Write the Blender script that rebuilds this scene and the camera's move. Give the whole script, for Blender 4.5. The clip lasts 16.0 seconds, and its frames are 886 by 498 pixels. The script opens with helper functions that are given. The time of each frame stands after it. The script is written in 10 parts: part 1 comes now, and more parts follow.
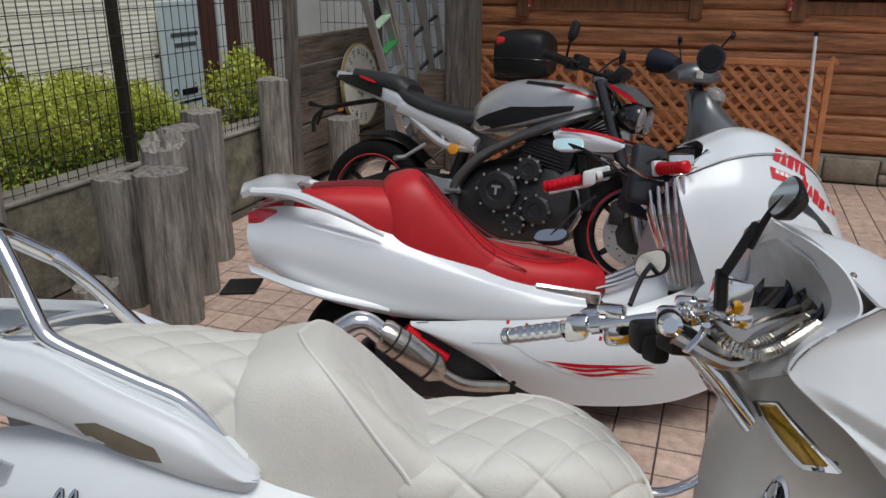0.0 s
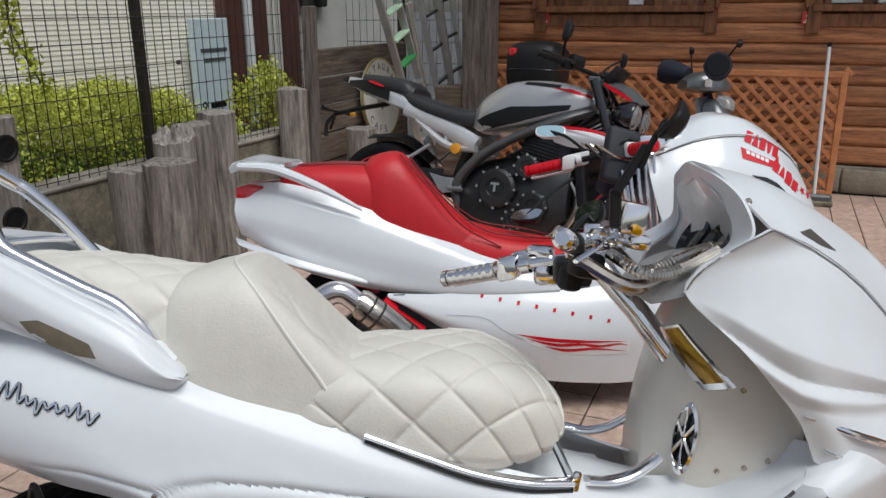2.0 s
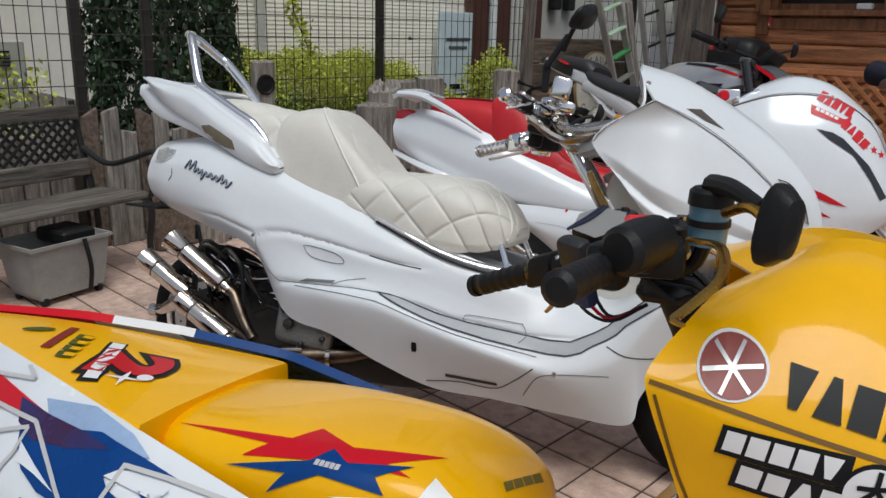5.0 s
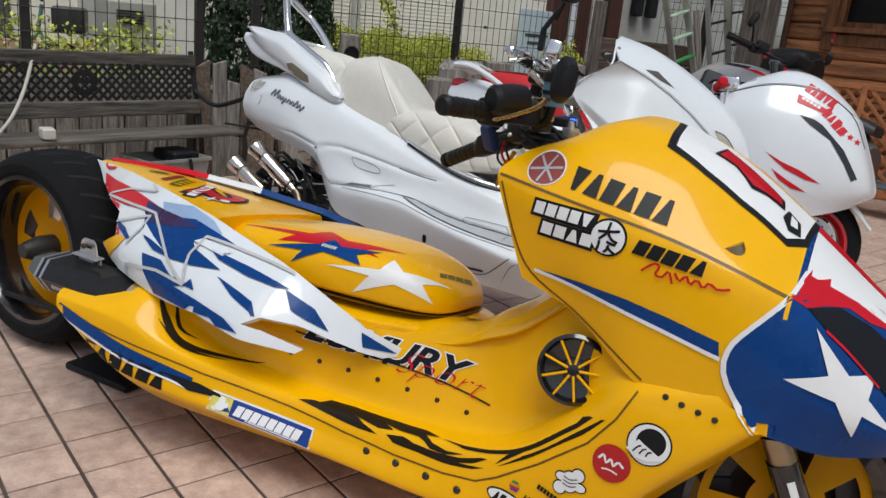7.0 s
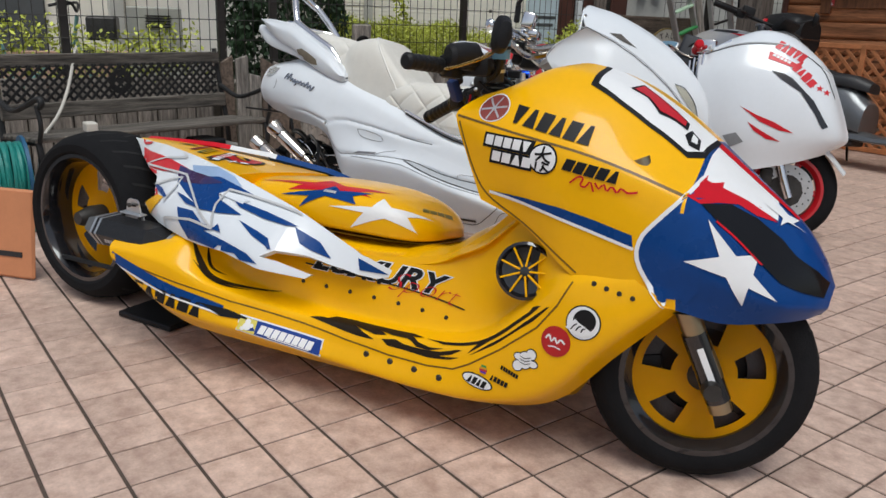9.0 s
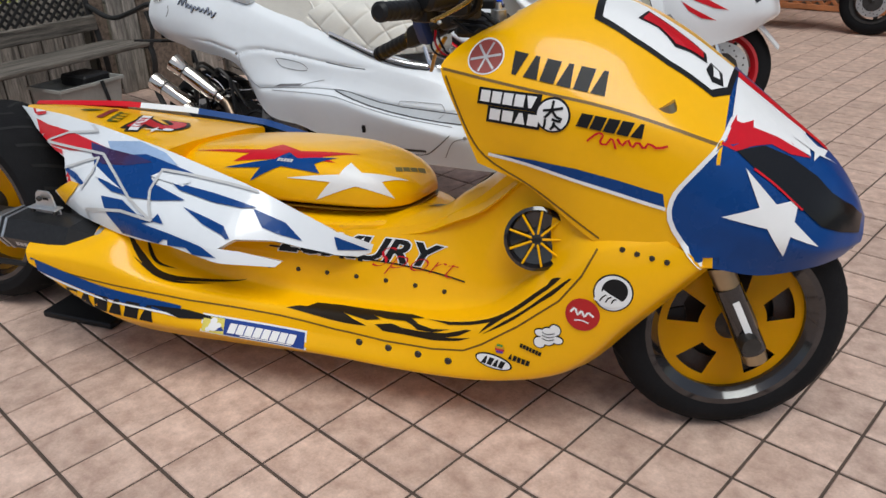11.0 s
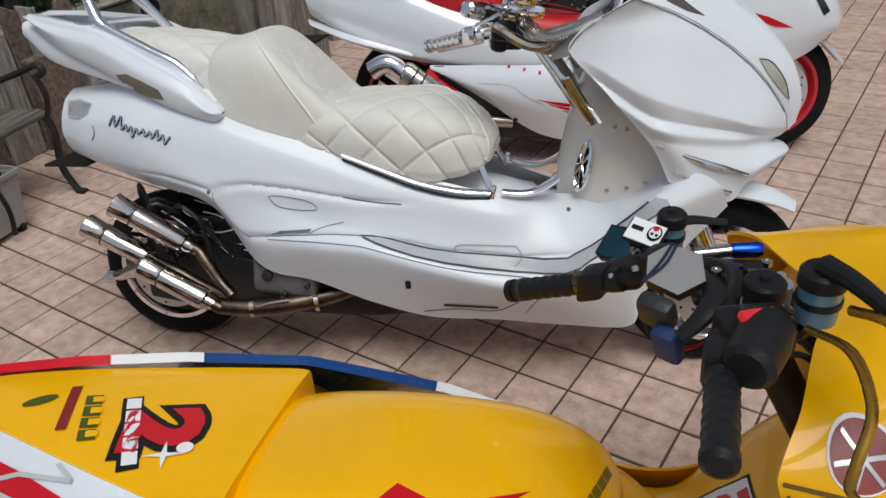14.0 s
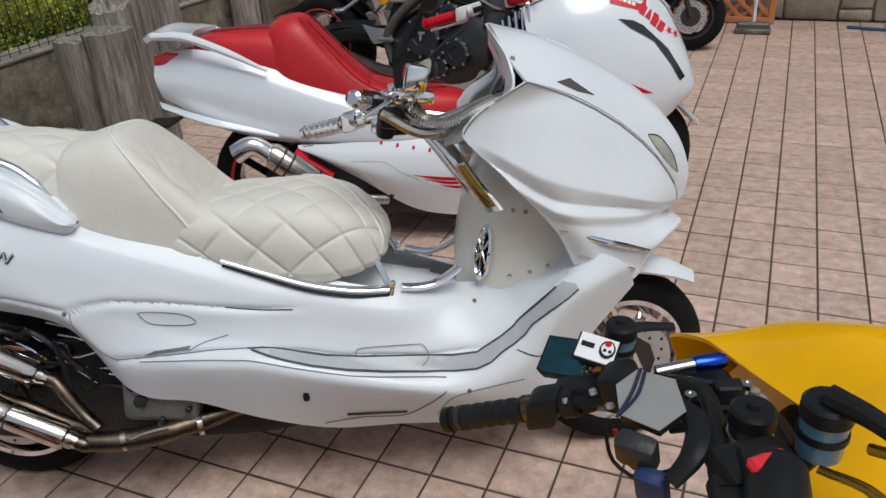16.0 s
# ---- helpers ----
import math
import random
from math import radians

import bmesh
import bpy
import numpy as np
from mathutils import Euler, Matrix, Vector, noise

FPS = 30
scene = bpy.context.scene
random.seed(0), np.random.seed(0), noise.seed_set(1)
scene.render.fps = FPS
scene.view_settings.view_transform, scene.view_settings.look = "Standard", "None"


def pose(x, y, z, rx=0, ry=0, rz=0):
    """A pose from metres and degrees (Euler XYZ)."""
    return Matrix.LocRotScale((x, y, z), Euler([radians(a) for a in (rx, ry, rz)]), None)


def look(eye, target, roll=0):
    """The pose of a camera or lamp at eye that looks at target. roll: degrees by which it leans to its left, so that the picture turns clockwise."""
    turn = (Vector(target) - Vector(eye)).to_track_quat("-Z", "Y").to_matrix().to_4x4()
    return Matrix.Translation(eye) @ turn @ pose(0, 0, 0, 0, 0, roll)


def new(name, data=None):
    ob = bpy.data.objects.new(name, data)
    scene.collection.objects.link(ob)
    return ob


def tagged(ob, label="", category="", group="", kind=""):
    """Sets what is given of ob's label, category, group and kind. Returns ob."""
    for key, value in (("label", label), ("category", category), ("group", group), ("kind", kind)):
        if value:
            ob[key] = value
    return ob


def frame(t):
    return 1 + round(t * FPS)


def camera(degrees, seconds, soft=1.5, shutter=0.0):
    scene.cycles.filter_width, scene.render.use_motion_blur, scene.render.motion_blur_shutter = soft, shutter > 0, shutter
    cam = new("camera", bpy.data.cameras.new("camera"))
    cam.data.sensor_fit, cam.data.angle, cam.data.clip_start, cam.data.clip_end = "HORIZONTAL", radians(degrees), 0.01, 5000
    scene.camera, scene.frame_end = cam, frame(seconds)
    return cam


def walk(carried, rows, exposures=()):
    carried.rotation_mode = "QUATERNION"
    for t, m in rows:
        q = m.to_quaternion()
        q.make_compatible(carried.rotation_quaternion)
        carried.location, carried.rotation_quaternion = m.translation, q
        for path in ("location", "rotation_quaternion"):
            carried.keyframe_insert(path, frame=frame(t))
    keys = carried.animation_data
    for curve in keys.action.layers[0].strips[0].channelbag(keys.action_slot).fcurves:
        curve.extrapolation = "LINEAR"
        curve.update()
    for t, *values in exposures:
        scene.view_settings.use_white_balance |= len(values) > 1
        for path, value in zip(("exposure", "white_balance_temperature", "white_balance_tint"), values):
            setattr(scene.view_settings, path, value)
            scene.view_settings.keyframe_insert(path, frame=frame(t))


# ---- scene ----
cam = camera(59.2, 16.0)
PATH = [
    (0, (0.008, -0.033, 1.564), (-0.622, 1.742, 0.893), 0.0),
    (0.5, (0.03, -0.032, 1.589), (-0.59, 1.786, 1.034), -0.2),
    (1, (0.041, -0.048, 1.575), (-0.559, 1.777, 1.021), 0.6),
    (1.5, (0.098, -0.094, 1.49), (-0.508, 1.723, 0.913), -0.1),
    (2, (0.283, -0.101, 1.407), (-0.462, 1.659, 0.817), -0.4),
    (2.5, (0.453, -0.106, 1.347), (-0.427, 1.591, 0.758), 0.6),
    (3, (0.603, -0.165, 1.298), (-0.348, 1.496, 0.72), 0.6),
    (3.5, (0.762, -0.228, 1.28), (-0.306, 1.36, 0.698), 0.1),
    (3.7, (0.832, -0.219, 1.26), (-0.302, 1.324, 0.682), 0.4),
    (5.8, (1.597, -0.548, 1.151), (0.188, 0.77, 0.625), 2.1),
    (6, (1.682, -0.551, 1.135), (0.241, 0.735, 0.613), 2.6),
    (6.5, (1.851, -0.605, 1.092), (0.361, 0.626, 0.576), 4.8),
    (7, (1.98, -0.73, 1.082), (0.508, 0.508, 0.535), 5.6),
    (7.5, (2.075, -0.826, 1.089), (0.626, 0.423, 0.506), 5.3),
    (8, (2.212, -0.851, 1.076), (0.721, 0.348, 0.493), 5.0),
    (8.5, (2.345, -0.851, 1.06), (0.826, 0.317, 0.486), 3.7),
    (9, (2.369, -0.854, 1.043), (0.847, 0.312, 0.473), 2.1),
    (9.2, (2.36, -0.856, 1.043), (0.841, 0.311, 0.468), 1.6),
    (11.3, (1.9, -0.827, 1.192), (0.699, 0.486, 0.279), -2.6),
    (11.5, (1.839, -0.787, 1.201), (0.672, 0.535, 0.256), -2.9),
    (12, (1.729, -0.7, 1.225), (0.633, 0.577, 0.144), -3.9),
    (12.5, (1.518, -0.654, 1.261), (0.476, 0.612, 0.116), -3.2),
    (13, (1.266, -0.636, 1.331), (0.197, 0.621, 0.202), -2.6),
    (13.5, (1.128, -0.523, 1.375), (0.072, 0.759, 0.261), -3.9),
    (14, (0.973, -0.367, 1.516), (-0.039, 0.998, 0.46), -5.4),
    (14.5, (0.775, -0.31, 1.581), (-0.125, 1.191, 0.612), -4.4),
    (15, (0.67, -0.293, 1.584), (-0.134, 1.278, 0.643), -2.5),
    (15.5, (0.663, -0.283, 1.582), (-0.112, 1.301, 0.639), -2.7),
    (16, (0.798, -0.259, 1.538), (0.079, 1.342, 0.58), -3.9),
]
walk(cam, [(t, look(eye, target, roll)) for t, eye, target, roll in PATH],
     exposures=[(0.0, -0.30), (0.5, -0.04), (1.5, -0.06), (3.7, -0.24), (6.0, -0.19), (7.5, -0.12), (9.0, -0.10), (11.5, -0.14), (12.5, -0.34), (13.5, -0.27), (14.5, -0.20), (16.0, -0.22)])

# ---- world, sun, exposure ----
world = bpy.data.worlds.new("world")
scene.world = world
world.use_nodes = True
wn = world.node_tree
bg = wn.nodes["Background"]
sky = wn.nodes.new("ShaderNodeTexSky")
sky.sky_type, sky.sun_disc = "NISHITA", False
SUN_ELEV, SUN_AZ = radians(66), radians(122)
sky.sun_elevation, sky.sun_rotation = SUN_ELEV, SUN_AZ
sky.air_density, sky.dust_density, sky.ozone_density = 1.0, 2.5, 1.0
hazy = wn.nodes.new("ShaderNodeHueSaturation")
hazy.inputs["Saturation"].default_value = 0.6
wn.links.new(sky.outputs[0], hazy.inputs["Color"])
wn.links.new(hazy.outputs[0], bg.inputs[0])
bg.inputs[1].default_value = 0.11
sun = new("sun", bpy.data.lights.new("sun", "SUN"))
sun.data.energy, sun.data.angle, sun.data.color = 2.0, radians(35), (0.955, 1.0, 0.985)
sun.matrix_world = look((math.sin(SUN_AZ) * math.cos(SUN_ELEV) * 30, math.cos(SUN_AZ) * math.cos(SUN_ELEV) * 30, math.sin(SUN_ELEV) * 30), (0, 0, 0))


# ---- materials ----
def mat(name, col, rough=0.5, metal=0.0, var=0.12, scale=6.0, bump=0.0, bscale=80.0, coat=0.0, stretch=(1, 1, 1), rnd=0.0,
        second=None, spec=0.5, island=0.0, wear=0.0, trans=0.0):
    """A procedural surface: a base colour varied at two scales, with fine relief."""
    m = bpy.data.materials.new(name)
    m.use_nodes = True
    nt = m.node_tree
    b = nt.nodes["Principled BSDF"]
    L = nt.links.new

    def node(kind, **kw):
        n = nt.nodes.new(kind)
        for k, v in kw.items():
            n.inputs[k].default_value = v
        return n
    tc = node("ShaderNodeTexCoord")
    mp = node("ShaderNodeMapping", Scale=stretch)
    L(tc.outputs["Object"], mp.inputs["Vector"])
    vec = mp.outputs[0]
    if rnd:
        oi = node("ShaderNodeObjectInfo")
        mul = nt.nodes.new("ShaderNodeVectorMath")
        mul.operation = "MULTIPLY_ADD"
        comb = nt.nodes.new("ShaderNodeCombineXYZ")
        for k in range(3):
            L(oi.outputs["Random"], comb.inputs[k])
        mul.inputs[1].default_value = (37, 53, 71)
        L(comb.outputs[0], mul.inputs[0])
        L(vec, mul.inputs[2])
        vec = mul.outputs[0]
    n1 = node("ShaderNodeTexNoise", Scale=scale, Detail=6.0, Roughness=0.6)
    n2 = node("ShaderNodeTexNoise", Scale=scale * 7, Detail=5.0, Roughness=0.7)
    L(vec, n1.inputs["Vector"])
    L(vec, n2.inputs["Vector"])
    dark = tuple(c * (1 - var) for c in col)
    lite = tuple(min(1, c * (1 + var)) for c in (second or col))
    r1 = nt.nodes.new("ShaderNodeValToRGB")
    r1.color_ramp.elements[0].position, r1.color_ramp.elements[1].position = 0.3, 0.7
    r1.color_ramp.elements[0].color, r1.color_ramp.elements[1].color = (*dark, 1), (*lite, 1)
    L(n1.outputs[0], r1.inputs[0])
    hsv = node("ShaderNodeHueSaturation")
    L(r1.outputs[0], hsv.inputs["Color"])
    mr = node("ShaderNodeMapRange")
    mr.inputs[1].default_value, mr.inputs[2].default_value = 0.25, 0.75
    mr.inputs[3].default_value, mr.inputs[4].default_value = 1 - var * 0.7, 1 + var * 0.7
    L(n2.outputs[0], mr.inputs[0])
    val = mr.outputs[0]
    if rnd or island:
        if rnd:
            source = oi.outputs["Random"]
        else:
            source = nt.nodes.new("ShaderNodeNewGeometry").outputs["Random Per Island"]
        m2 = node("ShaderNodeMapRange")
        m2.inputs[3].default_value, m2.inputs[4].default_value = 1 - (rnd or island), 1 + (rnd or island)
        L(source, m2.inputs[0])
        mm = nt.nodes.new("ShaderNodeMath")
        mm.operation = "MULTIPLY"
        L(val, mm.inputs[0])
        L(m2.outputs[0], mm.inputs[1])
        val = mm.outputs[0]
    L(val, hsv.inputs["Value"])
    L(hsv.outputs[0], b.inputs["Base Color"])
    b.inputs["Metallic"].default_value = metal
    b.inputs["Specular IOR Level"].default_value = spec
    rr = node("ShaderNodeMapRange")
    rr.inputs[3].default_value, rr.inputs[4].default_value = max(0.02, rough - 0.06 - wear), min(1, rough + 0.06 + wear)
    L(n1.outputs[0], rr.inputs[0])
    L(rr.outputs[0], b.inputs["Roughness"])
    if coat:
        b.inputs["Coat Weight"].default_value, b.inputs["Coat Roughness"].default_value = coat, 0.04
    if trans:
        b.inputs["Transmission Weight"].default_value = trans
    if bump:
        bn = node("ShaderNodeTexNoise", Scale=bscale, Detail=4.0)
        L(vec, bn.inputs["Vector"])
        bp = node("ShaderNodeBump", Strength=bump, Distance=0.01)
        L(bn.outputs[0], bp.inputs["Height"])
        L(bp.outputs[0], b.inputs["Normal"])
    return m


YEL = mat("yellow_paint", (0.90, 0.455, 0.0005), 0.3, var=0.03, coat=0.4, spec=0.12)
WHT = mat("pearl_white_paint", (0.72, 0.75, 0.78), 0.3, var=0.02, coat=0.2, spec=0.25)
CRM = mat("warm_white_paint", (0.74, 0.72, 0.66), 0.35, var=0.03, coat=0.4)
COOL = mat("cool_white_paint", (0.74, 0.77, 0.80), 0.25, var=0.02, coat=0.7)
BLU = mat("blue_paint", (0.001, 0.045, 0.20), 0.28, var=0.08, coat=0.12, spec=0.2)
RED = mat("red_paint", (0.56, 0.006, 0.016), 0.3, var=0.06, coat=0.2, spec=0.2)
BLKP = mat("black_print", (0.01, 0.01, 0.011), 0.4, var=0.1, spec=0.2)
WHTP = mat("white_print", (0.8, 0.8, 0.8), 0.4, var=0.03)
PALEB = mat("pale_blue_paint", (0.30, 0.42, 0.62), 0.25, var=0.15, scale=5, coat=0.4)
GRYP = mat("grey_print", (0.5, 0.5, 0.5), 0.4, var=0.05)
BLK = mat("black_plastic", (0.013, 0.013, 0.014), 0.45, var=0.2, bump=0.1, bscale=300, spec=0.22)
GLOSSB = mat("gloss_black", (0.01, 0.01, 0.012), 0.12, var=0.1, coat=0.8)
RUB = mat("tyre_rubber", (0.010, 0.010, 0.011), 0.8, var=0.2, bump=0.2, bscale=150, spec=0.12)
CHR = mat("chrome", (0.82, 0.82, 0.83), 0.06, metal=1.0, var=0.03)
STEEL = mat("stainless_steel", (0.50, 0.47, 0.43), 0.2, metal=1.0, var=0.12, scale=14, second=(0.52, 0.48, 0.42))
CAST = mat("cast_engine_metal", (0.05, 0.05, 0.053), 0.45, metal=0.7, var=0.2, bump=0.2, bscale=200)
ALU = mat("aluminium", (0.6, 0.61, 0.62), 0.38, metal=0.9, var=0.1, scale=12)
DKSTEEL = mat("dark_steel", (0.06, 0.057, 0.054), 0.5, metal=0.7, var=0.3)
GOLD = mat("gold_anodised", (0.55, 0.30, 0.05), 0.28, metal=1.0, var=0.08)
BLUA = mat("blue_anodised", (0.02, 0.08, 0.55), 0.25, metal=1.0, var=0.08)
CREAM = mat("cream_leather", (0.68, 0.655, 0.595), 0.48, var=0.05, bump=0.12, bscale=220)
PIPE = mat("pale_piping", (0.76, 0.74, 0.69), 0.4, var=0.04)
REDL = mat("red_leather", (0.52, 0.012, 0.018), 0.45, var=0.08, bump=0.12, bscale=220)
BLKL = mat("black_leather", (0.02, 0.02, 0.022), 0.5, var=0.15, bump=0.15, bscale=220)
SILV = mat("silver_grey_paint", (0.55, 0.56, 0.57), 0.3, metal=0.45, var=0.04, coat=0.6)
GREYP = mat("matt_grey_paint", (0.11, 0.115, 0.12), 0.4, metal=0.3, var=0.08)
GREYF = mat("dark_grey_scooter_paint", (0.16, 0.17, 0.18), 0.3, metal=0.5, var=0.05, coat=0.4)
NAVY = mat("navy_cloth", (0.012, 0.014, 0.03), 0.8, var=0.3, bump=0.3, bscale=200)
LENS = mat("clear_lens", (0.75, 0.78, 0.8), 0.05, var=0.02, trans=0.7, coat=0.5)
AMBER = mat("amber_lens", (0.75, 0.32, 0.02), 0.1, var=0.1, coat=0.5)
TAILR = mat("red_lens", (0.6, 0.01, 0.02), 0.1, var=0.1, coat=0.8)
MIRR = mat("mirror_glass", (0.85, 0.87, 0.9), 0.03, metal=1.0, var=0.0)
DISC = mat("brake_disc_steel", (0.6, 0.6, 0.6), 0.35, metal=0.8, var=0.1)
TILE = mat("terracotta_tile", (0.50, 0.335, 0.265), 0.5, var=0.2, scale=20, bump=0.16, bscale=110, rnd=0.1, second=(0.57, 0.42, 0.345), wear=0.08)
TILEJ = mat("terracotta_tile_far", (0.50, 0.335, 0.265), 0.5, var=0.2, scale=20, bump=0.16, bscale=110, island=0.1, second=(0.57, 0.42, 0.345), wear=0.08)
GROUT = mat("dark_joint", (0.085, 0.06, 0.047), 0.9, var=0.3, scale=14)
WOODG = mat("weathered_grey_wood", (0.17, 0.152, 0.133), 0.85, var=0.5, scale=5, bump=0.9, bscale=18, stretch=(9, 9, 0.8), rnd=0.2, second=(0.27, 0.24, 0.21))
WOODP = mat("dark_stained_plank", (0.10, 0.068, 0.045), 0.75, var=0.4, scale=4, bump=0.5, bscale=16, stretch=(0.9, 10, 10), rnd=0.2, second=(0.15, 0.11, 0.085))
WOODC = mat("dark_weathered_timber", (0.075, 0.062, 0.052), 0.85, var=0.45, scale=5, bump=0.8, bscale=18, stretch=(9, 9, 0.8), rnd=0.2, second=(0.13, 0.11, 0.095))
WOODW = mat("dark_wall_plank", (0.07, 0.05, 0.036), 0.75, var=0.45, scale=4, bump=0.6, bscale=16, stretch=(10, 0.9, 10), rnd=0.25, second=(0.14, 0.105, 0.08))
WOODB = mat("bench_wood", (0.055, 0.047, 0.038), 0.75, var=0.55, scale=4, bump=0.6, bscale=16, stretch=(12, 0.9, 12), rnd=0.15, second=(0.12, 0.105, 0.088))
LOG = mat("brown_log_siding", (0.31, 0.118, 0.047), 0.55, var=0.55, scale=3.0, bump=0.45, bscale=12, stretch=(0.7, 10, 10), rnd=0.25, second=(0.42, 0.175, 0.075))
TRIMW = mat("brown_window_trim", (0.16, 0.062, 0.026), 0.5, var=0.3, scale=4, bump=0.3, bscale=16, stretch=(6, 6, 1), second=(0.25, 0.10, 0.04))
LATT = mat("orange_brown_lattice", (0.56, 0.215, 0.085), 0.6, var=0.2, scale=8, bump=0.2, bscale=40, rnd=0.08)
STONE = mat("plinth_stone", (0.30, 0.255, 0.19), 0.8, var=0.25, scale=7, bump=0.5, bscale=30, rnd=0.18)
CONC = mat("old_concrete", (0.26, 0.235, 0.2), 0.9, var=0.3, scale=6, bump=0.5, bscale=40)
MOSSC = mat("mossy_concrete", (0.14, 0.125, 0.10), 0.95, var=0.45, scale=8, bump=0.6, bscale=40, second=(0.20, 0.18, 0.13))
IRON = mat("black_cast_iron", (0.02, 0.02, 0.02), 0.6, metal=0.3, var=0.3, bump=0.3, bscale=120)
WIRE = mat("dark_brown_wire", (0.022, 0.018, 0.015), 0.55, var=0.2)
BEIGE = mat("beige_siding", (0.88, 0.83, 0.73), 0.7, var=0.05, scale=3)
MAROON = mat("maroon_column", (0.085, 0.032, 0.022), 0.5, var=0.15, scale=4)
WPIPE = mat("white_pipe", (0.7, 0.72, 0.73), 0.4, var=0.05)
GREYW = mat("grey_wall_panel", (0.52, 0.51, 0.47), 0.7, var=0.08, scale=3)
SIGNB = mat("pale_blue_sign", (0.56, 0.66, 0.70), 0.5, var=0.05, scale=3)
LEAFY = mat("yellow_green_leaf", (0.36, 0.43, 0.04), 0.6, var=0.3, scale=20, island=0.4, second=(0.52, 0.54, 0.09))
LEAFD = mat("dark_conifer_leaf", (0.018, 0.045, 0.014), 0.65, var=0.3, scale=20, island=0.4)
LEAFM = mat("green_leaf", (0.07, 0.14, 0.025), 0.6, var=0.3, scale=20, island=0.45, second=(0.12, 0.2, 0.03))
SOIL = mat("soil", (0.05, 0.04, 0.03), 0.95, var=0.3, scale=8)
ASPH = mat("asphalt", (0.09, 0.09, 0.088), 0.9, var=0.2, scale=3, bump=0.3, bscale=120)
GRNPL = mat("green_plastic", (0.03, 0.22, 0.06), 0.5, var=0.1)
PGRN = mat("pale_green_paint", (0.36, 0.50, 0.36), 0.55, var=0.2, scale=10)
TEAL = mat("teal_hose", (0.01, 0.20, 0.17), 0.45, var=0.1)
HBLUE = mat("blue_hose", (0.02, 0.10, 0.20), 0.45, var=0.1)
BUCK = mat("grey_bucket_plastic", (0.30, 0.30, 0.28), 0.5, var=0.12, scale=10)
ORNG = mat("orange_board", (0.55, 0.22, 0.10), 0.6, var=0.06)
INDARK = mat("unlit_room_black", (0.02, 0.018, 0.016), 0.9, var=0.3)
GLASS = mat("window_glass", (0.8, 0.85, 0.85), 0.03, var=0.0, trans=0.9)
CORD = mat("pale_cord", (0.55, 0.52, 0.46), 0.6, var=0.1)


# ---- mesh tools ----
def part(name, bm, material, parent=None, label="", smooth=35, m=None):
    me = bpy.data.meshes.new(name)
    bmesh.ops.recalc_face_normals(bm, faces=bm.faces)
    bm.to_mesh(me)
    bm.free()
    me.materials.append(material)
    if smooth:
        me.polygons.foreach_set("use_smooth", [True] * len(me.polygons))
        me.set_sharp_from_angle(angle=radians(smooth))
    ob = new(name, me)
    if parent:
        ob.parent = parent
    if m is not None:
        ob.matrix_local = m
    if label:
        ob["label"] = label
    return ob


def empty(name, m, label, category, group="", kind=""):
    ob = new(name)
    ob.empty_display_size = 0.1
    ob.matrix_world = m
    return tagged(ob, label, category, group, kind)


def join(*bms):
    out = bmesh.new()
    for b in bms:
        me = bpy.data.meshes.new("tmp")
        b.to_mesh(me)
        b.free()
        out.from_mesh(me)
        bpy.data.meshes.remove(me)
    return out


def moved(bm, m):
    bmesh.ops.transform(bm, matrix=m, verts=bm.verts)
    return bm


def box(sx, sy, sz, at=(0, 0, 0), bev=0.0, seg=1):
    """A box with its middle at the place given, its edges bevelled."""
    bm = bmesh.new()
    bmesh.ops.create_cube(bm, size=1)
    bmesh.ops.scale(bm, vec=(sx, sy, sz), verts=bm.verts)
    if bev:
        bmesh.ops.bevel(bm, geom=list(bm.edges), offset=min(bev, 0.45 * min(sx, sy, sz)), segments=seg, affect="EDGES", profile=0.5)
    bmesh.ops.translate(bm, vec=at, verts=bm.verts)
    return bm


def grid_bm(G, closed_u=False, closed_v=False, cap=False):
    """Faces over a grid of places G[i][j]."""
    G = np.asarray(G, float)
    a, b = G.shape[:2]
    bm = bmesh.new()
    V = [[bm.verts.new(G[i, j]) for j in range(b)] for i in range(a)]
    for i in range(a if closed_u else a - 1):
        for j in range(b if closed_v else b - 1):
            q = (V[i][j], V[(i + 1) % a][j], V[(i + 1) % a][(j + 1) % b], V[i][(j + 1) % b])
            try:
                bm.faces.new(q)
            except ValueError:
                pass
    if cap:
        for ring in (V[0], V[-1]):
            try:
                bm.faces.new(ring)
            except ValueError:
                pass
    return bm


def spline(P, n, tens=0.5):
    """n places along a smooth curve through the rows of P."""
    P = np.asarray(P, float)
    k = len(P)
    if k == 2:
        tens = 0.5
    T = np.empty_like(P)
    T[1:-1] = (P[2:] - P[:-2]) * tens
    T[0], T[-1] = (P[1] - P[0]) * 2 * tens, (P[-1] - P[-2]) * 2 * tens
    t = np.linspace(0, k - 1, n)
    i = np.minimum(t.astype(int), k - 2)
    s = (t - i).reshape((-1,) + (1,) * (P.ndim - 1))
    return (2 * s**3 - 3 * s**2 + 1) * P[i] + (s**3 - 2 * s**2 + s) * T[i] + (3 * s**2 - 2 * s**3) * P[i + 1] + (s**3 - s**2) * T[i + 1]


def sheet(ctrl, nu=24, nv=24, thick=0.006, tu=0.5, tv=0.45, flip=False):
    """A smooth skin through a grid of control places (rows of (x, y, z)), with thickness."""
    C = np.asarray(ctrl, float)
    if flip:
        C = C * (1, -1, 1)
    G = spline(np.swapaxes(spline(C, nu, tu), 0, 1), nv, tv)
    bm = grid_bm(G)
    bmesh.ops.recalc_face_normals(bm, faces=bm.faces)
    if thick:
        bmesh.ops.solidify(bm, geom=list(bm.faces), thickness=thick)
    return bm


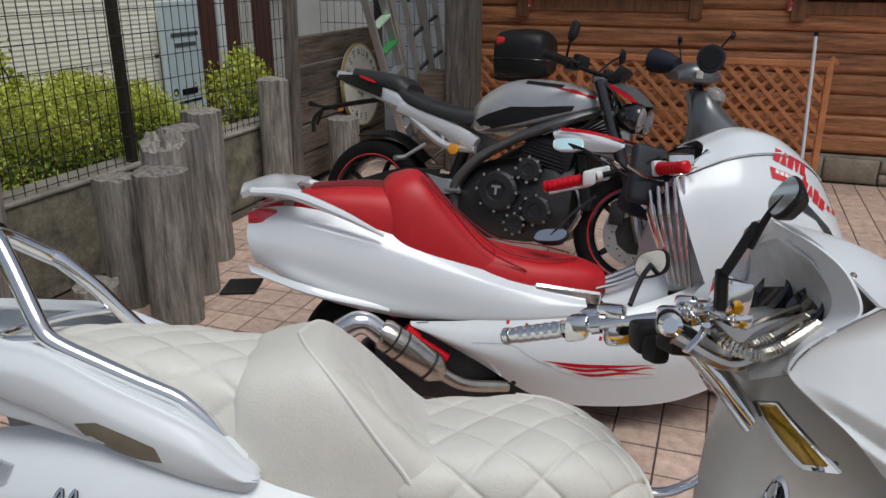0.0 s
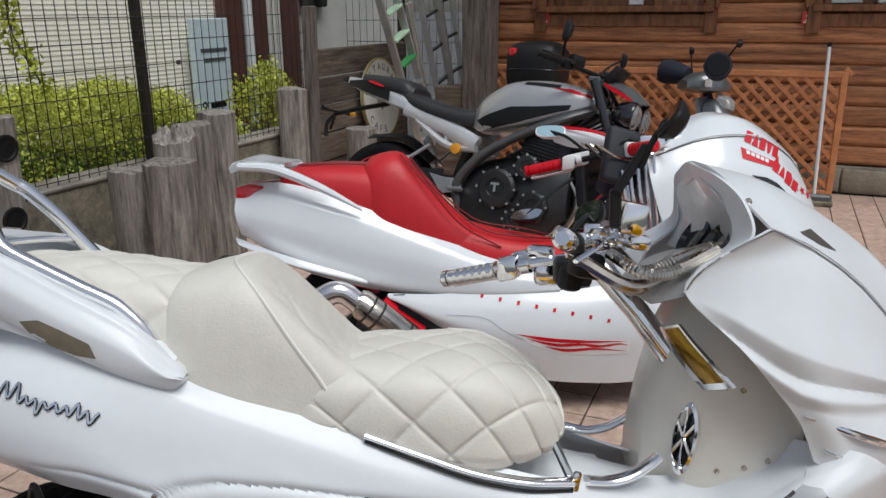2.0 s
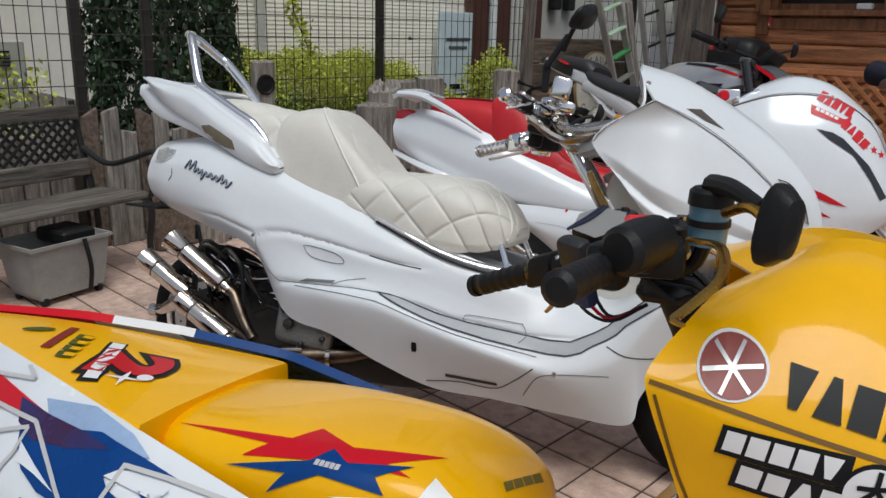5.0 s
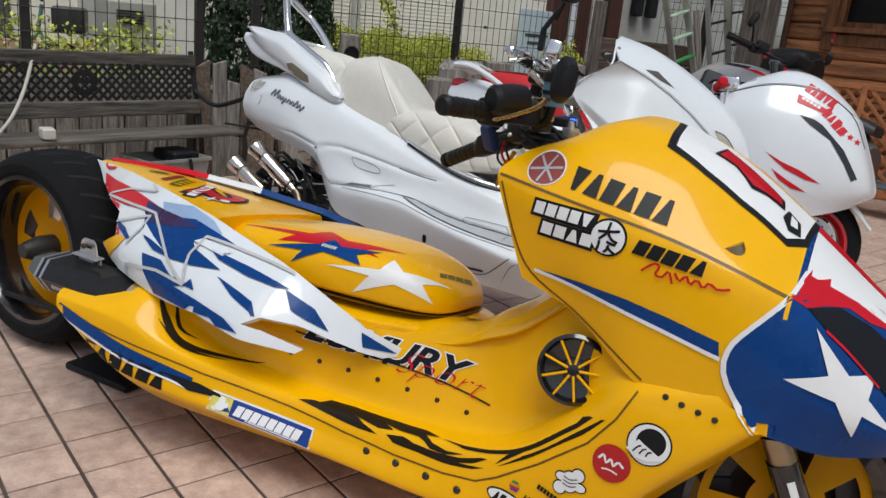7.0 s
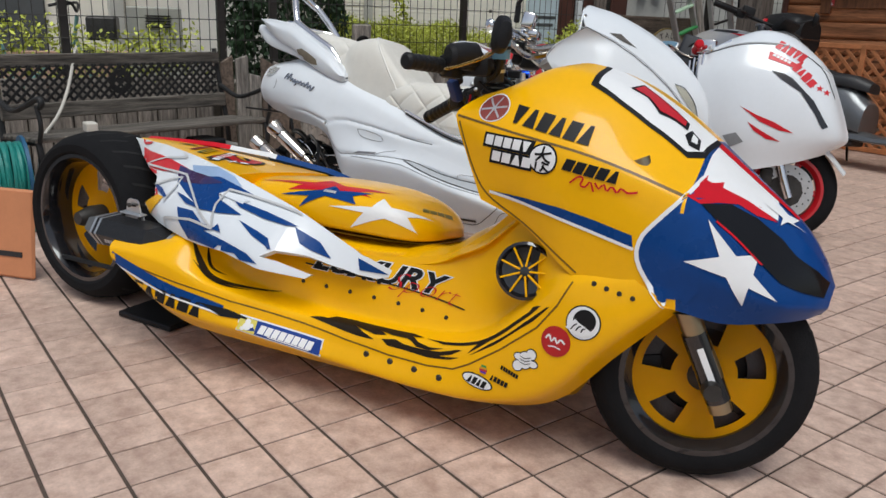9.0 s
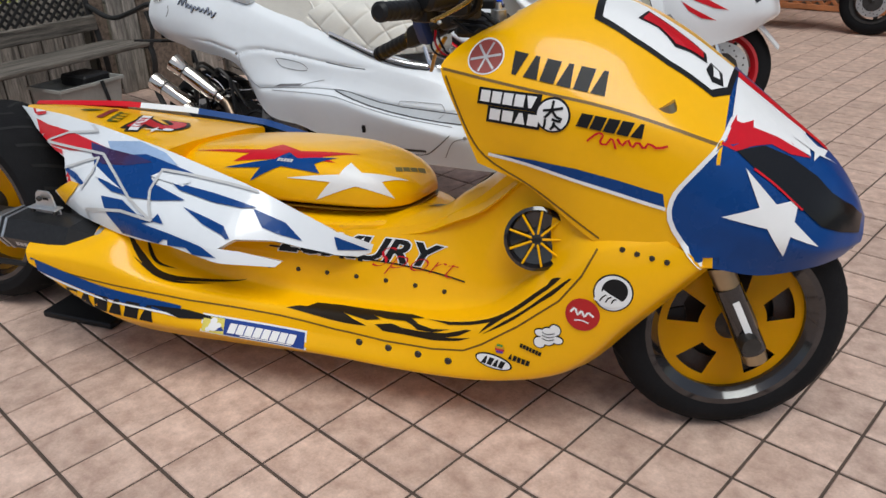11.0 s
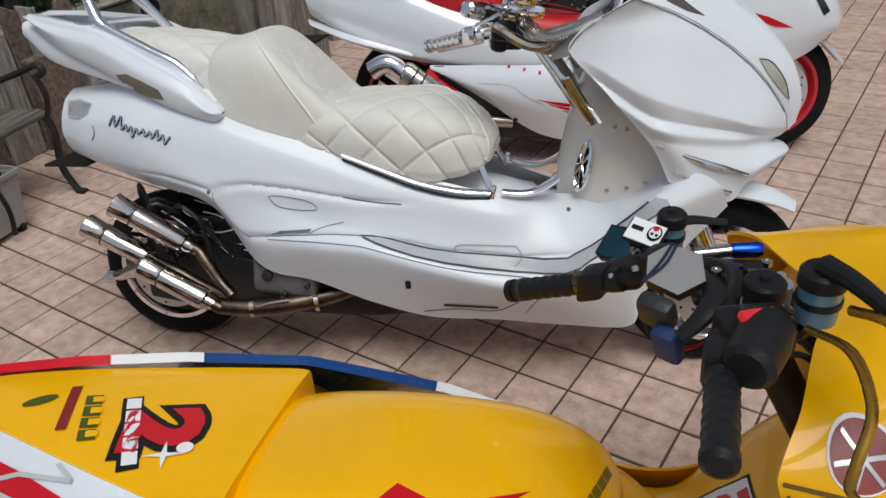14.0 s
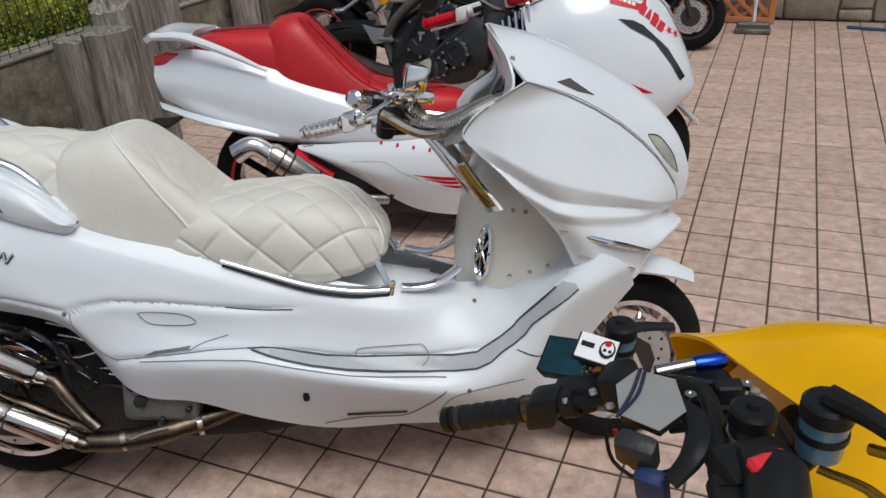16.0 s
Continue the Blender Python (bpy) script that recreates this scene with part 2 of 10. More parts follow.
def tube(path, r, n=10, samples=0, closed=False, flat=1.0, tens=0.5):
    """A pipe along a smooth path; r is a radius or one for each place."""
    P = np.asarray(path, float)
    R = np.full(len(P), r, float) if np.isscalar(r) else np.asarray(r, float)
    if samples:
        P = spline(P, samples, tens)
        R = np.interp(np.linspace(0, 1, samples), np.linspace(0, 1, len(R)), R)
    D = np.gradient(P, axis=0)
    D /= np.linalg.norm(D, axis=1)[:, None] + 1e-9
    up = np.array([0, 0, 1.0]) if abs(D[0][2]) < 0.9 else np.array([1.0, 0, 0])
    rings = []
    for p, d, rr in zip(P, D, R):
        a = np.cross(d, up)
        a /= np.linalg.norm(a) + 1e-9
        b = np.cross(a, d)
        up = b
        rings.append([p + rr * (math.cos(q) * a + flat * math.sin(q) * b) for q in np.linspace(0, 2 * math.pi, n, endpoint=False)])
    return grid_bm(rings, closed_v=True, cap=True)


def lathe(profile, n=24, axis="y", at=(0, 0, 0), cap=True):
    """A turned body: profile rows of (along the axis, radius). Without caps the profile closes on itself, as a ring."""
    rings = []
    for h, r in profile:
        ring = []
        for q in np.linspace(0, 2 * math.pi, n, endpoint=False):
            c, s = r * math.cos(q), r * math.sin(q)
            ring.append({"x": (h, c, s), "y": (c, h, s), "z": (c, s, h)}[axis])
        rings.append(ring)
    if not cap and tuple(profile[0]) != tuple(profile[-1]):
        rings.append(rings[0])
    bm = grid_bm(rings, closed_v=True, cap=cap and tuple(profile[0]) != tuple(profile[-1]))
    bmesh.ops.remove_doubles(bm, verts=bm.verts, dist=1e-5)
    bmesh.ops.translate(bm, vec=at, verts=bm.verts)
    return bm


def hull(stations, nu=32, nv=28, p=0.6, bottom=0.15, disp=None, tens=0.5):
    """A closed body along x. Stations: (x, half width, low, high). The top is rounded, the bottom flatter."""
    S = spline(np.asarray(stations, float), nu, tens)
    rings = []
    for k, (x, hw, lo, hi) in enumerate(S):
        ring = []
        for q in np.linspace(0, 2 * math.pi, nv, endpoint=False):
            c, s = math.cos(q), math.sin(q)
            y = hw * math.copysign(abs(c) ** p, c)
            z = lo + (hi - lo) * (bottom + (1 - bottom) * abs(s) ** p) if s >= 0 else lo + (hi - lo) * bottom * (1 - abs(s) ** p)
            ring.append((x, y, z))
        rings.append(ring)
    bm = grid_bm(rings, closed_v=True, cap=True)
    if disp:
        bm.normal_update()
        for v in bm.verts:
            d = disp(v.co)
            v.co += v.normal * d
    return bm


def dice(bm, step):
    """Cuts a flat xy shape along a square net."""
    xs = [v.co.x for v in bm.verts]
    ys = [v.co.y for v in bm.verts]
    for axis, lo, hi in ((0, min(xs), max(xs)), (1, min(ys), max(ys))):
        k = math.floor(lo / step) + 1
        while k * step < hi:
            co, no = [0, 0, 0], [0, 0, 0]
            co[axis], no[axis] = k * step, 1
            bmesh.ops.bisect_plane(bm, geom=list(bm.verts) + list(bm.edges) + list(bm.faces), plane_co=co, plane_no=no)
            k += 1
    return bm


def poly(pts):
    bm = bmesh.new()
    bm.faces.new([bm.verts.new((x, y, 0)) for x, y in pts])
    bmesh.ops.triangulate(bm, faces=bm.faces)
    return bm


def plate(pts, yfun, step=0.03, thick=0.02, sign=-1):
    """A curved plate: an outline in x and z, laid at y = sign * yfun(x, z)."""
    bm = dice(poly(pts), step)
    for v in bm.verts:
        x, z = v.co.x, v.co.y
        v.co = (x, sign * yfun(x, z), z)
    bmesh.ops.recalc_face_normals(bm, faces=bm.faces)
    bmesh.ops.solidify(bm, geom=list(bm.faces), thickness=thick)
    return bm


def letters(text, size, shear=0.0, width=1.0, bold=0.0):
    """Flat letters in the built-in font, from (0, 0) to the right."""
    cu = bpy.data.curves.new("letters", "FONT")
    cu.body, cu.size, cu.shear, cu.offset, cu.resolution_u = text, size, shear, bold, 3
    ob = bpy.data.objects.new("letters", cu)
    me = bpy.data.meshes.new_from_object(ob)
    bm = bmesh.new()
    bm.from_mesh(me)
    bpy.data.meshes.remove(me)
    bpy.data.objects.remove(ob)
    bmesh.ops.scale(bm, vec=(width, 1, 1), verts=bm.verts)
    return bm


def star(n, R, r, at=(0, 0), turn=90, sx=1.0, sy=1.0):
    out = []
    for k in range(2 * n):
        q = radians(turn) + math.pi * k / n
        rr = R if k % 2 == 0 else r
        out.append((at[0] + sx * rr * math.cos(q), at[1] + sy * rr * math.sin(q)))
    return out


def disc(at, rx, ry=None, n=28):
    return [(at[0] + rx * math.cos(q), at[1] + (ry or rx) * math.sin(q)) for q in np.linspace(0, 2 * math.pi, n, endpoint=False)]


def tree_of(*bms):
    from mathutils.bvhtree import BVHTree
    return [BVHTree.FromBMesh(b) for b in bms]


def lay(bm, trees, origin, ex, ey, off=0.0015, step=0.03):
    """Lays a flat shape (in x, y) on the nearest of the skins in trees, thrown along ex x ey from far outside."""
    o, ex, ey = Vector(origin), Vector(ex).normalized(), Vector(ey).normalized()
    n = ex.cross(ey).normalized()
    dice(bm, step)
    bad = []
    for v in bm.verts:
        p = o + ex * v.co.x + ey * v.co.y
        best = None
        for t in trees:
            hit = t.ray_cast(p + n * 0.6, -n)
            if hit[0] is not None and (best is None or hit[3] < best[0]):
                best = (hit[3], hit[0])
        if best:
            v.co = best[1] + n * off
        else:
            bad.append(v)
    bmesh.ops.delete(bm, geom=bad, context="VERTS")
    return bm


# ---- ground and terrace ----
def quads_mesh(V, F):
    me = bpy.data.meshes.new("net")
    me.from_pydata(V, [], F)
    bm = bmesh.new()
    bm.from_mesh(me)
    bpy.data.meshes.remove(me)
    return bm


g = bmesh.new()
for x0, x1, y0, y1 in ((-300, 300, -300, 300),):
    g.faces.new([g.verts.new(p) for p in ((x0, y0, -0.03), (x1, y0, -0.03), (x1, y1, -0.03), (x0, y1, -0.03))])
tagged(part("ground", g, ASPH, smooth=0), "grey asphalt ground round the terrace", "ground", kind="structure")
PITCH, TX, TY = 0.16, 0.411, -0.47
terrace = tagged(part("floor", box(8.0, 11.0, 0.03, (0.9, 1.15, -0.019)), GROUT, smooth=0), "dark joints and bed of the tiled terrace", "floor", kind="structure")


def leaves(name, spots, size, material, label, category, up=0.0, seed=1):
    """Many small pointed leaves at the places given."""
    rng = np.random.default_rng(seed)
    n = len(spots)
    d = rng.normal(size=(n, 3)) * (1, 1, 1 - 0.5 * up) + (0, 0, up * 1.6)
    d /= np.linalg.norm(d, axis=1)[:, None]
    e = np.cross(d, rng.normal(size=(n, 3)))
    e /= np.linalg.norm(e, axis=1)[:, None]
    s = size * rng.uniform(0.6, 1.3, (n, 1))
    P = np.stack([spots - d * s * 0.5, spots + e * s * 0.28, spots + d * s * 0.5, spots - e * s * 0.28], 1).reshape(-1, 3)
    F = np.arange(4 * n).reshape(-1, 4)
    bm = quads_mesh(P.tolist(), F.tolist())
    me = bpy.data.meshes.new(name)
    bm.to_mesh(me)
    bm.free()
    me.materials.append(material)
    return tagged(new(name, me), label, category, kind="stuff")


# ---- raised bed with its wall, along the left side ----
bed = tagged(part("ground_bed", box(0.9, 7.4, 0.44, (-3.62, 2.0, 0.22)), SOIL), "raised bed of dark soil behind the low wall", "planting bed", kind="structure")
low = box(0.2, 5.1, 0.515, (-3.2, 3.9, 0.2575), 0.012)
tagged(part("wall_low", low, MOSSC), "low mossy concrete wall with a pale worn top edge", "wall", kind="structure")
cop = box(0.22, 5.1, 0.03, (-3.2, 3.9, 0.53), 0.01)
tagged(part("trim_coping", cop, CONC), "pale rough coping on the low wall", "coping", kind="structure")

rng = np.random.default_rng(4)


def bush(n, x0, x1, y0, y1, base, top, rough=0.16, line=None):
    p = rng.uniform((x0, y0, 0), (x1, y1, 1), (n, 3))
    hgt = top + rough * np.sin(p[:, 1] * 5.1 + 1) * 0.6 + rough * np.sin(p[:, 1] * 11.3 + p[:, 0] * 9) * 0.5
    if line:
        hgt += np.interp(p[:, 1], line[0], line[1]) - top
    q = p[:, 2] ** 0.6
    p[:, 2] = base + (hgt - base) * q
    p[:, 0] += 0.06 * np.sin(p[:, 1] * 9 + p[:, 2] * 14)
    return p + rng.normal(0, 0.02, p.shape)


leaves("hedge", bush(42000, -4.05, -3.30, 2.3, 4.75, 0.42, 0.97, 0.07, ((2.3, 2.9, 3.2, 3.55, 3.85, 4.15, 4.4, 4.75), (0.94, 0.98, 1.0, 0.98, 0.87, 0.80, 0.72, 0.5))), 0.024, LEAFY, "bright yellow-green clipped hedge behind the wire fence", "hedge", up=0.3)
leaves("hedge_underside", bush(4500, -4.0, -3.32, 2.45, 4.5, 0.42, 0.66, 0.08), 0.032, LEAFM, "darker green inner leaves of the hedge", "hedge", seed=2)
leaves("shrub", bush(3000, -3.75, -3.4, 4.95, 5.5, 0.45, 0.86, 0.16), 0.036, LEAFY, "tall yellow-green shrub at the end of the hedge", "shrub", up=0.6, seed=3)
leaves("low_shrubs", bush(3600, -4.3, -3.5, -1.6, 1.3, 0.42, 0.86, 0.1), 0.04, LEAFY, "low bright green shrubs behind the bench", "shrub", up=0.4, seed=5)
k = np.linspace(0, 1, 160)
sprig = np.stack([-3.75 + 0.05 * np.sin(k * 9), 3.24 - 0.2 * k, 0.8 + 0.95 * k], 1)
leaves("sapling", np.repeat(sprig, 3, 0) + rng.normal(0, 0.035, (480, 3)), 0.045, LEAFY, "thin leafy sapling rising above the hedge", "sapling", up=0.5, seed=6)
tagged(part("sapling_stem", tube(sprig[::20], 0.005, 6), SOIL), "thin brown stem of the sapling", "stem")

# dark conifer
tr = empty("conifer", pose(-3.72, 2.06, 0.4), "dense dark green column-shaped conifer", "tree")
part("trunk", tube([(0, 0, -0.05), (0.01, 0, 1.0), (0, 0, 2.2)], (0.05, 0.035, 0.01), 8), WOODG, tr)
n = 16000
h = rng.uniform(0, 1, n)
ang = rng.uniform(0, 2 * math.pi, n)
rad = (0.36 * (1 - h**2.5) * (0.75 + 0.5 * rng.uniform(0, 1, n) ** 0.5) + 0.03) * (1 + 0.12 * np.sin(ang * 5 + h * 20))
pts = np.stack([rad * np.cos(ang), rad * np.sin(ang), 0.1 + 2.2 * h], 1)
cr = leaves("crown", pts, 0.055, LEAFD, "", "", up=1.0, seed=7)
cr.parent = tr
del cr["kind"]

# ---- wire fence ----
fence = empty("wire_fence", pose(-3.12, 0, 0), "dark brown welded wire fence with square posts", "fence")
for y in (-0.77, 0.255, 1.275, 1.67, 3.425, 5.2):
    b = box(0.05, 0.05, 1.52, (-0.03, y, 0.87), 0.004)
    part("post", b, WIRE, fence)
V, F = [], []


def rod(a, b, r):
    a, b = np.array(a, float), np.array(b, float)
    d = (b - a) / np.linalg.norm(b - a)
    s = np.cross(d, (0.3, 0.5, 0.81))
    s /= np.linalg.norm(s)
    t = np.cross(d, s)
    i = len(V)
    for p in (a, b):
        for q in (s, t, -s, -t):
            V.append(tuple(p + q * r))
    for j in range(4):
        F.append((i + j, i + (j + 1) % 4, i + 4 + (j + 1) % 4, i + 4 + j))


for y0, y1 in ((-0.75, 1.25), (1.3, 3.4), (3.45, 5.18)):
    V, F = [], []
    m = int((y1 - y0) / 0.067)
    for j in range(m + 1):
        y = y0 + (y1 - y0) * j / m
        line = [(0, y, 0.5), (0, y, 1.53), (0.035, y, 1.57), (0.0, y, 1.61), (-0.04, y, 1.645), (-0.05, y, 1.61)]
        for a, b in zip(line[:-1], line[1:]):
            rod(a, b, 0.0027)
    for z, x in ((0.565, 0.004), (0.7, 0.004), (0.835, 0.004), (0.97, 0.004), (1.105, 0.004), (1.24, 0.004), (1.372, 0.004), (1.505, 0.004), (1.61, 0.004)):
        rod((x, y0 - 0.02, z), (x, y1 + 0.02, z), 0.003)
    part("wire_panel", quads_mesh(V, F), WIRE, fence, smooth=0)
for y, z in ((3.66, 1.505), (3.70, 1.105)):
    part("clamp", box(0.02, 0.03, 0.024, (0, y, z), 0.006), WIRE, fence)
# the fence goes on across the back
fence_b = empty("wire_fence", pose(-3.2, 6.9, 0), "dark wire fence with a square post behind the plank wall", "fence")
V, F = [], []
for j in range(30):
    x = -0.6 + j * 0.075
    rod((x, 0, 0.3), (x, 0, 1.62), 0.0027)
for z in (0.5, 0.7, 0.9, 1.1, 1.3, 1.5, 1.58, 1.62):
    rod((-0.6, 0.004, z), (1.6, 0.004, z), 0.003)
part("wire_panel", quads_mesh(V, F), WIRE, fence_b, smooth=0)
part("post", box(0.06, 0.06, 1.75, (0.02, -0.03, 0.875), 0.004), WIRE, fence_b)


# ---- round timber posts ----
def timber_post(x, y, r, h, lean=(0, 0), split=0.0, label="weathered grey round timber post set upright on the tiles", square=False, seed=0):
    rg = random.Random(seed)
    rings = []
    for z in np.linspace(0, h, 9):
        ring = []
        for q in np.linspace(0, 2 * math.pi, 36 if split else 18, endpoint=False):
            rr = r * (1 + 0.05 * math.sin(3 * q + seed) + 0.04 * math.sin(7 * q + z * 3 + seed) + 0.02 * rg.uniform(-1, 1))
            zz = z
            if z == h:
                zz += split * (0.55 + 0.45 * math.sin(q + seed)) * rg.uniform(0.35, 1.0) + 0.008 * rg.uniform(-1, 1)
            c, s = math.cos(q), math.sin(q)
            if square:
                k = 1 / max(abs(c), abs(s)) ** 0.8
                c, s = c * k, s * k
            ring.append((x + rr * c + lean[0] * z, y + rr * s + lean[1] * z, zz))
        rings.append(ring)
    inner = [((x + lean[0] * h) + 0.85 * (p[0] - x - lean[0] * h), (y + lean[1] * h) + 0.85 * (p[1] - y - lean[1] * h), p[2] + 0.006) for p in rings[-1]]
    rings.append(inner)
    if split:
        for k in (0.6, 0.3):
            rings.append([(x + k * (p[0] - x), y + k * (p[1] - y), h + split * (0.45 + 0.55 * math.sin(p[0] * 40 + p[1] * 23)) * rg.uniform(0.3, 1.1)) for p in inner])
    ob = part("timber_post", grid_bm(rings, closed_v=True, cap=True), WOODG, smooth=50)
    return tagged(ob, label, "post", "timber posts along the wall")


timber_post(-2.35, 2.71, 0.12, 0.725, label="thick cracked grey timber post with a sawn top", seed=1)
timber_post(-2.43, 2.84, 0.105, 0.79, split=0.085, label="grey timber post with a broken rough top", seed=12)
timber_post(-2.47, 3.05, 0.10, 0.85, lean=(-0.03, 0), seed=2)
timber_post(-2.70, 3.50, 0.108, 0.845, label="tall weathered grey round timber post", seed=3)
timber_post(-2.70, 2.80, 0.105, 0.645, seed=4, label="short weathered timber post with a cracked flat top")
timber_post(-2.62, 2.50, 0.10, 0.22, seed=6, label="very short sawn timber post")
timber_post(-2.99, 4.68, 0.108, 0.86, seed=7, label="tall grey timber post beside the hedge")
timber_post(-2.72, 5.2, 0.12, 0.52, seed=8, label="short brown timber post beside the plank wall")
timber_post(-2.62, 1.72, 0.11, 0.46, seed=9)
timber_post(-2.75, 2.05, 0.11, 0.5, seed=10)

# plank with two round loudspeakers
sp = empty("speaker_plank", pose(-2.93, 2.26, 0, 0, 3, 0), "leaning grey plank carrying two round black loudspeakers", "speaker post")
part("plank", box(0.05, 0.15, 0.97, (0, 0, 0.485), 0.01), WOODG, sp)
for z in (0.83, 0.5):
    s = part("speaker", lathe([(0.024, 0.062), (0.034, 0.062), (0.036, 0.052), (0.03, 0.045), (0.028, 0.02), (0.036, 0.0)], 20, "x", (0, 0, z)), BLK, sp, "round black loudspeaker")

# broken upright boards behind the bench
for k in range(9):
    y = 1.2 + 0.095 * k
    hgt = 0.72 + 0.06 * math.sin(k * 2.3) - 0.015 * k
    b = box(0.03, 0.088, hgt, (0, 0, hgt / 2), 0.006)
    for v in b.verts:
        if v.co.z > hgt * 0.9:
            v.co.z += 0.03 * math.sin(v.co.y * 60 + k)
    ob = part("fence_board", b, WOODG if k % 3 else WOODP, m=pose(-2.86 + 0.02 * (k % 2), y, 0, 0, -2 + k % 3, 0))
    tagged(ob, "weathered upright board of the old fence", "fence board", "old fence boards")
pan = box(0.06, 0.5, 0.52, (0, 0, 0.26), 0.01)
tagged(part("brown_board", pan, WOODP, m=pose(-2.62, 1.62, 0, 0, -6, 8)), "brown wooden board leaning by the old fence", "board")
for y in np.arange(-1.4, 1.15, 0.13):
    hgt = 0.6
    ob = part("fence_board", box(0.03, 0.12, hgt, (-2.98, y, hgt / 2), 0.006), WOODG)
    tagged(ob, "weathered upright board of the old fence", "fence board", "old fence boards")

# ---- plank wall with the oval sign ----
pw = empty("wall_planks", pose(-2.97, 5.65, 0), "dark weathered horizontal plank wall", "wall", kind="structure")
for k in range(5):
    part("plank", box(0.035, 1.6, 0.205, (0.004 * (k % 2), 0.02 * (k % 3), 0.165 + k * 0.2135), 0.008), WOODW, pw)
tagged(part("upright_plank", box(0.05, 0.13, 1.43, (0, 0, 0.715), 0.006), WOODC, m=pose(-2.94, 4.855, 0, 0, 1, 0)), "tall grey plank upright at the end of the plank wall", "plank")
sg = empty("round_sign", pose(-2.90, 5.85, 0.68, 0, -4, 0), "round white painted board with dark lettering, hung on the planks", "sign")
part("board", lathe([(0.0, 0.0), (0.0, 0.325), (0.02, 0.33), (0.028, 0.32), (0.028, 0.0)], 40, "x"), mat("sign_white", (0.62, 0.60, 0.54), 0.7, var=0.12, scale=8), sg)
part("rim", lathe([(0.012, 0.322), (0.012, 0.334), (0.032, 0.334), (0.032, 0.322)], 40, "x", cap=False), mat("sign_rim", (0.35, 0.26, 0.10), 0.6, var=0.2), sg)
for word, start in (("RESTAURANT", 165), ("CAFE", 245)):
    for k, c in enumerate(word):
        q = radians(start - k * (18 if word != "CAFE" else -18)) if word != "CAFE" else radians(215 + k * 20)
        b = letters(c, 0.085)
        bmesh.ops.translate(b, vec=(-0.025, 0, 0), verts=b.verts)
        turn = q - math.pi / 2 if word != "CAFE" else q + math.pi / 2
        rr = 0.235 if word != "CAFE" else 0.29
        moved(b, pose(rr * math.cos(q), rr * math.sin(q), 0, 0, 0, math.degrees(turn)))
        moved(b, Matrix(((0, 0, 1, 0.031), (1, 0, 0, 0), (0, 1, 0, 0), (0, 0, 0, 1))))
        part("letter", b, BLKP, sg, smooth=0)
for k in range(7):
    b = poly(disc((0.07 * math.cos(k * 0.9), 0.055 * math.sin(k * 0.9)), 0.035, 0.045, 9))
    moved(b, Matrix(((0, 0, 1, 0.0305), (1, 0, 0, 0), (0, 1, 0, 0), (0, 0, 0, 1))))
    part("picture_bar", b, mat("sign_dark_print", (0.22, 0.20, 0.17), 0.8, var=0.3), sg, smooth=0)


# ---- ladders ----
def ladder(name, m, width, length, step, rail, label, treads, mr, flat=0.09):
    lad = empty(name, m, label, "ladder")
    for s in (-1, 1):
        part("rail", box(rail, 0.022, length, (0, s * width / 2, length / 2), 0.004), mr, lad)
    k = 0
    z = step
    while z < length:
        part("tread", box(flat, width - 0.02, 0.02, (0, 0, z), 0.004), treads[k % len(treads)], lad)
        z += step
        k += 1
    return lad


ladder("step_ladder", pose(-2.44, 6.03, 0.0, 0, -8, 0) @ pose(0, 0, 0, 17, 0, 0), 0.3, 2.2, 0.21, 0.065,
       "old aluminium ladder with pale green flat treads", [ALU, ALU, PGRN, ALU, GRNPL, PGRN, PGRN], ALU)
ladder("ladder", pose(-2.38, 6.38, 0, 0, -6, 0) @ pose(0, 0, 0, 12, 0, 0), 0.3, 2.3, 0.28, 0.05, "grey aluminium ladder leaning beside the timber post", [DKSTEEL], ALU, 0.04)
ladder("ladder", pose(-2.35, 6.55, 0, 0, -5, 0) @ pose(0, 0, 0, 9, 0, 0), 0.26, 2.2, 0.3, 0.05, "grey aluminium ladder folded behind the other", [DKSTEEL], ALU, 0.04)
tagged(part("timber_plank", box(0.03, 0.08, 1.5, (0, 0, 0.75), 0.004), WOODG, m=pose(-2.5, 6.2, 0, 14, -4, 0)), "grey plank leaning against the ladders", "plank")
tagged(part("timber_box", box(0.25, 0.3, 0.78, (-2.3, 6.1, 0.39), 0.01), WOODP), "brown wooden box under the ladders", "box")
tagged(part("corner_post", box(0.24, 0.22, 2.7, (-2.04, 6.0, 1.35), 0.015), WOODC), "massive weathered square timber post at the house corner", "post")

# ---- house front ----
HY = 6.75
wall = empty("wall_north", pose(0, HY, 0), "log cabin front of brown horizontal boards", "wall", kind="structure")
WX0, WX1 = -2.2, 6.0
windows = ((-1.69, -0.40), (0.47, 1.75), (2.6, 3.9))
Z0, ZS, ZT = 0.2, 1.36, 2.25


def log(x0, x1, z, h=0.153):
    n = 11
    rows = []
    for q in np.linspace(-1, 1, n):
        rows.append((-0.02 * (1 - abs(q) ** 7), z + q * h / 2))
    G = [[(x, y, zz) for y, zz in rows] + [(x, 0.06, z + h / 2), (x, 0.06, z - h / 2)] for x in (x0, x1)]
    part("log", grid_bm(G, closed_v=True, cap=True), LOG, wall, smooth=60, m=pose(0, 0.0, 0))


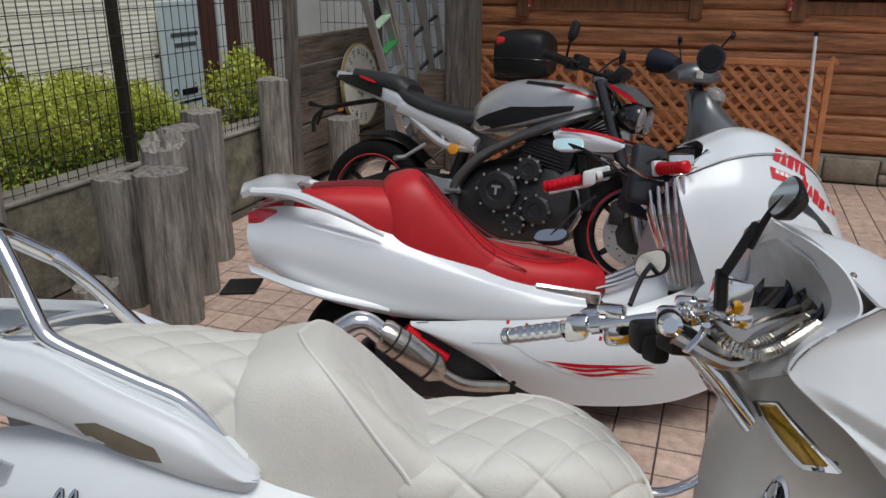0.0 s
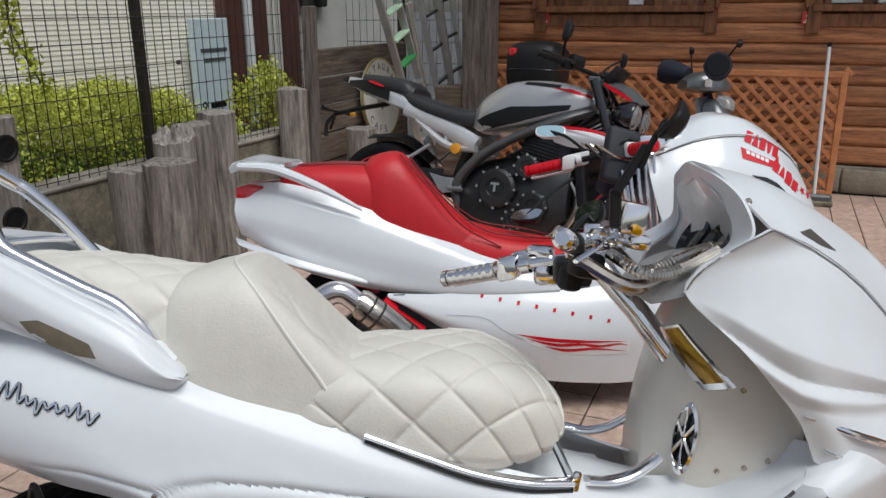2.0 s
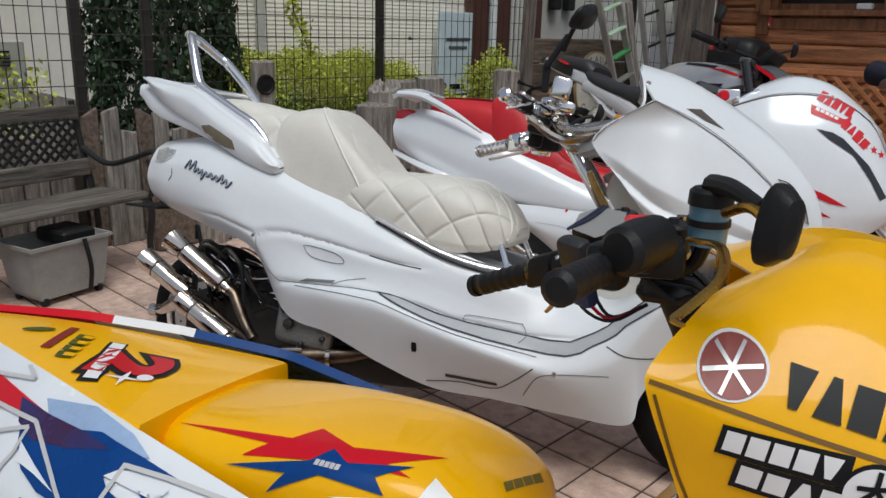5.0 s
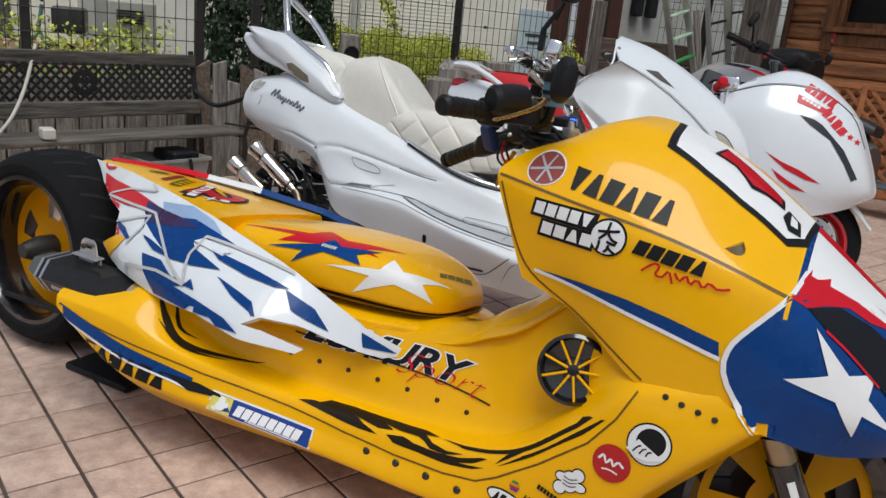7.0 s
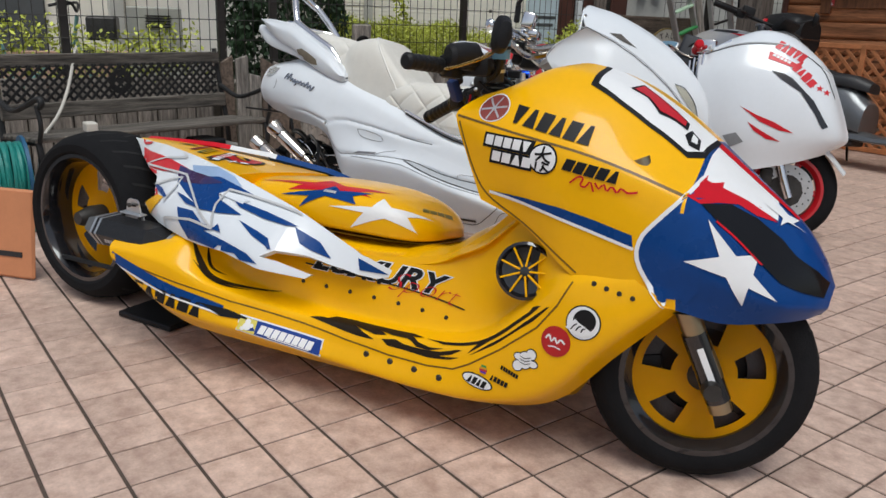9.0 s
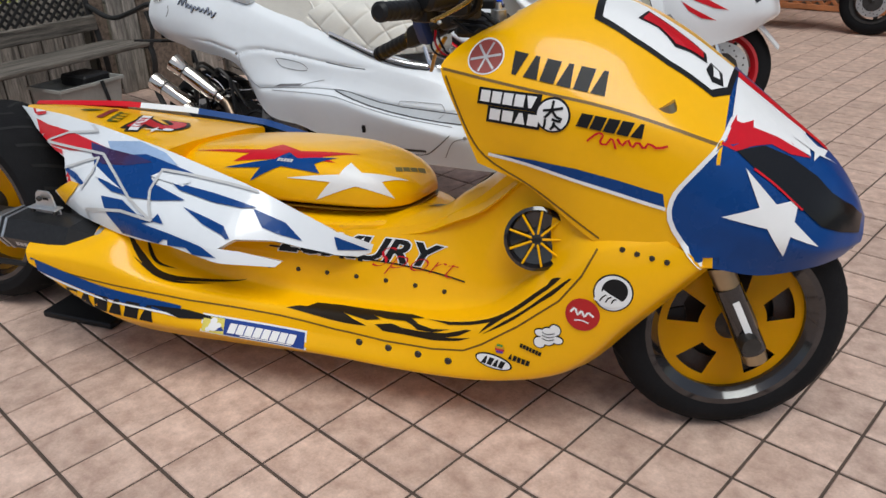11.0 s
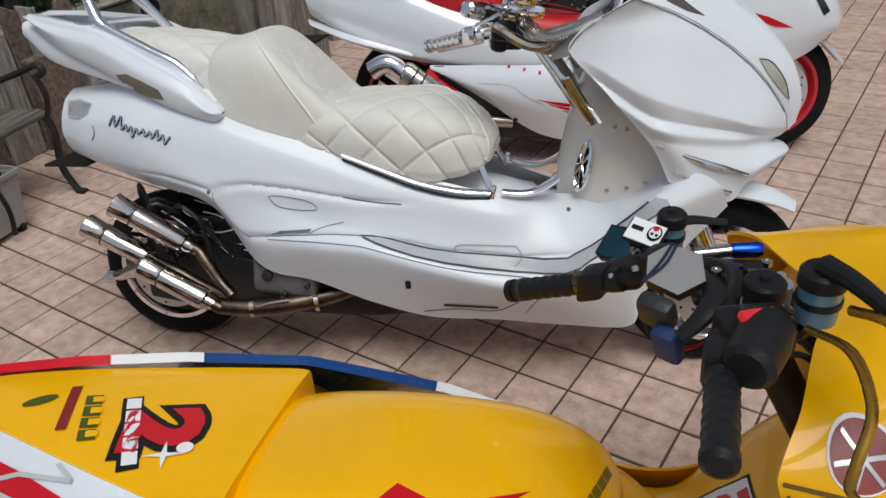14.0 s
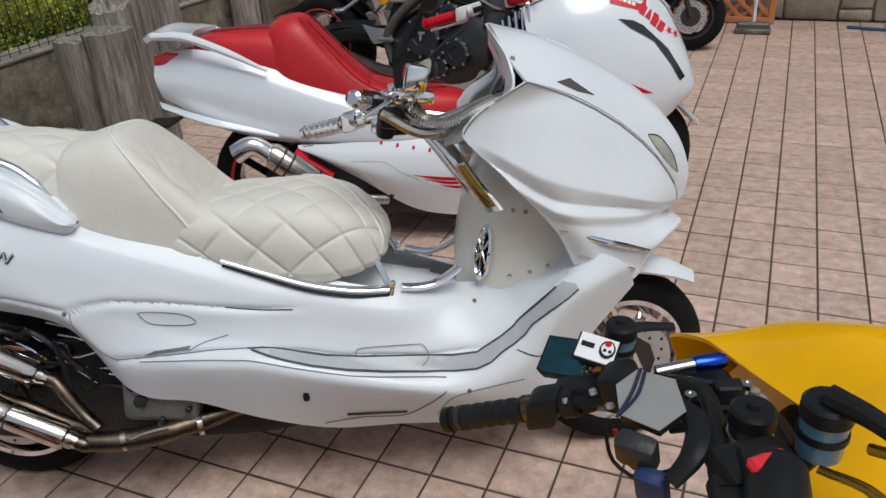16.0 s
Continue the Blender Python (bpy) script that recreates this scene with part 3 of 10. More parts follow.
z = Z0 + 0.0765
while z < 3.1:
    if z + 0.07 < ZS or z - 0.07 > ZT:
        log(WX0, WX1, z)
    else:
        xs = [WX0] + [v for w in windows for v in w] + [WX1]
        for a, b in zip(xs[::2], xs[1::2]):
            log(a, b, z)
    z += 0.1545
part("backing", box(WX1 - WX0, 0.05, Z0 + 0.02 + ZS - 0.2, ((WX0 + WX1) / 2, 0.085, (Z0 + ZS) / 2)), TRIMW, wall)
for a, b in windows:
    w = empty("window_1" if a < 0 else "window_2", pose(0, HY, 0), "wide brown timber window with a dark room behind", "window", kind="structure")
    part("sill", box(b - a + 0.16, 0.12, 0.05, ((a + b) / 2, -0.03, ZS + 0.03), 0.006), TRIMW, w)
    part("apron", box(b - a + 0.1, 0.03, 0.1, ((a + b) / 2, -0.03, ZS - 0.06), 0.006), TRIMW, w)
    for x in (a - 0.06, b + 0.06):
        part("jamb", box(0.1, 0.05, 1.1, (x, -0.035, 1.75), 0.006), TRIMW, w)
    part("jamb", box(0.05, 0.08, 0.85, (a + 0.02, 0.01, 1.82), 0.004), TRIMW, w)
    part("mullion", box(0.07, 0.06, 0.85, (b - 0.36, 0.0, 1.82), 0.006), TRIMW, w)
    part("sash", box(0.33, 0.04, 0.05, (b - 0.17, 0.01, 1.43), 0.004), TRIMW, w)
    part("head", box(b - a + 0.2, 0.06, 0.12, ((a + b) / 2, -0.03, 2.3), 0.006), TRIMW, w)
    for x in (a - 0.12, b + 0.1):
        part("bracket", box(0.035, 0.05, 0.1, (x, -0.05, 1.44), 0.01), TRIMW, w)
    pane = part("pane", box(0.28, 0.006, 0.75, (b - 0.17, 0.02, 1.82)), GLASS, w)
    pane.visible_shadow = False
# closed box behind the windows; the room's darkness is in its near-black colour
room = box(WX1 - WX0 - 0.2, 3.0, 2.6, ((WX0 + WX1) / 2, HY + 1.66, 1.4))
tagged(part("wall_room", room, INDARK), "near-black box standing in for the unlit interior behind the windows", "room", kind="structure")
for x, w, hh, mt, lb in ((0.62, 0.22, 0.12, ALU, "grey box on the window sill"), (0.95, 0.24, 0.1, WHTP, "white printed box on the window sill"), (-0.95, 0.12, 0.05, WHTP, "small pale dish on the window sill")):
    tagged(part("box_on_sill", box(w, 0.12, hh, (x, HY + 0.06, ZS + 0.06 + hh / 2), 0.008), mt), lb, "box")
# small red notices
for x in (-1.72, 0.375):
    no = empty("notice", pose(x, HY - 0.045, 1.32), "small square red no-smoking notice on the boards", "notice")
    part("plate", box(0.095, 0.006, 0.095, (0, 0, 0), 0.002), mat("notice_red", (0.55, 0.05, 0.05), 0.5), no)
    for zz, ww in ((-0.033, 0.07), (-0.02, 0.05)):
        part("bar", box(ww, 0.003, 0.008, (0, -0.004, zz)), WHTP, no)
    part("ring", lathe([(-0.0045, 0.014), (-0.0045, 0.021), (-0.003, 0.021), (-0.003, 0.014)], 20, "y", (0, 0, 0.012), cap=False), WHTP, no)
tagged(part("downpipe", tube([(-2.16, HY - 0.06, 0), (-2.16, HY - 0.06, 3.0)], 0.03, 10), MAROON), "brown downpipe at the house corner", "pipe")

# stone plinth
plinth = empty("wall_plinth", pose(0, HY - 0.1, 0), "plinth of irregular pale stones under the log wall", "plinth", kind="structure")
part("backing", box(WX1 - WX0, 0.1, 0.2, ((WX0 + WX1) / 2, 0.02, 0.1)), CONC, plinth)
rg = random.Random(3)
x = WX0
while x < WX1:
    w = rg.uniform(0.16, 0.42)
    split = rg.random() < 0.4
    for z0, z1 in (((0, 0.09), (0.095, 0.2)) if split else ((0, 0.2),)):
        b = box(w - 0.012, 0.06, z1 - z0 - 0.008, (x + w / 2, -0.035, (z0 + z1) / 2), 0.018, 2)
        for v in b.verts:
            v.co += Vector((rg.uniform(-1, 1), rg.uniform(-0.5, 0.5), rg.uniform(-1, 1))) * 0.008
        part("stone", b, STONE, plinth, smooth=60)
    x += w

# unseen roof slab with eaves, added to keep sky light off the house front
eb = join(box(8.4, 4.0, 0.1, (1.95, 8.0, 3.25)), box(8.4, 0.04, 0.18, (1.95, 5.98, 3.22)))
tagged(part("roof_eaves", eb, WOODP), "unseen dark timber eaves added to shade the log house front", "roof", kind="structure")

# ---- lattice screen ----
lat = empty("lattice_screen", pose(-0.715, 6.42, 0), "orange-brown wooden trellis screen standing against the wall", "trellis")
LW, LH = 2.755, 0.94
for z in (0.03, LH - 0.02):
    part("rail", box(LW, 0.03, 0.045, (0, 0, z), 0.004), LATT, lat)
for x in (-LW / 2, -LW / 6, LW / 6, LW / 2):
    part("stile", box(0.045, 0.034, LH, (x, 0, LH / 2), 0.004), LATT, lat)
for s in (-1, 1):
    k = -LW / 2 - LH
    while k < LW / 2:
        x0, z0, x1, z1 = k, 0.03, k + LH - 0.05, LH - 0.02
        if x0 < -LW / 2:
            z0 += -LW / 2 - x0
            x0 = -LW / 2
        if x1 > LW / 2:
            z1 -= x1 - LW / 2
            x1 = LW / 2
        ln = math.hypot(x1 - x0, z1 - z0)
        if ln > 0.05:
            ob = part("slat", box(ln, 0.008, 0.03, (0, 0, 0), 0.002), LATT, lat, smooth=0,
                      m=pose(s * (x0 + x1) / 2, 0.005 * s, (z0 + z1) / 2, 0, -45 * s, 0))
        k += 0.115

# mop with a white pole
mop = empty("floor_brush", pose(0.55, 6.3, 0), "long white-handled floor brush leaning on the trellis", "brush")
part("pole", tube([(0.0, -0.18, 0.08), (-0.02, 0.06, 1.12)], 0.013, 10), WPIPE, mop)
part("cap", tube([(-0.02, 0.06, 1.12), (-0.0205, 0.064, 1.15)], 0.016, 10), BLK, mop)
part("head", box(0.24, 0.07, 0.06, (0.0, -0.19, 0.055), 0.015), GREYP, mop)
part("bristles", box(0.26, 0.09, 0.04, (0.0, -0.19, 0.02), 0.01), MOSSC, mop)
tagged(part("hose", tube([(1.2, 6.35, 0.012), (1.5, 6.3, 0.012), (1.9, 6.38, 0.012), (2.4, 6.3, 0.012), (2.8, 6.4, 0.012)], 0.012, 8, 30), HBLUE), "blue garden hose lying along the plinth", "hose")

# ---- neighbouring house ----
nb = empty("neighbour_house", pose(-4.4, 0, 0), "neighbouring house clad in narrow cream siding", "house")
V, F = [], []
z = 0.5
while z < 5.0:
    i = len(V)
    V += [(0, 2.2, z), (0, 5.66, z), (0.006, 5.66, z), (0.006, 2.2, z), (0, 2.2, z + 0.034), (0, 5.66, z + 0.034)]
    F += [(i, i + 1, i + 2, i + 3), (i + 3, i + 2, i + 5, i + 4)]
    z += 0.034
part("siding", quads_mesh(V, F), BEIGE, nb, smooth=0)
part("body", box(4.0, 3.55, 4.5, (-2.01, 3.975, 2.75)), BEIGE, nb)
part("footing", box(4.0, 3.6, 0.52, (-1.97, 3.975, 0.26)), CONC, nb)
part("ledge", box(0.08, 3.6, 0.03, (0.05, 3.975, 0.5), 0.004), WPIPE, nb)
part("corner_column", box(0.22, 0.25, 4.5, (0.0, 5.78, 2.25), 0.006), MAROON, nb)
part("white_pipe", tube([(0.08, 6.01, 0.2), (0.08, 6.01, 4.5)], 0.045, 12), WPIPE, nb)
part("corner_column", box(0.22, 0.2, 4.5, (0.0, 6.165, 2.25), 0.006), MAROON, nb)
for y in (6.32, 6.40, 6.48):
    part("thin_pipe", tube([(0.08, y, 0.2), (0.08, y, 4.5)], 0.026, 8), GREYW, nb)
part("corner_column", box(0.2, 0.28, 4.5, (0.0, 6.68, 2.25), 0.006), MAROON, nb)
part("grey_wall", box(0.1, 3.0, 4.5, (-0.35, 8.4, 2.25)), GREYW, nb)
for y in (7.5, 7.78):
    part("meter_box", box(0.1, 0.17, 0.34, (-0.24, y, 1.6), 0.02), BLK, nb)
part("window_band", box(0.05, 1.3, 0.5, (0.02, 2.6, 1.75), 0.006), GREYW, nb)
part("drainpipe", box(0.06, 0.07, 2.4, (0.05, 3.2, 1.2), 0.01), GREYW, nb)
sb = empty("sign_board", pose(-4.28, 5.40, 0.42), "pale blue-white upright sign board with small dark writing", "sign")
part("board", box(0.05, 0.46, 0.92, (0, 0, 0.46), 0.006), SIGNB, sb)
for zz, ww, hh in ((0.66, 0.34, 0.03), (0.58, 0.26, 0.03), (0.2, 0.2, 0.05), (0.12, 0.3, 0.02)):
    part("writing_bar", box(0.006, ww, hh, (0.027, 0.02, zz)), BLKP if zz < 0.3 else GREYP, sb)
part("mark", lathe([(0.026, 0.03), (0.03, 0.03), (0.03, 0.018), (0.026, 0.018)], 16, "x", (0, -0.16, 0.21), cap=False), BLKP, sb)
part("foot", box(0.3, 0.6, 0.12, (0, 0, -0.06), 0.01), CONC, sb)

# distance seen to the left, behind the bench
far = empty("far_house", pose(-9.5, 0, 0), "pale house front with dark doors across the lane", "house")
part("front", box(0.4, 9.0, 5.0, (-0.2, 0.5, 2.5)), BEIGE, far)
part("door", box(0.06, 1.0, 2.1, (0.03, -0.75, 1.05), 0.01), BLK, far)
part("door", box(0.06, 0.6, 2.1, (0.03, 1.0, 1.05), 0.01), GREYP, far)
for y in (0.1, 2.2, 3.1):
    part("pillar", box(0.1, 0.2, 4.0, (0.04, y, 2.0), 0.01), GREYW, far)
part("low_wall", box(0.2, 5.0, 0.5, (1.6, 2.0, 0.25)), mat("pinkish_paving", (0.45, 0.28, 0.2), 0.8, var=0.15), far)
ub = empty("utility_cabinet", pose(-4.5, 1.22, 0), "pale grey metal utility cabinet with louvres", "utility cabinet")
part("body", box(0.34, 0.36, 1.04, (0, 0, 0.52), 0.012), mat("cabinet_grey", (0.42, 0.41, 0.36), 0.5, var=0.06), ub)
part("plinth", box(0.36, 0.38, 0.14, (0, 0, 0.07), 0.006), CONC, ub)
for k in range(5):
    part("louvre", box(0.02, 0.2, 0.008, (0.175, -0.02, 0.97 - k * 0.022)), BLK, ub)
part("latch", box(0.012, 0.03, 0.03, (0.175, 0.0, 0.7), 0.004), BLK, ub)
for k, (ww, zz) in enumerate(((0.16, 0.56), (0.1, 0.5))):
    part("writing_bar", box(0.004, ww, 0.018, (0.172, 0, zz)), GREYP, ub)
# parked bicycle beyond the fence
bk = empty("bicycle", pose(-5.2, 0.35, 0, 0, 0, 70), "pale green city bicycle parked behind the fence", "bicycle")
for x in (-0.52, 0.52):
    w = part("wheel", lathe([(-0.015, 0.31), (0, 0.335), (0.015, 0.31), (0, 0.30), (-0.015, 0.31)], 28, "y", (x, 0, 0.335)), BLK, bk)
BKP = mat("bicycle_paint", (0.12, 0.25, 0.22), 0.4, var=0.08)
part("frame", join(tube([(-0.52, 0, 0.335), (-0.1, 0, 0.3), (0.38, 0, 0.72), (0.42, 0, 0.95)], 0.016, 8), tube([(-0.1, 0, 0.3), (-0.22, 0, 0.85)], 0.016, 8),
                   tube([(0.38, 0, 0.8), (0.52, 0, 0.335)], 0.014, 8), tube([(-0.52, 0, 0.335), (-0.2, 0, 0.75)], 0.012, 8)), BKP, bk)
part("saddle", hull([(-0.33, 0.08, 0.86, 0.92), (-0.2, 0.05, 0.87, 0.92), (-0.08, 0.02, 0.88, 0.9)], 10, 12), BLK, bk)
part("handlebar", tube([(0.25, -0.27, 1.02), (0.4, -0.2, 1.05), (0.42, 0, 0.98), (0.4, 0.2, 1.05), (0.25, 0.27, 1.02)], 0.012, 8, 20), BLK, bk)
part("basket", box(0.24, 0.3, 0.2, (0.62, 0, 0.85), 0.02), DKSTEEL, bk)

# ---- bench ----
bench = empty("garden_bench", pose(-2.29, 1.24, 0, 0, 0, 14), "weathered dark wooden bench with black cast-iron ends and a lattice back", "bench")
# local: x faces out of the bench, y along it (from 0 to minus its length)
BL = 1.45
for k in range(4):
    part("seat_slat", box(0.085, BL, 0.026, (-0.05 - 0.1 * k, -BL / 2, 0.375 - 0.006 * k), 0.006), WOODB, bench)
part("back_slat", box(0.03, BL - 0.04, 0.075, (-0.50, -BL / 2, 0.735), 0.006), WOODB, bench)
part("back_slat", box(0.03, BL - 0.04, 0.085, (-0.445, -BL / 2, 0.47), 0.006), WOODB, bench)
lb = []
BH = 0.2
for s in (-1, 1):
    y = -BL + 0.06 - BH
    while y < -0.06:
        y0, z0, y1, z1 = y, 0, y + BH, BH
        if y0 < -BL + 0.06:
            z0 += -BL + 0.06 - y0
            y0 = -BL + 0.06
        if y1 > -0.06:
            z1 -= y1 + 0.06
            y1 = -0.06
        if y1 - y0 > 0.02:
            ln = math.hypot(y1 - y0, z1 - z0)
            yy = (y0 + y1) / 2
            if s < 0:
                yy = -BL - yy
            lb.append(moved(box(0.008, ln, 0.014, (0, 0, 0)), pose(-0.476 + 0.003 * s, yy, 0.51 + (z0 + z1) / 2, 45 * s, 0, 0)))
        y += 0.052
part("lattice_back", join(*lb), IRON, bench, "black iron lattice with a round flower motif")
fl = [lathe([(-0.006, 0.02), (0.006, 0.02)], 10, "x", (-0.476, -BL / 2, 0.61))]
for k in range(10):
    q = k * 2 * math.pi / 10
    fl.append(moved(lathe([(-0.006, 0.0), (-0.006, 0.02), (0.006, 0.02), (0.006, 0.0)], 8, "x"), pose(-0.476, -BL / 2 + 0.055 * math.cos(q), 0.61 + 0.055 * math.sin(q))))
for petal in fl:
    part("motif_petal", petal, IRON, bench)
for y in (-0.02, -BL + 0.02):
    e = part("end_frame", join(tube([(0.02, y, 0.0), (-0.03, y, 0.12), (0.0, y, 0.28), (-0.02, y, 0.37)], 0.018, 8, 14, flat=0.7),
                               tube([(-0.52, y, 0.0), (-0.42, y, 0.14), (-0.44, y, 0.37), (-0.5, y, 0.6), (-0.54, y, 0.79)], 0.018, 8, 18, flat=0.7),
                               tube([(-0.44, y, 0.34), (-0.02, y, 0.36)], 0.015, 8),
                               tube([(0.02, y, 0.0), (0.06, y, 0.0)], 0.02, 8)), IRON, bench)
    part("armrest", tube([(-0.49, y, 0.56), (-0.3, y, 0.50), (-0.12, y, 0.54), (0.03, y, 0.59), (0.06, y, 0.565), (0.03, y, 0.545)], 0.017, 8, 26, flat=0.8), IRON, bench)
    part("brace", tube([(0.0, y, 0.37), (0.03, y, 0.46), (0.0, y, 0.55)], 0.012, 8, 10), IRON, bench)
tagged(part("wooden_block", box(0.09, 0.06, 0.05, (-2.06, 0.12, 0.42), 0.006), CORD), "small pale wooden block lying on the bench", "block")
tagged(part("cord", tube([(-2.66, 0.22, 0.70), (-2.62, 0.20, 0.785), (-2.55, 0.17, 0.74), (-2.42, 0.10, 0.59), (-2.28, 0.012, 0.465), (-2.2, -0.10, 0.335), (-2.15, -0.14, 0.18), (-2.1, -0.234, 0.07), (-2.02, -0.33, 0.012), (-1.8, -0.5, 0.012)], 0.009, 8, 40), CORD), "pale cable hanging over the bench to the tiles", "cable")
# bucket
bu = empty("mop_bucket", pose(-2.22, 0.74, 0, 0, 0, 14), "grey rectangular plastic mop bucket under the bench", "bucket")
bm = grid_bm([[(sx * w, sy * l, z) for sx, sy in ((-1, -1), (1, -1), (1, 1), (-1, 1))] for w, l, z in ((0.1, 0.15, 0.03), (0.12, 0.18, 0.25), (0.135, 0.195, 0.255), (0.135, 0.195, 0.27), (0.125, 0.185, 0.27), (0.1, 0.16, 0.05))], closed_v=True, cap=True)
part("tub", bm, BUCK, bu, smooth=0)
part("wringer", box(0.2, 0.16, 0.06, (0, 0.06, 0.27), 0.01), BLK, bu)
part("handle", tube([(0.14, 0.05, 0.27), (0.17, 0.05, 0.15), (0.15, 0.05, 0.04)], 0.01, 8, 10), BLK, bu)
for sx in (-0.09, 0.09):
    for sy in (-0.13, 0.13):
        part("caster", lathe([(-0.01, 0.02), (0.01, 0.02)], 12, "y", (sx, sy, 0.02)), BLK, bu)
# hose reel at the end of the bench
hz = empty("hose_reel", pose(-2.02, -0.36, 0), "teal garden hose wound on a reel beside the bench", "hose reel")
coil = [(0.16 * math.cos(q), 0.13 * math.sin(2 * q * 0.013) + 0.03 * math.sin(q * 0.3), 0.2 + 0.16 * math.sin(q)) for q in np.linspace(0, 2 * math.pi * 9, 160)]
part("coil", tube(coil, 0.014, 6), TEAL, hz)
for y in (-0.14, 0.14):
    part("side_disc", lathe([(-0.008, 0.0), (-0.008, 0.2), (0.008, 0.2), (0.008, 0.0)], 24, "y", (0, y, 0.2)), HBLUE, hz)
part("base", box(0.3, 0.3, 0.03, (0, 0, 0.015), 0.01), HBLUE, hz)
tagged(part("loose_hose", tube([(-1.95, -0.25, 0.014), (-1.75, -0.18, 0.014), (-1.6, -0.3, 0.014), (-1.75, -0.42, 0.014), (-1.95, -0.38, 0.014), (-2.1, -0.2, 0.014)], 0.013, 8, 40), TEAL), "loose loop of teal hose on the tiles", "hose")
ob_ = empty("orange_board", pose(-1.02, -0.52, 0.0, -8, 0, 40), "orange standing notice board beside the rear wheel", "notice board")
part("board", box(0.4, 0.02, 0.35, (0, 0, 0.18), 0.01), ORNG, ob_)
part("writing_bar", box(0.2, 0.004, 0.02, (0.05, -0.012, 0.1)), CAST, ob_)


# the house, the fence and all along them stand turned by half a degree against the rows of tiles
YARD = pose(1.2, -0.4, 0) @ pose(0, 0, 0, 0, 0, -0.6) @ pose(-1.2, 0.4, 0)
for ob in [o for o in bpy.data.objects if o.parent is None and o.type in ("MESH", "EMPTY") and o.name not in ("ground", "floor")]:
    ob.matrix_world = YARD @ ob.matrix_basis


# ---- parts that all the two-wheelers share ----
def tyre_bm(r, w, rim, n=56, grooves=True):
    prof = [(-w * 0.42, rim - 0.012), (-w * 0.5, rim + 0.012), (-w * 0.505, rim + 0.45 * (r - rim)), (-w * 0.46, r - 0.028), (-w * 0.36, r - 0.012), (-w * 0.2, r - 0.003), (0, r)]
    prof += [(-a, b) for a, b in prof[-2::-1]]
    return lathe(prof, n, cap=False)


def tread_bm(r, w, n=26):
    """Shallow slanting tread bars."""
    V, F = [], []
    for s in (-1, 1):
        for k in range(n):
            q = 2 * math.pi * (k + 0.25 * s) / n
            i = len(V)
            for dq, a in ((0, 0.03), (0.035, 0.03), (0.095, 0.2), (0.15, 0.36), (0.115, 0.36), (0.06, 0.2)):
                rr = r + 0.0008 - float(np.interp(a, [0, 0.2, 0.36, 0.46], [0, 0.003, 0.012, 0.028]))
                V.append((rr * math.cos(q + dq), s * a * w, rr * math.sin(q + dq)))
            F += [(i, i + 1, i + 2, i + 5), (i + 5, i + 2, i + 3, i + 4)]
    return quads_mesh(V, F)


GROOVE = mat("tyre_groove", (0.008, 0.008, 0.008), 0.9, var=0.1)


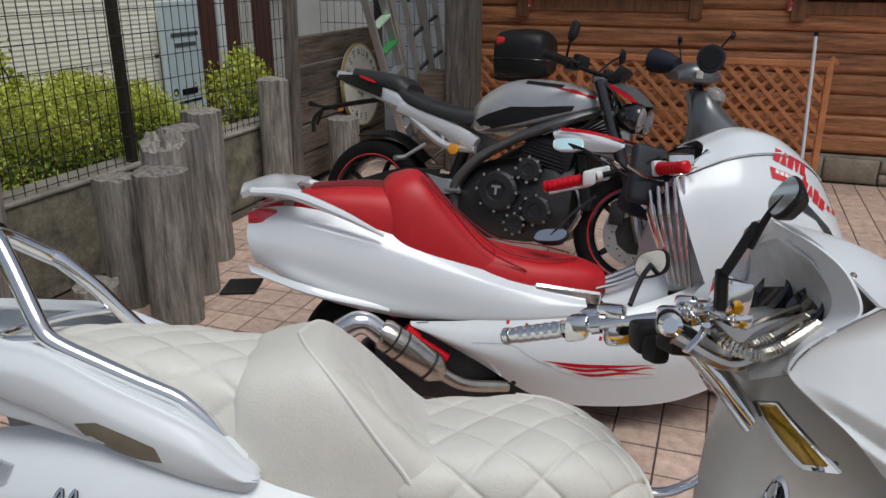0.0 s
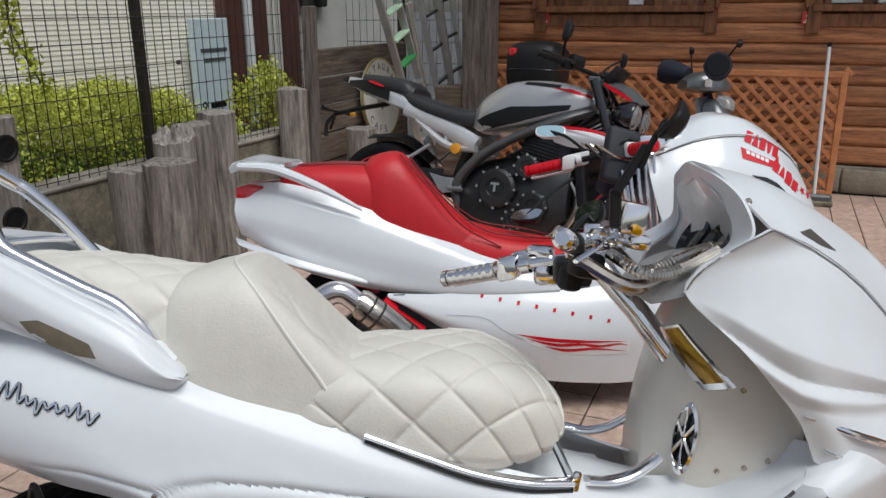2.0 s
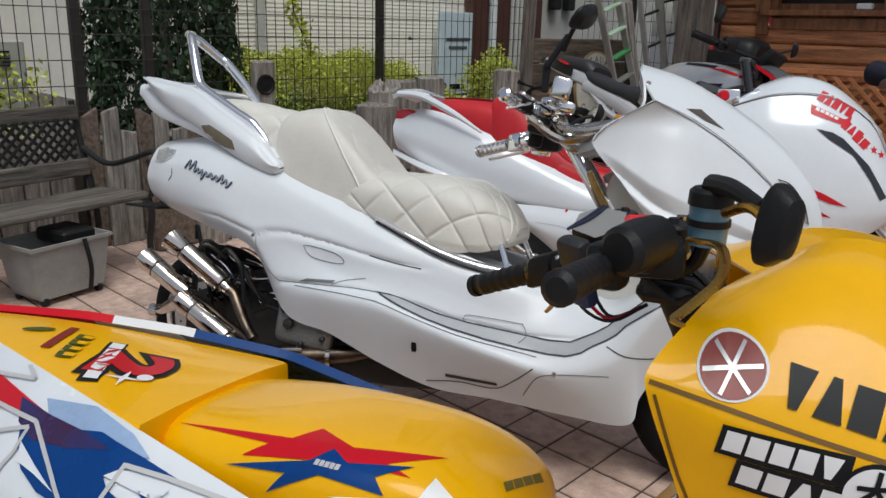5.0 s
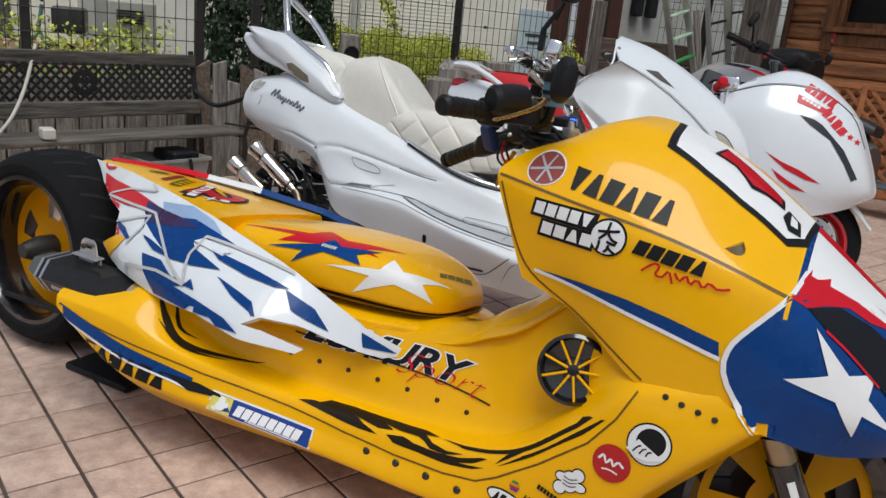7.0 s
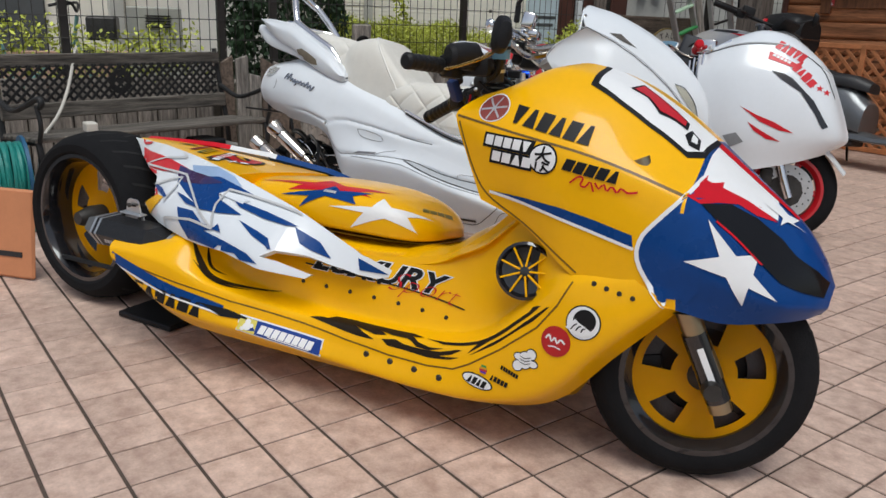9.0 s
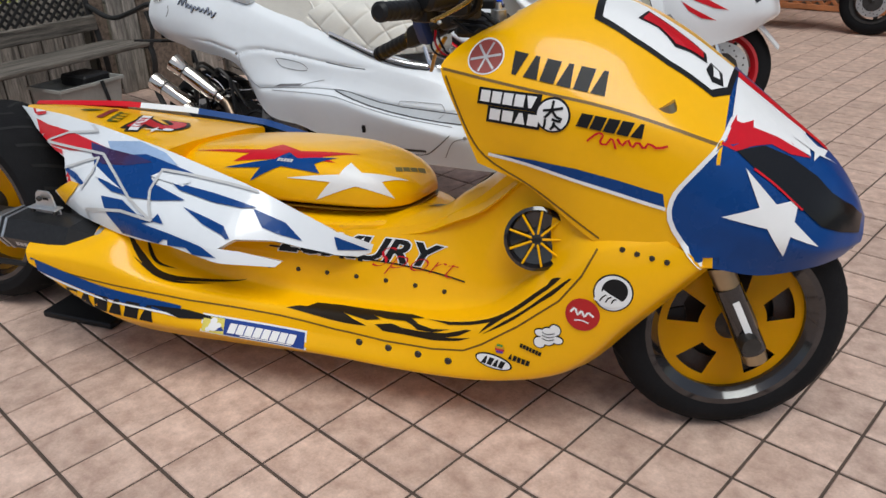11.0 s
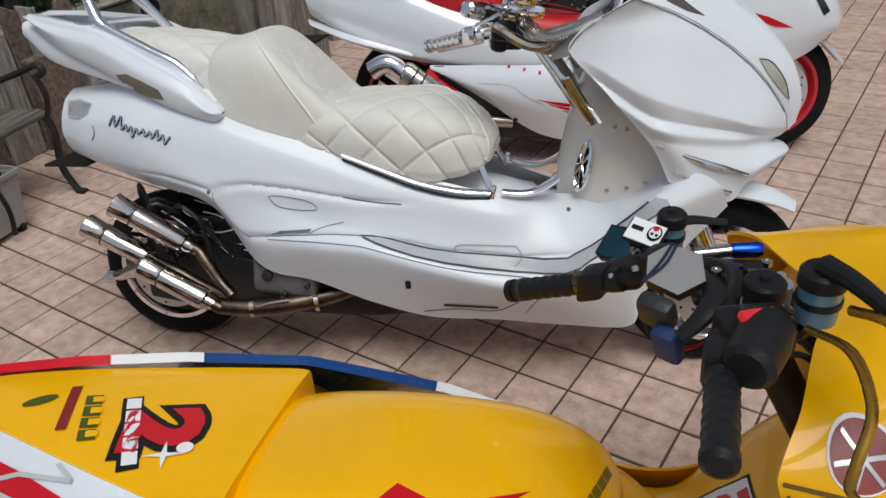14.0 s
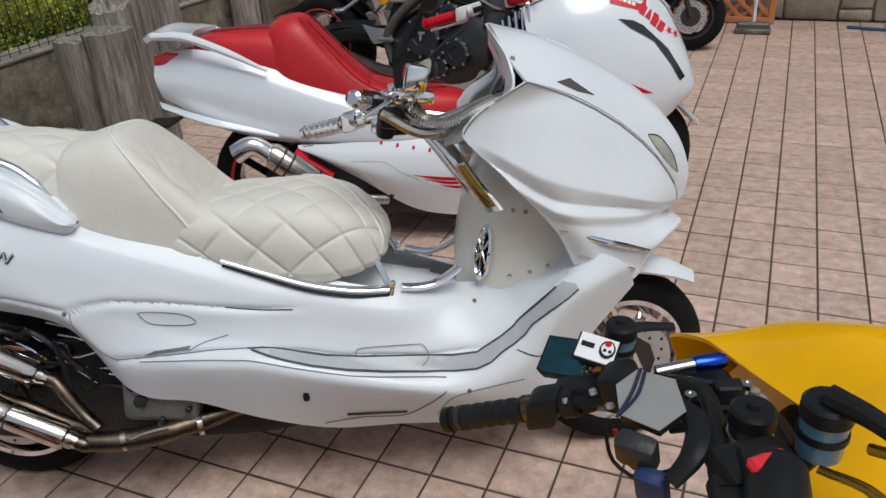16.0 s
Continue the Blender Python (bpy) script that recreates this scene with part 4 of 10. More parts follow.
def wheel(bike, m, r, w, rim, rim_mat, lip_mat=None, spokes=5, style="spoke", name="wheel", side=-1, depth=0.25, tread=True, spoke_w=0.03, disc_r=0.0, label="", face=0.78):
    rims = [lathe([(-w * 0.47, rim + 0.004), (-w * 0.47, rim - 0.01), (-w * 0.3, rim - 0.03), (w * 0.3, rim - 0.03), (w * 0.47, rim - 0.01), (w * 0.47, rim + 0.004), (w * 0.2, rim - 0.018), (-w * 0.2, rim - 0.018), (-w * 0.47, rim + 0.004)], 48)]
    wob = part(name, rims[0], lip_mat or rim_mat, bike, label, m=m)
    part("tyre", tyre_bm(r, w, rim), RUB, wob, "black rubber tyre")
    if tread:
        part("tread", tread_bm(r, w), GROOVE, wob, smooth=0)
    y = side * w * depth
    R0 = rim - 0.028
    if style == "disc":
        n = 100
        bm = bmesh.new()
        rad = [0.02, R0 * 0.46, R0 * face, R0]
        V = [[bm.verts.new((q * math.cos(t), y + side * (0.012 if i < 2 else 0.0), q * math.sin(t))) for t in np.linspace(0, 2 * math.pi, n, endpoint=False)] for i, q in enumerate(rad)]
        for i in range(3):
            for j in range(n):
                if i == 1 and (j % (n // spokes)) < (n // spokes) * 0.42:
                    continue
                bm.faces.new((V[i][j], V[i + 1][j], V[i + 1][(j + 1) % n], V[i][(j + 1) % n]))
        bmesh.ops.solidify(bm, geom=list(bm.faces), thickness=0.014)
        part("wheel_face", bm, rim_mat, wob)
    else:
        bms = []
        for k in range(spokes):
            q = 2 * math.pi * k / spokes
            b = box(R0 - 0.02, 0.02, spoke_w, ((R0 + 0.02) / 2, y, 0), 0.006)
            bms.append(moved(b, Matrix.Rotation(q, 4, "Y")))
        part("spokes", join(*bms), rim_mat, wob)
    part("hub", lathe([(-w * 0.5, 0.012), (-w * 0.5, 0.022), (-w * 0.3, 0.04), (w * 0.3, 0.04), (w * 0.5, 0.022), (w * 0.5, 0.012)], 20), DKSTEEL, wob)
    if disc_r:
        yy = side * (w * 0.5 + 0.012)
        d = lathe([(yy - 0.002, disc_r * 0.62), (yy - 0.002, disc_r), (yy + 0.002, disc_r), (yy + 0.002, disc_r * 0.62), (yy - 0.002, disc_r * 0.62)], 40)
        bd = part("brake_disc", d, DISC, wob)
        hs = [lathe([(yy - 0.003, 0.0), (yy - 0.003, 0.0045), (yy + 0.003, 0.0045), (yy + 0.003, 0.0)], 6, "y", (disc_r * (0.72 + 0.09 * (k % 3)) * math.cos(k * 0.2618 * 1.0), 0, disc_r * (0.72 + 0.09 * (k % 3)) * math.sin(k * 0.2618))) for k in range(24)]
        for h in hs:
            part("disc_hole", h, BLKP, bd)
        part("disc_carrier", lathe([(yy, 0.02), (yy, disc_r * 0.55), (yy - 0.003, disc_r * 0.64)], 10), DKSTEEL, wob)
    return wob


def unit(v):
    v = np.asarray(v, float)
    return v / np.linalg.norm(v)


def handlebar(bike, left, mid, right, bar, grip, rg, cap, lever, box_mat, lever_len=0.15, rings=True):
    L, C, R = (np.asarray(p, float) for p in (left, mid, right))
    part("handlebar", tube([L, L + (C - L) * 0.55, C, R + (C - R) * 0.55, R], 0.011, 10, 24), bar, bike)
    for E in (L, R):
        d = unit(C - E)
        # the grip lies along the outer part of the bar
        ts = np.linspace(0, 0.125, 27)
        rr = [rg * (1.0 + (0.07 if rings and k % 4 in (1, 2) and 2 < k < 24 else 0.0)) for k in range(27)]
        rr[0], rr[-1] = rg * 0.9, rg * 1.15
        gr = part("grip", tube([E + d * t for t in ts], rr, 16), grip, bike)
        part("bar_end", tube([E - d * 0.018, E - d * 0.012, E - d * 0.001], (rg * 0.7, rg * 1.08, rg * 1.1), 16), cap, gr)
        sb = E + d * 0.155
        z = np.array([0, 0, 1.0])
        x = unit(np.cross(d, z))
        M = Matrix(((d[0], x[0], z[0], sb[0]), (d[1], x[1], z[1], sb[1]), (d[2], x[2], z[2], sb[2]), (0, 0, 0, 1)))
        s = part("switch_box", moved(box(0.05, 0.045, 0.055, (0, 0, 0), 0.01, 2), M), box_mat, bike)
        f = np.array([1.0, 0, 0])
        f = unit(f - d * (f @ d))
        a = sb + f * 0.035 + d * 0.01
        b = E + f * 0.055 + d * (0.125 - lever_len)
        if lever:
            part("lever", tube([a, a + f * 0.02 - d * 0.02, (a + b) / 2 + f * 0.012, b], (0.010, 0.009, 0.006, 0.007), 8, 16, flat=0.6), lever, bike)
        q = sb + d * 0.035 + f * 0.03 + z * 0.02
        part("master_cylinder", moved(box(0.075, 0.04, 0.05, (0, 0, 0), 0.008, 2), Matrix.Translation(q - sb) @ M), cap if cap is CHR else box_mat, bike)
        part("clamp", tube([sb + d * 0.03, sb + d * 0.05], 0.02, 12), lever or box_mat, bike)


def mirror(bike, foot, head, wide, high, back, glass, stalk, facing=(-1, 0, 0), tilt=0):
    foot, head = np.array(foot, float), np.array(head, float)
    fx = Vector(facing).normalized()
    M = fx.to_track_quat("Z", "Y").to_matrix().to_4x4()
    M.translation = head
    M = M @ pose(0, 0, 0, 0, 0, tilt)
    shell = bmesh.new()
    out = [(wide * math.copysign(abs(math.cos(q)) ** 0.7, math.cos(q)), high * math.copysign(abs(math.sin(q)) ** 0.7, math.sin(q))) for q in np.linspace(0, 2 * math.pi, 20, endpoint=False)]
    rings = [[(a * k, b * k, z) for a, b in out] for k, z in ((0.2, -0.028), (0.7, -0.022), (1.0, -0.004), (1.0, 0.002), (0.93, 0.004))]
    shell.free()
    mo = part("mirror", moved(grid_bm(rings, closed_v=True, cap=True), M), back, bike)
    gb = poly([(a * 0.9, b * 0.9) for a, b in out])
    bmesh.ops.translate(gb, vec=(0, 0, 0.0052), verts=gb.verts)
    part("mirror_glass", moved(gb, M), glass, mo, "mirror glass", smooth=0)
    part("mirror_stalk", tube([foot, (foot + head) / 2 + (0, 0, 0.012), head], 0.006, 8, 10), stalk, bike)


def screws(bike, places, r=0.006, material=None, ax="y", side=-1):
    for p in places:
        h = side * 0.004
        part("screw", lathe([(0, r), (h, r * 0.8), (h * 1.1, r * 0.4), (h * 0.6, 0)], 10, ax, p), material or STEEL, bike)


def glyphs(n, w, h, gap=0.25, slant=0.15):
    """A plain bar as long as n characters would be, with slanted ends."""
    ln = n * w * (1 + gap) - gap * w
    return poly([(0, 0), (ln, 0), (ln + slant * h, h), (slant * h, h)])


def blocks(n, w, h, gap=0.18, slant=0.12, pattern="b"):
    """A row of plain blocks (b) and wedges (u, d) as long as n characters."""
    bms = []
    for k in range(n):
        x, c = k * w * (1 + gap), pattern[k % len(pattern)]
        top = [(x + w + slant * h, h), (x + slant * h, h)] if c == "b" else [(x + 0.66 * w + slant * h, h), (x + 0.34 * w + slant * h, h)] if c == "u" else [(x + w + slant * h, h), (x + slant * h, h)]
        low = [(x, 0), (x + w, 0)] if c != "d" else [(x + 0.34 * w, 0), (x + 0.66 * w, 0)]
        bms.append(poly(low + top))
    return join(*bms)


def tongue(pts, w):
    """A flame tongue: a curved streak that thins out to both ends."""
    P = spline(np.asarray(pts, float), 20)
    D = np.gradient(P, axis=0)
    D /= np.linalg.norm(D, axis=1)[:, None]
    q = np.linspace(0, 1, len(P))
    N = np.stack([-D[:, 1], D[:, 0]], 1) * (w / 2 * np.minimum(1, 3.5 * q + 0.05) * np.minimum(1, 2.0 * (1 - q) + 0.02))[:, None]
    bm = bmesh.new()
    A = [bm.verts.new((*p, 0)) for p in P + N]
    B = [bm.verts.new((*p, 0)) for p in P - N]
    for i in range(len(P) - 1):
        bm.faces.new((A[i], A[i + 1], B[i + 1], B[i]))
    return bm


def rotated(bm, deg, at=(0, 0)):
    return moved(bm, pose(at[0], at[1], 0, 0, 0, deg))


# ================= yellow custom scooter =================
Y = empty("yellow_scooter", pose(-0.58, -0.04, 0, 0, 0, 22.5), "long low yellow custom scooter with blue and white star paintwork", "scooter")
# skin of the lower body, from the seat edge down over the foot tray to the bottom
ylow = [
    [(0.40, 0.39, 0.362), (0.405, 0.41, 0.357), (0.41, 0.425, 0.352), (0.42, 0.44, 0.346), (0.425, 0.446, 0.332), (0.43, 0.446, 0.316), (0.45, 0.425, 0.30)],
    [(0.55, 0.31, 0.385), (0.55, 0.36, 0.377), (0.55, 0.40, 0.363), (0.55, 0.436, 0.345), (0.55, 0.442, 0.30), (0.55, 0.446, 0.25), (0.56, 0.40, 0.19)],
    [(0.66, 0.235, 0.415), (0.66, 0.30, 0.40), (0.66, 0.36, 0.378), (0.66, 0.422, 0.33), (0.66, 0.428, 0.27), (0.66, 0.436, 0.20), (0.66, 0.38, 0.14)],
    [(0.77, 0.235, 0.415), (0.77, 0.27, 0.37), (0.77, 0.308, 0.308), (0.77, 0.395, 0.29), (0.77, 0.408, 0.24), (0.77, 0.42, 0.185), (0.77, 0.37, 0.128)],
    [(0.92, 0.235, 0.412), (0.92, 0.272, 0.36), (0.92, 0.30, 0.278), (0.92, 0.365, 0.262), (0.92, 0.383, 0.221), (0.92, 0.402, 0.176), (0.92, 0.35, 0.12)],
    [(1.20, 0.215, 0.41), (1.20, 0.24, 0.355), (1.20, 0.262, 0.255), (1.20, 0.325, 0.238), (1.20, 0.343, 0.19), (1.20, 0.358, 0.145), (1.20, 0.30, 0.10)],
    [(1.42, 0.178, 0.44), (1.43, 0.205, 0.37), (1.44, 0.25, 0.268), (1.45, 0.315, 0.247), (1.46, 0.335, 0.19), (1.46, 0.346, 0.135), (1.47, 0.27, 0.10)],
    [(1.55, 0.185, 0.52), (1.57, 0.215, 0.42), (1.60, 0.25, 0.31), (1.62, 0.315, 0.29), (1.63, 0.335, 0.225), (1.65, 0.342, 0.155), (1.66, 0.26, 0.11)],
    [(1.63, 0.20, 0.59), (1.67, 0.235, 0.50), (1.71, 0.26, 0.41), (1.74, 0.315, 0.385), (1.77, 0.335, 0.30), (1.80, 0.335, 0.215), (1.81, 0.25, 0.165)],
    [(1.70, 0.22, 0.60), (1.76, 0.25, 0.55), (1.80, 0.275, 0.50), (1.84, 0.31, 0.48), (1.88, 0.325, 0.42), (1.92, 0.32, 0.35), (1.94, 0.24, 0.31)],
    [(1.80, 0.22, 0.62), (1.87, 0.25, 0.58), (1.93, 0.27, 0.54), (1.98, 0.29, 0.51), (2.02, 0.29, 0.49), (2.04, 0.285, 0.465), (2.06, 0.22, 0.44)],
]


def leaned(bm, k=0.155):
    """The scooter stands tipped to its left: heights fall off to that side."""
    for v in bm.verts:
        v.co.z -= k * v.co.y
    return bm


bm_r = sheet(ylow, 70, 44, 0.006, tv=0.36, flip=True)
yskin = bm_r.copy()
part("body_side", bm_r, YEL, Y)
far_side = leaned(sheet(ylow, 50, 30, 0.006, tv=0.36), 0.12)
for v in far_side.verts:
    v.co.z -= 0.30 * max(0, v.co.z - 0.2) * min(1, max(0, (v.co.x - 1.15) / 0.2)) * min(1, max(0, (1.8 - v.co.x) / 0.15))
part("body_side", far_side, YEL, Y)
neck = sheet([[(1.28, -0.20, 0.395), (1.28, -0.12, 0.425), (1.28, 0, 0.415), (1.28, 0.12, 0.37), (1.28, 0.2, 0.28)], [(1.41, -0.19, 0.415), (1.425, -0.12, 0.45), (1.43, 0, 0.41), (1.43, 0.12, 0.355), (1.44, 0.2, 0.27)], [(1.49, -0.2, 0.455), (1.50, -0.12, 0.50), (1.505, 0, 0.475), (1.505, 0.12, 0.44), (1.51, 0.2, 0.36)], [(1.57, -0.215, 0.50), (1.573, -0.12, 0.548), (1.57, 0, 0.545), (1.56, 0.12, 0.52), (1.57, 0.2, 0.43)], [(1.66, -0.22, 0.58), (1.65, -0.12, 0.64), (1.65, 0, 0.64), (1.64, 0.12, 0.61), (1.65, 0.2, 0.52)]], 40, 30, 0.004)
neck_skin = tree_of(neck)
part("neck_cover", neck, YEL, Y, "yellow neck cover between seat and cowl")
part("inner_panel", sheet([[(1.60, -0.2, 0.86), (1.63, 0, 0.84), (1.60, 0.2, 0.82)], [(1.555, -0.235, 0.74), (1.60, 0, 0.73), (1.555, 0.22, 0.72)], [(1.585, -0.235, 0.64), (1.60, 0, 0.63), (1.585, 0.22, 0.60)], [(1.65, -0.2, 0.57), (1.64, 0, 0.58), (1.65, 0.2, 0.54)]], 24, 24, 0.004), YEL, Y)
part("belly_pan", hull([(0.45, 0.30, 0.10, 0.17), (0.9, 0.29, 0.07, 0.14), (1.4, 0.25, 0.055, 0.14), (1.66, 0.2, 0.06, 0.16), (1.78, 0.1, 0.08, 0.18)], 24, 20, 0.8, 0.6), YEL, Y)
part("centre_tunnel", hull([(0.5, 0.175, 0.2, 0.405), (1.2, 0.18, 0.2, 0.405), (1.42, 0.13, 0.2, 0.36), (1.55, 0.12, 0.3, 0.46), (1.7, 0.12, 0.4, 0.66), (1.78, 0.12, 0.5, 0.75)], 30, 24, 0.7), YEL, Y)

# cowl: from the middle line down to its lower edge
ycowl = [
    [(1.60, 0.0, 0.885), (1.56, 0.09, 0.88), (1.53, 0.19, 0.865), (1.50, 0.262, 0.825), (1.535, 0.265, 0.73), (1.575, 0.262, 0.63)],
    [(1.70, 0.0, 0.945), (1.68, 0.10, 0.935), (1.66, 0.195, 0.885), (1.65, 0.272, 0.79), (1.665, 0.275, 0.69), (1.69, 0.262, 0.585)],
    [(1.82, 0.0, 0.925), (1.82, 0.105, 0.91), (1.82, 0.19, 0.85), (1.82, 0.275, 0.755), (1.83, 0.287, 0.62), (1.84, 0.292, 0.492)],
    [(1.94, 0.0, 0.865), (1.945, 0.10, 0.85), (1.95, 0.185, 0.79), (1.955, 0.265, 0.725), (1.96, 0.285, 0.60), (1.965, 0.29, 0.475)],
    [(2.05, 0.0, 0.79), (2.05, 0.095, 0.775), (2.05, 0.17, 0.73), (2.05, 0.245, 0.69), (2.05, 0.268, 0.575), (2.06, 0.262, 0.455)],
]
bm_c = sheet(ycowl, 48, 40, 0.006, tv=0.32, flip=True)
ycs = bm_c.copy()
part("cowl", bm_c, YEL, Y)
part("cowl", sheet(ycowl, 36, 30, 0.006, tv=0.32), YEL, Y)
ynose = [
    ycowl[-1],
    [(2.16, 0.0, 0.705), (2.16, 0.08, 0.69), (2.155, 0.145, 0.655), (2.15, 0.205, 0.615), (2.15, 0.235, 0.52), (2.15, 0.215, 0.43)],
    [(2.26, 0.0, 0.625), (2.26, 0.065, 0.61), (2.255, 0.115, 0.578), (2.25, 0.155, 0.545), (2.25, 0.18, 0.485), (2.245, 0.16, 0.435)],
    [(2.315, 0.0, 0.555), (2.315, 0.035, 0.548), (2.315, 0.068, 0.523), (2.312, 0.09, 0.497), (2.31, 0.105, 0.465), (2.30, 0.095, 0.435)],
    [(2.345, 0.0, 0.495), (2.344, 0.015, 0.492), (2.343, 0.032, 0.482), (2.342, 0.045, 0.472), (2.34, 0.05, 0.456), (2.33, 0.042, 0.44)],
]
bm_n = sheet(ynose, 40, 40, 0.006, tv=0.32, flip=True)
yns = bm_n.copy()
part("nose_cowl", bm_n, BLU, Y, "blue painted nose with a white star")
part("nose_cowl", sheet(ynose, 28, 30, 0.006, tv=0.32), BLU, Y, "blue painted nose")
part("nose_underside", moved(poly([(2.05, -0.24), (2.15, -0.2), (2.25, -0.15), (2.33, -0.045), (2.33, 0.045), (2.25, 0.15), (2.15, 0.2), (2.05, 0.24)]), pose(0, 0, 0.438)), BLKP, Y, smooth=0)
ytrees = tree_of(yskin, ycs, yns)
SIDE = dict(origin=(0, -0.6, 0), ex=(1, 0, 0), ey=(0, 0, 1))


def ydecal(name, bm, material, off=0.002, step=0.03, label="", trees=None):
    return part(name, lay(bm, trees or ytrees, off=off, step=step, **SIDE), material, Y, label, smooth=60)


# seams and stripes on the cowl
def stripe(pts, w):
    P = spline(np.asarray(pts, float), 16)
    D = np.gradient(P, axis=0)
    D /= np.linalg.norm(D, axis=1)[:, None]
    N = np.stack([-D[:, 1], D[:, 0]], 1) * w / 2
    bm = bmesh.new()
    A = [bm.verts.new((*p, 0)) for p in P + N]
    B = [bm.verts.new((*p, 0)) for p in P - N]
    for i in range(len(P) - 1):
        bm.faces.new((A[i], A[i + 1], B[i + 1], B[i]))
    return bm


FLAME = mat("flame_opening_shade", (0.018, 0.011, 0.005), 0.45, var=0.1, spec=0.2)
SEAM = mat("yellow_seam", (0.16, 0.075, 0.002), 0.45)
TOP = dict(origin=(0, 0, 1.4), ex=(1, 0, 0), ey=(0, 1, 0))


def ytop(name, bm, material, off=0.002, step=0.02, label="", trees=None):
    return part(name, lay(bm, trees or ytrees[1:], off=off, step=step, **TOP), material, Y, label, smooth=60)


ydecal("blue_stripe", poly([(1.60, 0.655), (1.70, 0.652), (1.786, 0.645), (1.87, 0.63), (1.955, 0.61), (1.96, 0.585), (1.87, 0.605), (1.75, 0.628)]), BLU)
ydecal("white_line", stripe([(1.60, 0.653), (1.70, 0.638), (1.80, 0.618), (1.87, 0.603), (1.962, 0.581)], 0.007), WHTP, 0.003)
ydecal("white_line", stripe([(2.062, 0.731), (2.045, 0.70), (2.0, 0.645), (1.974, 0.606), (1.972, 0.56), (2.005, 0.505), (2.06, 0.445)], 0.009), WHTP, 0.003)
ydecal("blue_field", poly([(2.047, 0.70), (2.0, 0.645), (1.974, 0.606), (1.972, 0.56), (2.005, 0.505), (2.06, 0.445), (2.1, 0.5), (2.1, 0.69)]), BLU, 0.0025)
ydecal("panel_seam", stripe([(1.505, 0.823), (1.66, 0.796), (1.826, 0.768), (1.95, 0.735), (2.045, 0.70)], 0.005), SEAM, 0.001)
ydecal("panel_seam", stripe([(1.512, 0.81), (1.555, 0.70), (1.60, 0.64), (1.70, 0.585), (1.84, 0.505)], 0.004), SEAM, 0.001)
ydecal("panel_seam", stripe([(0.30, 0.318), (0.45, 0.32), (0.825, 0.255), (1.045, 0.233), (1.30, 0.20), (1.52, 0.202), (1.617, 0.243), (1.778, 0.376), (1.84, 0.488)], 0.004), SEAM, 0.001)
ydecal("red_field", poly([(2.047, 0.702), (2.068, 0.735), (2.10, 0.722), (2.15, 0.69), (2.216, 0.64), (2.176, 0.655), (2.138, 0.678), (2.103, 0.684), (2.076, 0.685)]), RED, 0.003)
ydecal("nose_star", poly([(2.096, 0.657), (2.16, 0.584), (2.2, 0.587), (2.197, 0.547), (2.249, 0.492), (2.193, 0.52), (2.186, 0.478), (2.149, 0.54), (2.064, 0.568), (2.13, 0.582)]), WHTP, 0.003, 0.012)
# dark headlamp slit along the nose
HLB = mat("smoked_lamp", (0.006, 0.006, 0.007), 0.14, var=0.1, spec=0.3)
ydecal("headlamp", poly([(2.076, 0.686), (2.126, 0.679), (2.178, 0.651), (2.233, 0.61), (2.263, 0.579), (2.31, 0.54), (2.335, 0.51), (2.33, 0.484), (2.293, 0.503), (2.248, 0.53), (2.209, 0.568), (2.153, 0.62), (2.111, 0.654)]), HLB, 0.004, 0.012, label="smoked black headlamp strip")
ydecal("lamp_edge", stripe([(2.111, 0.653), (2.153, 0.619), (2.209, 0.567)], 0.003), RED, 0.0045)
# red, white and blue on top of the nose
ytop("white_band", poly([(2.06, -0.16), (2.06, 0.16), (2.16, 0.10), (2.20, 0.0), (2.215, -0.085), (2.15, -0.11)]), WHTP, 0.002)
ytop("red_band", poly([(2.06, -0.03), (2.06, 0.03), (2.25, 0.012), (2.25, -0.012)]), RED, 0.003)
ytop("red_band", poly([(2.06, 0.13), (2.06, 0.18), (2.22, 0.10), (2.215, 0.075)]), RED, 0.003)
ytop("nose_star", poly([(2.176, -0.08), (2.208, -0.061), (2.202, -0.03), (2.228, -0.037), (2.251, -0.014), (2.243, -0.051), (2.272, -0.028), (2.233, -0.065), (2.222, -0.091), (2.222, -0.068)]), WHTP, 0.004, 0.012)
ytop("number_panel", poly([(1.78, -0.135), (1.76, 0.135), (1.9, 0.15), (2.03, 0.14), (2.06, 0.0), (2.052, -0.115), (2.02, -0.15), (1.93, -0.155), (1.86, -0.15)]), BLKP, 0.002)
ytop("number_panel", poly([(1.795, -0.125), (1.775, 0.125), (1.9, 0.14), (2.02, 0.13), (2.05, 0.0), (2.043, -0.107), (2.015, -0.14), (1.93, -0.145), (1.86, -0.14)]), WHTP, 0.003)
ytop("red_figure", poly([(1.86, -0.09), (1.90, -0.085), (1.938, -0.112), (1.97, -0.098), (2.0, -0.09), (1.994, -0.05), (1.958, -0.04), (1.916, -0.029), (1.87, -0.02)]), BLKP, 0.004)
ytop("red_figure", poly([(1.868, -0.083), (1.902, -0.079), (1.938, -0.104), (1.97, -0.09), (1.992, -0.083), (1.988, -0.055), (1.956, -0.047), (1.916, -0.036), (1.874, -0.028)]), RED, 0.005)
ytop("black_figure", poly([(2.006, -0.075), (2.03, -0.08), (2.036, -0.115), (2.014, -0.125), (2.0, -0.11)]), BLKP, 0.004)
ytop("white_figure", poly([(2.012, -0.085), (2.024, -0.087), (2.028, -0.106), (2.015, -0.112)]), WHTP, 0.005)

# maker's names and stickers become plain shapes
ydecal("round_badge", poly(disc((1.588, 0.845), 0.037, 0.03)), WHTP, 0.002, 0.02)
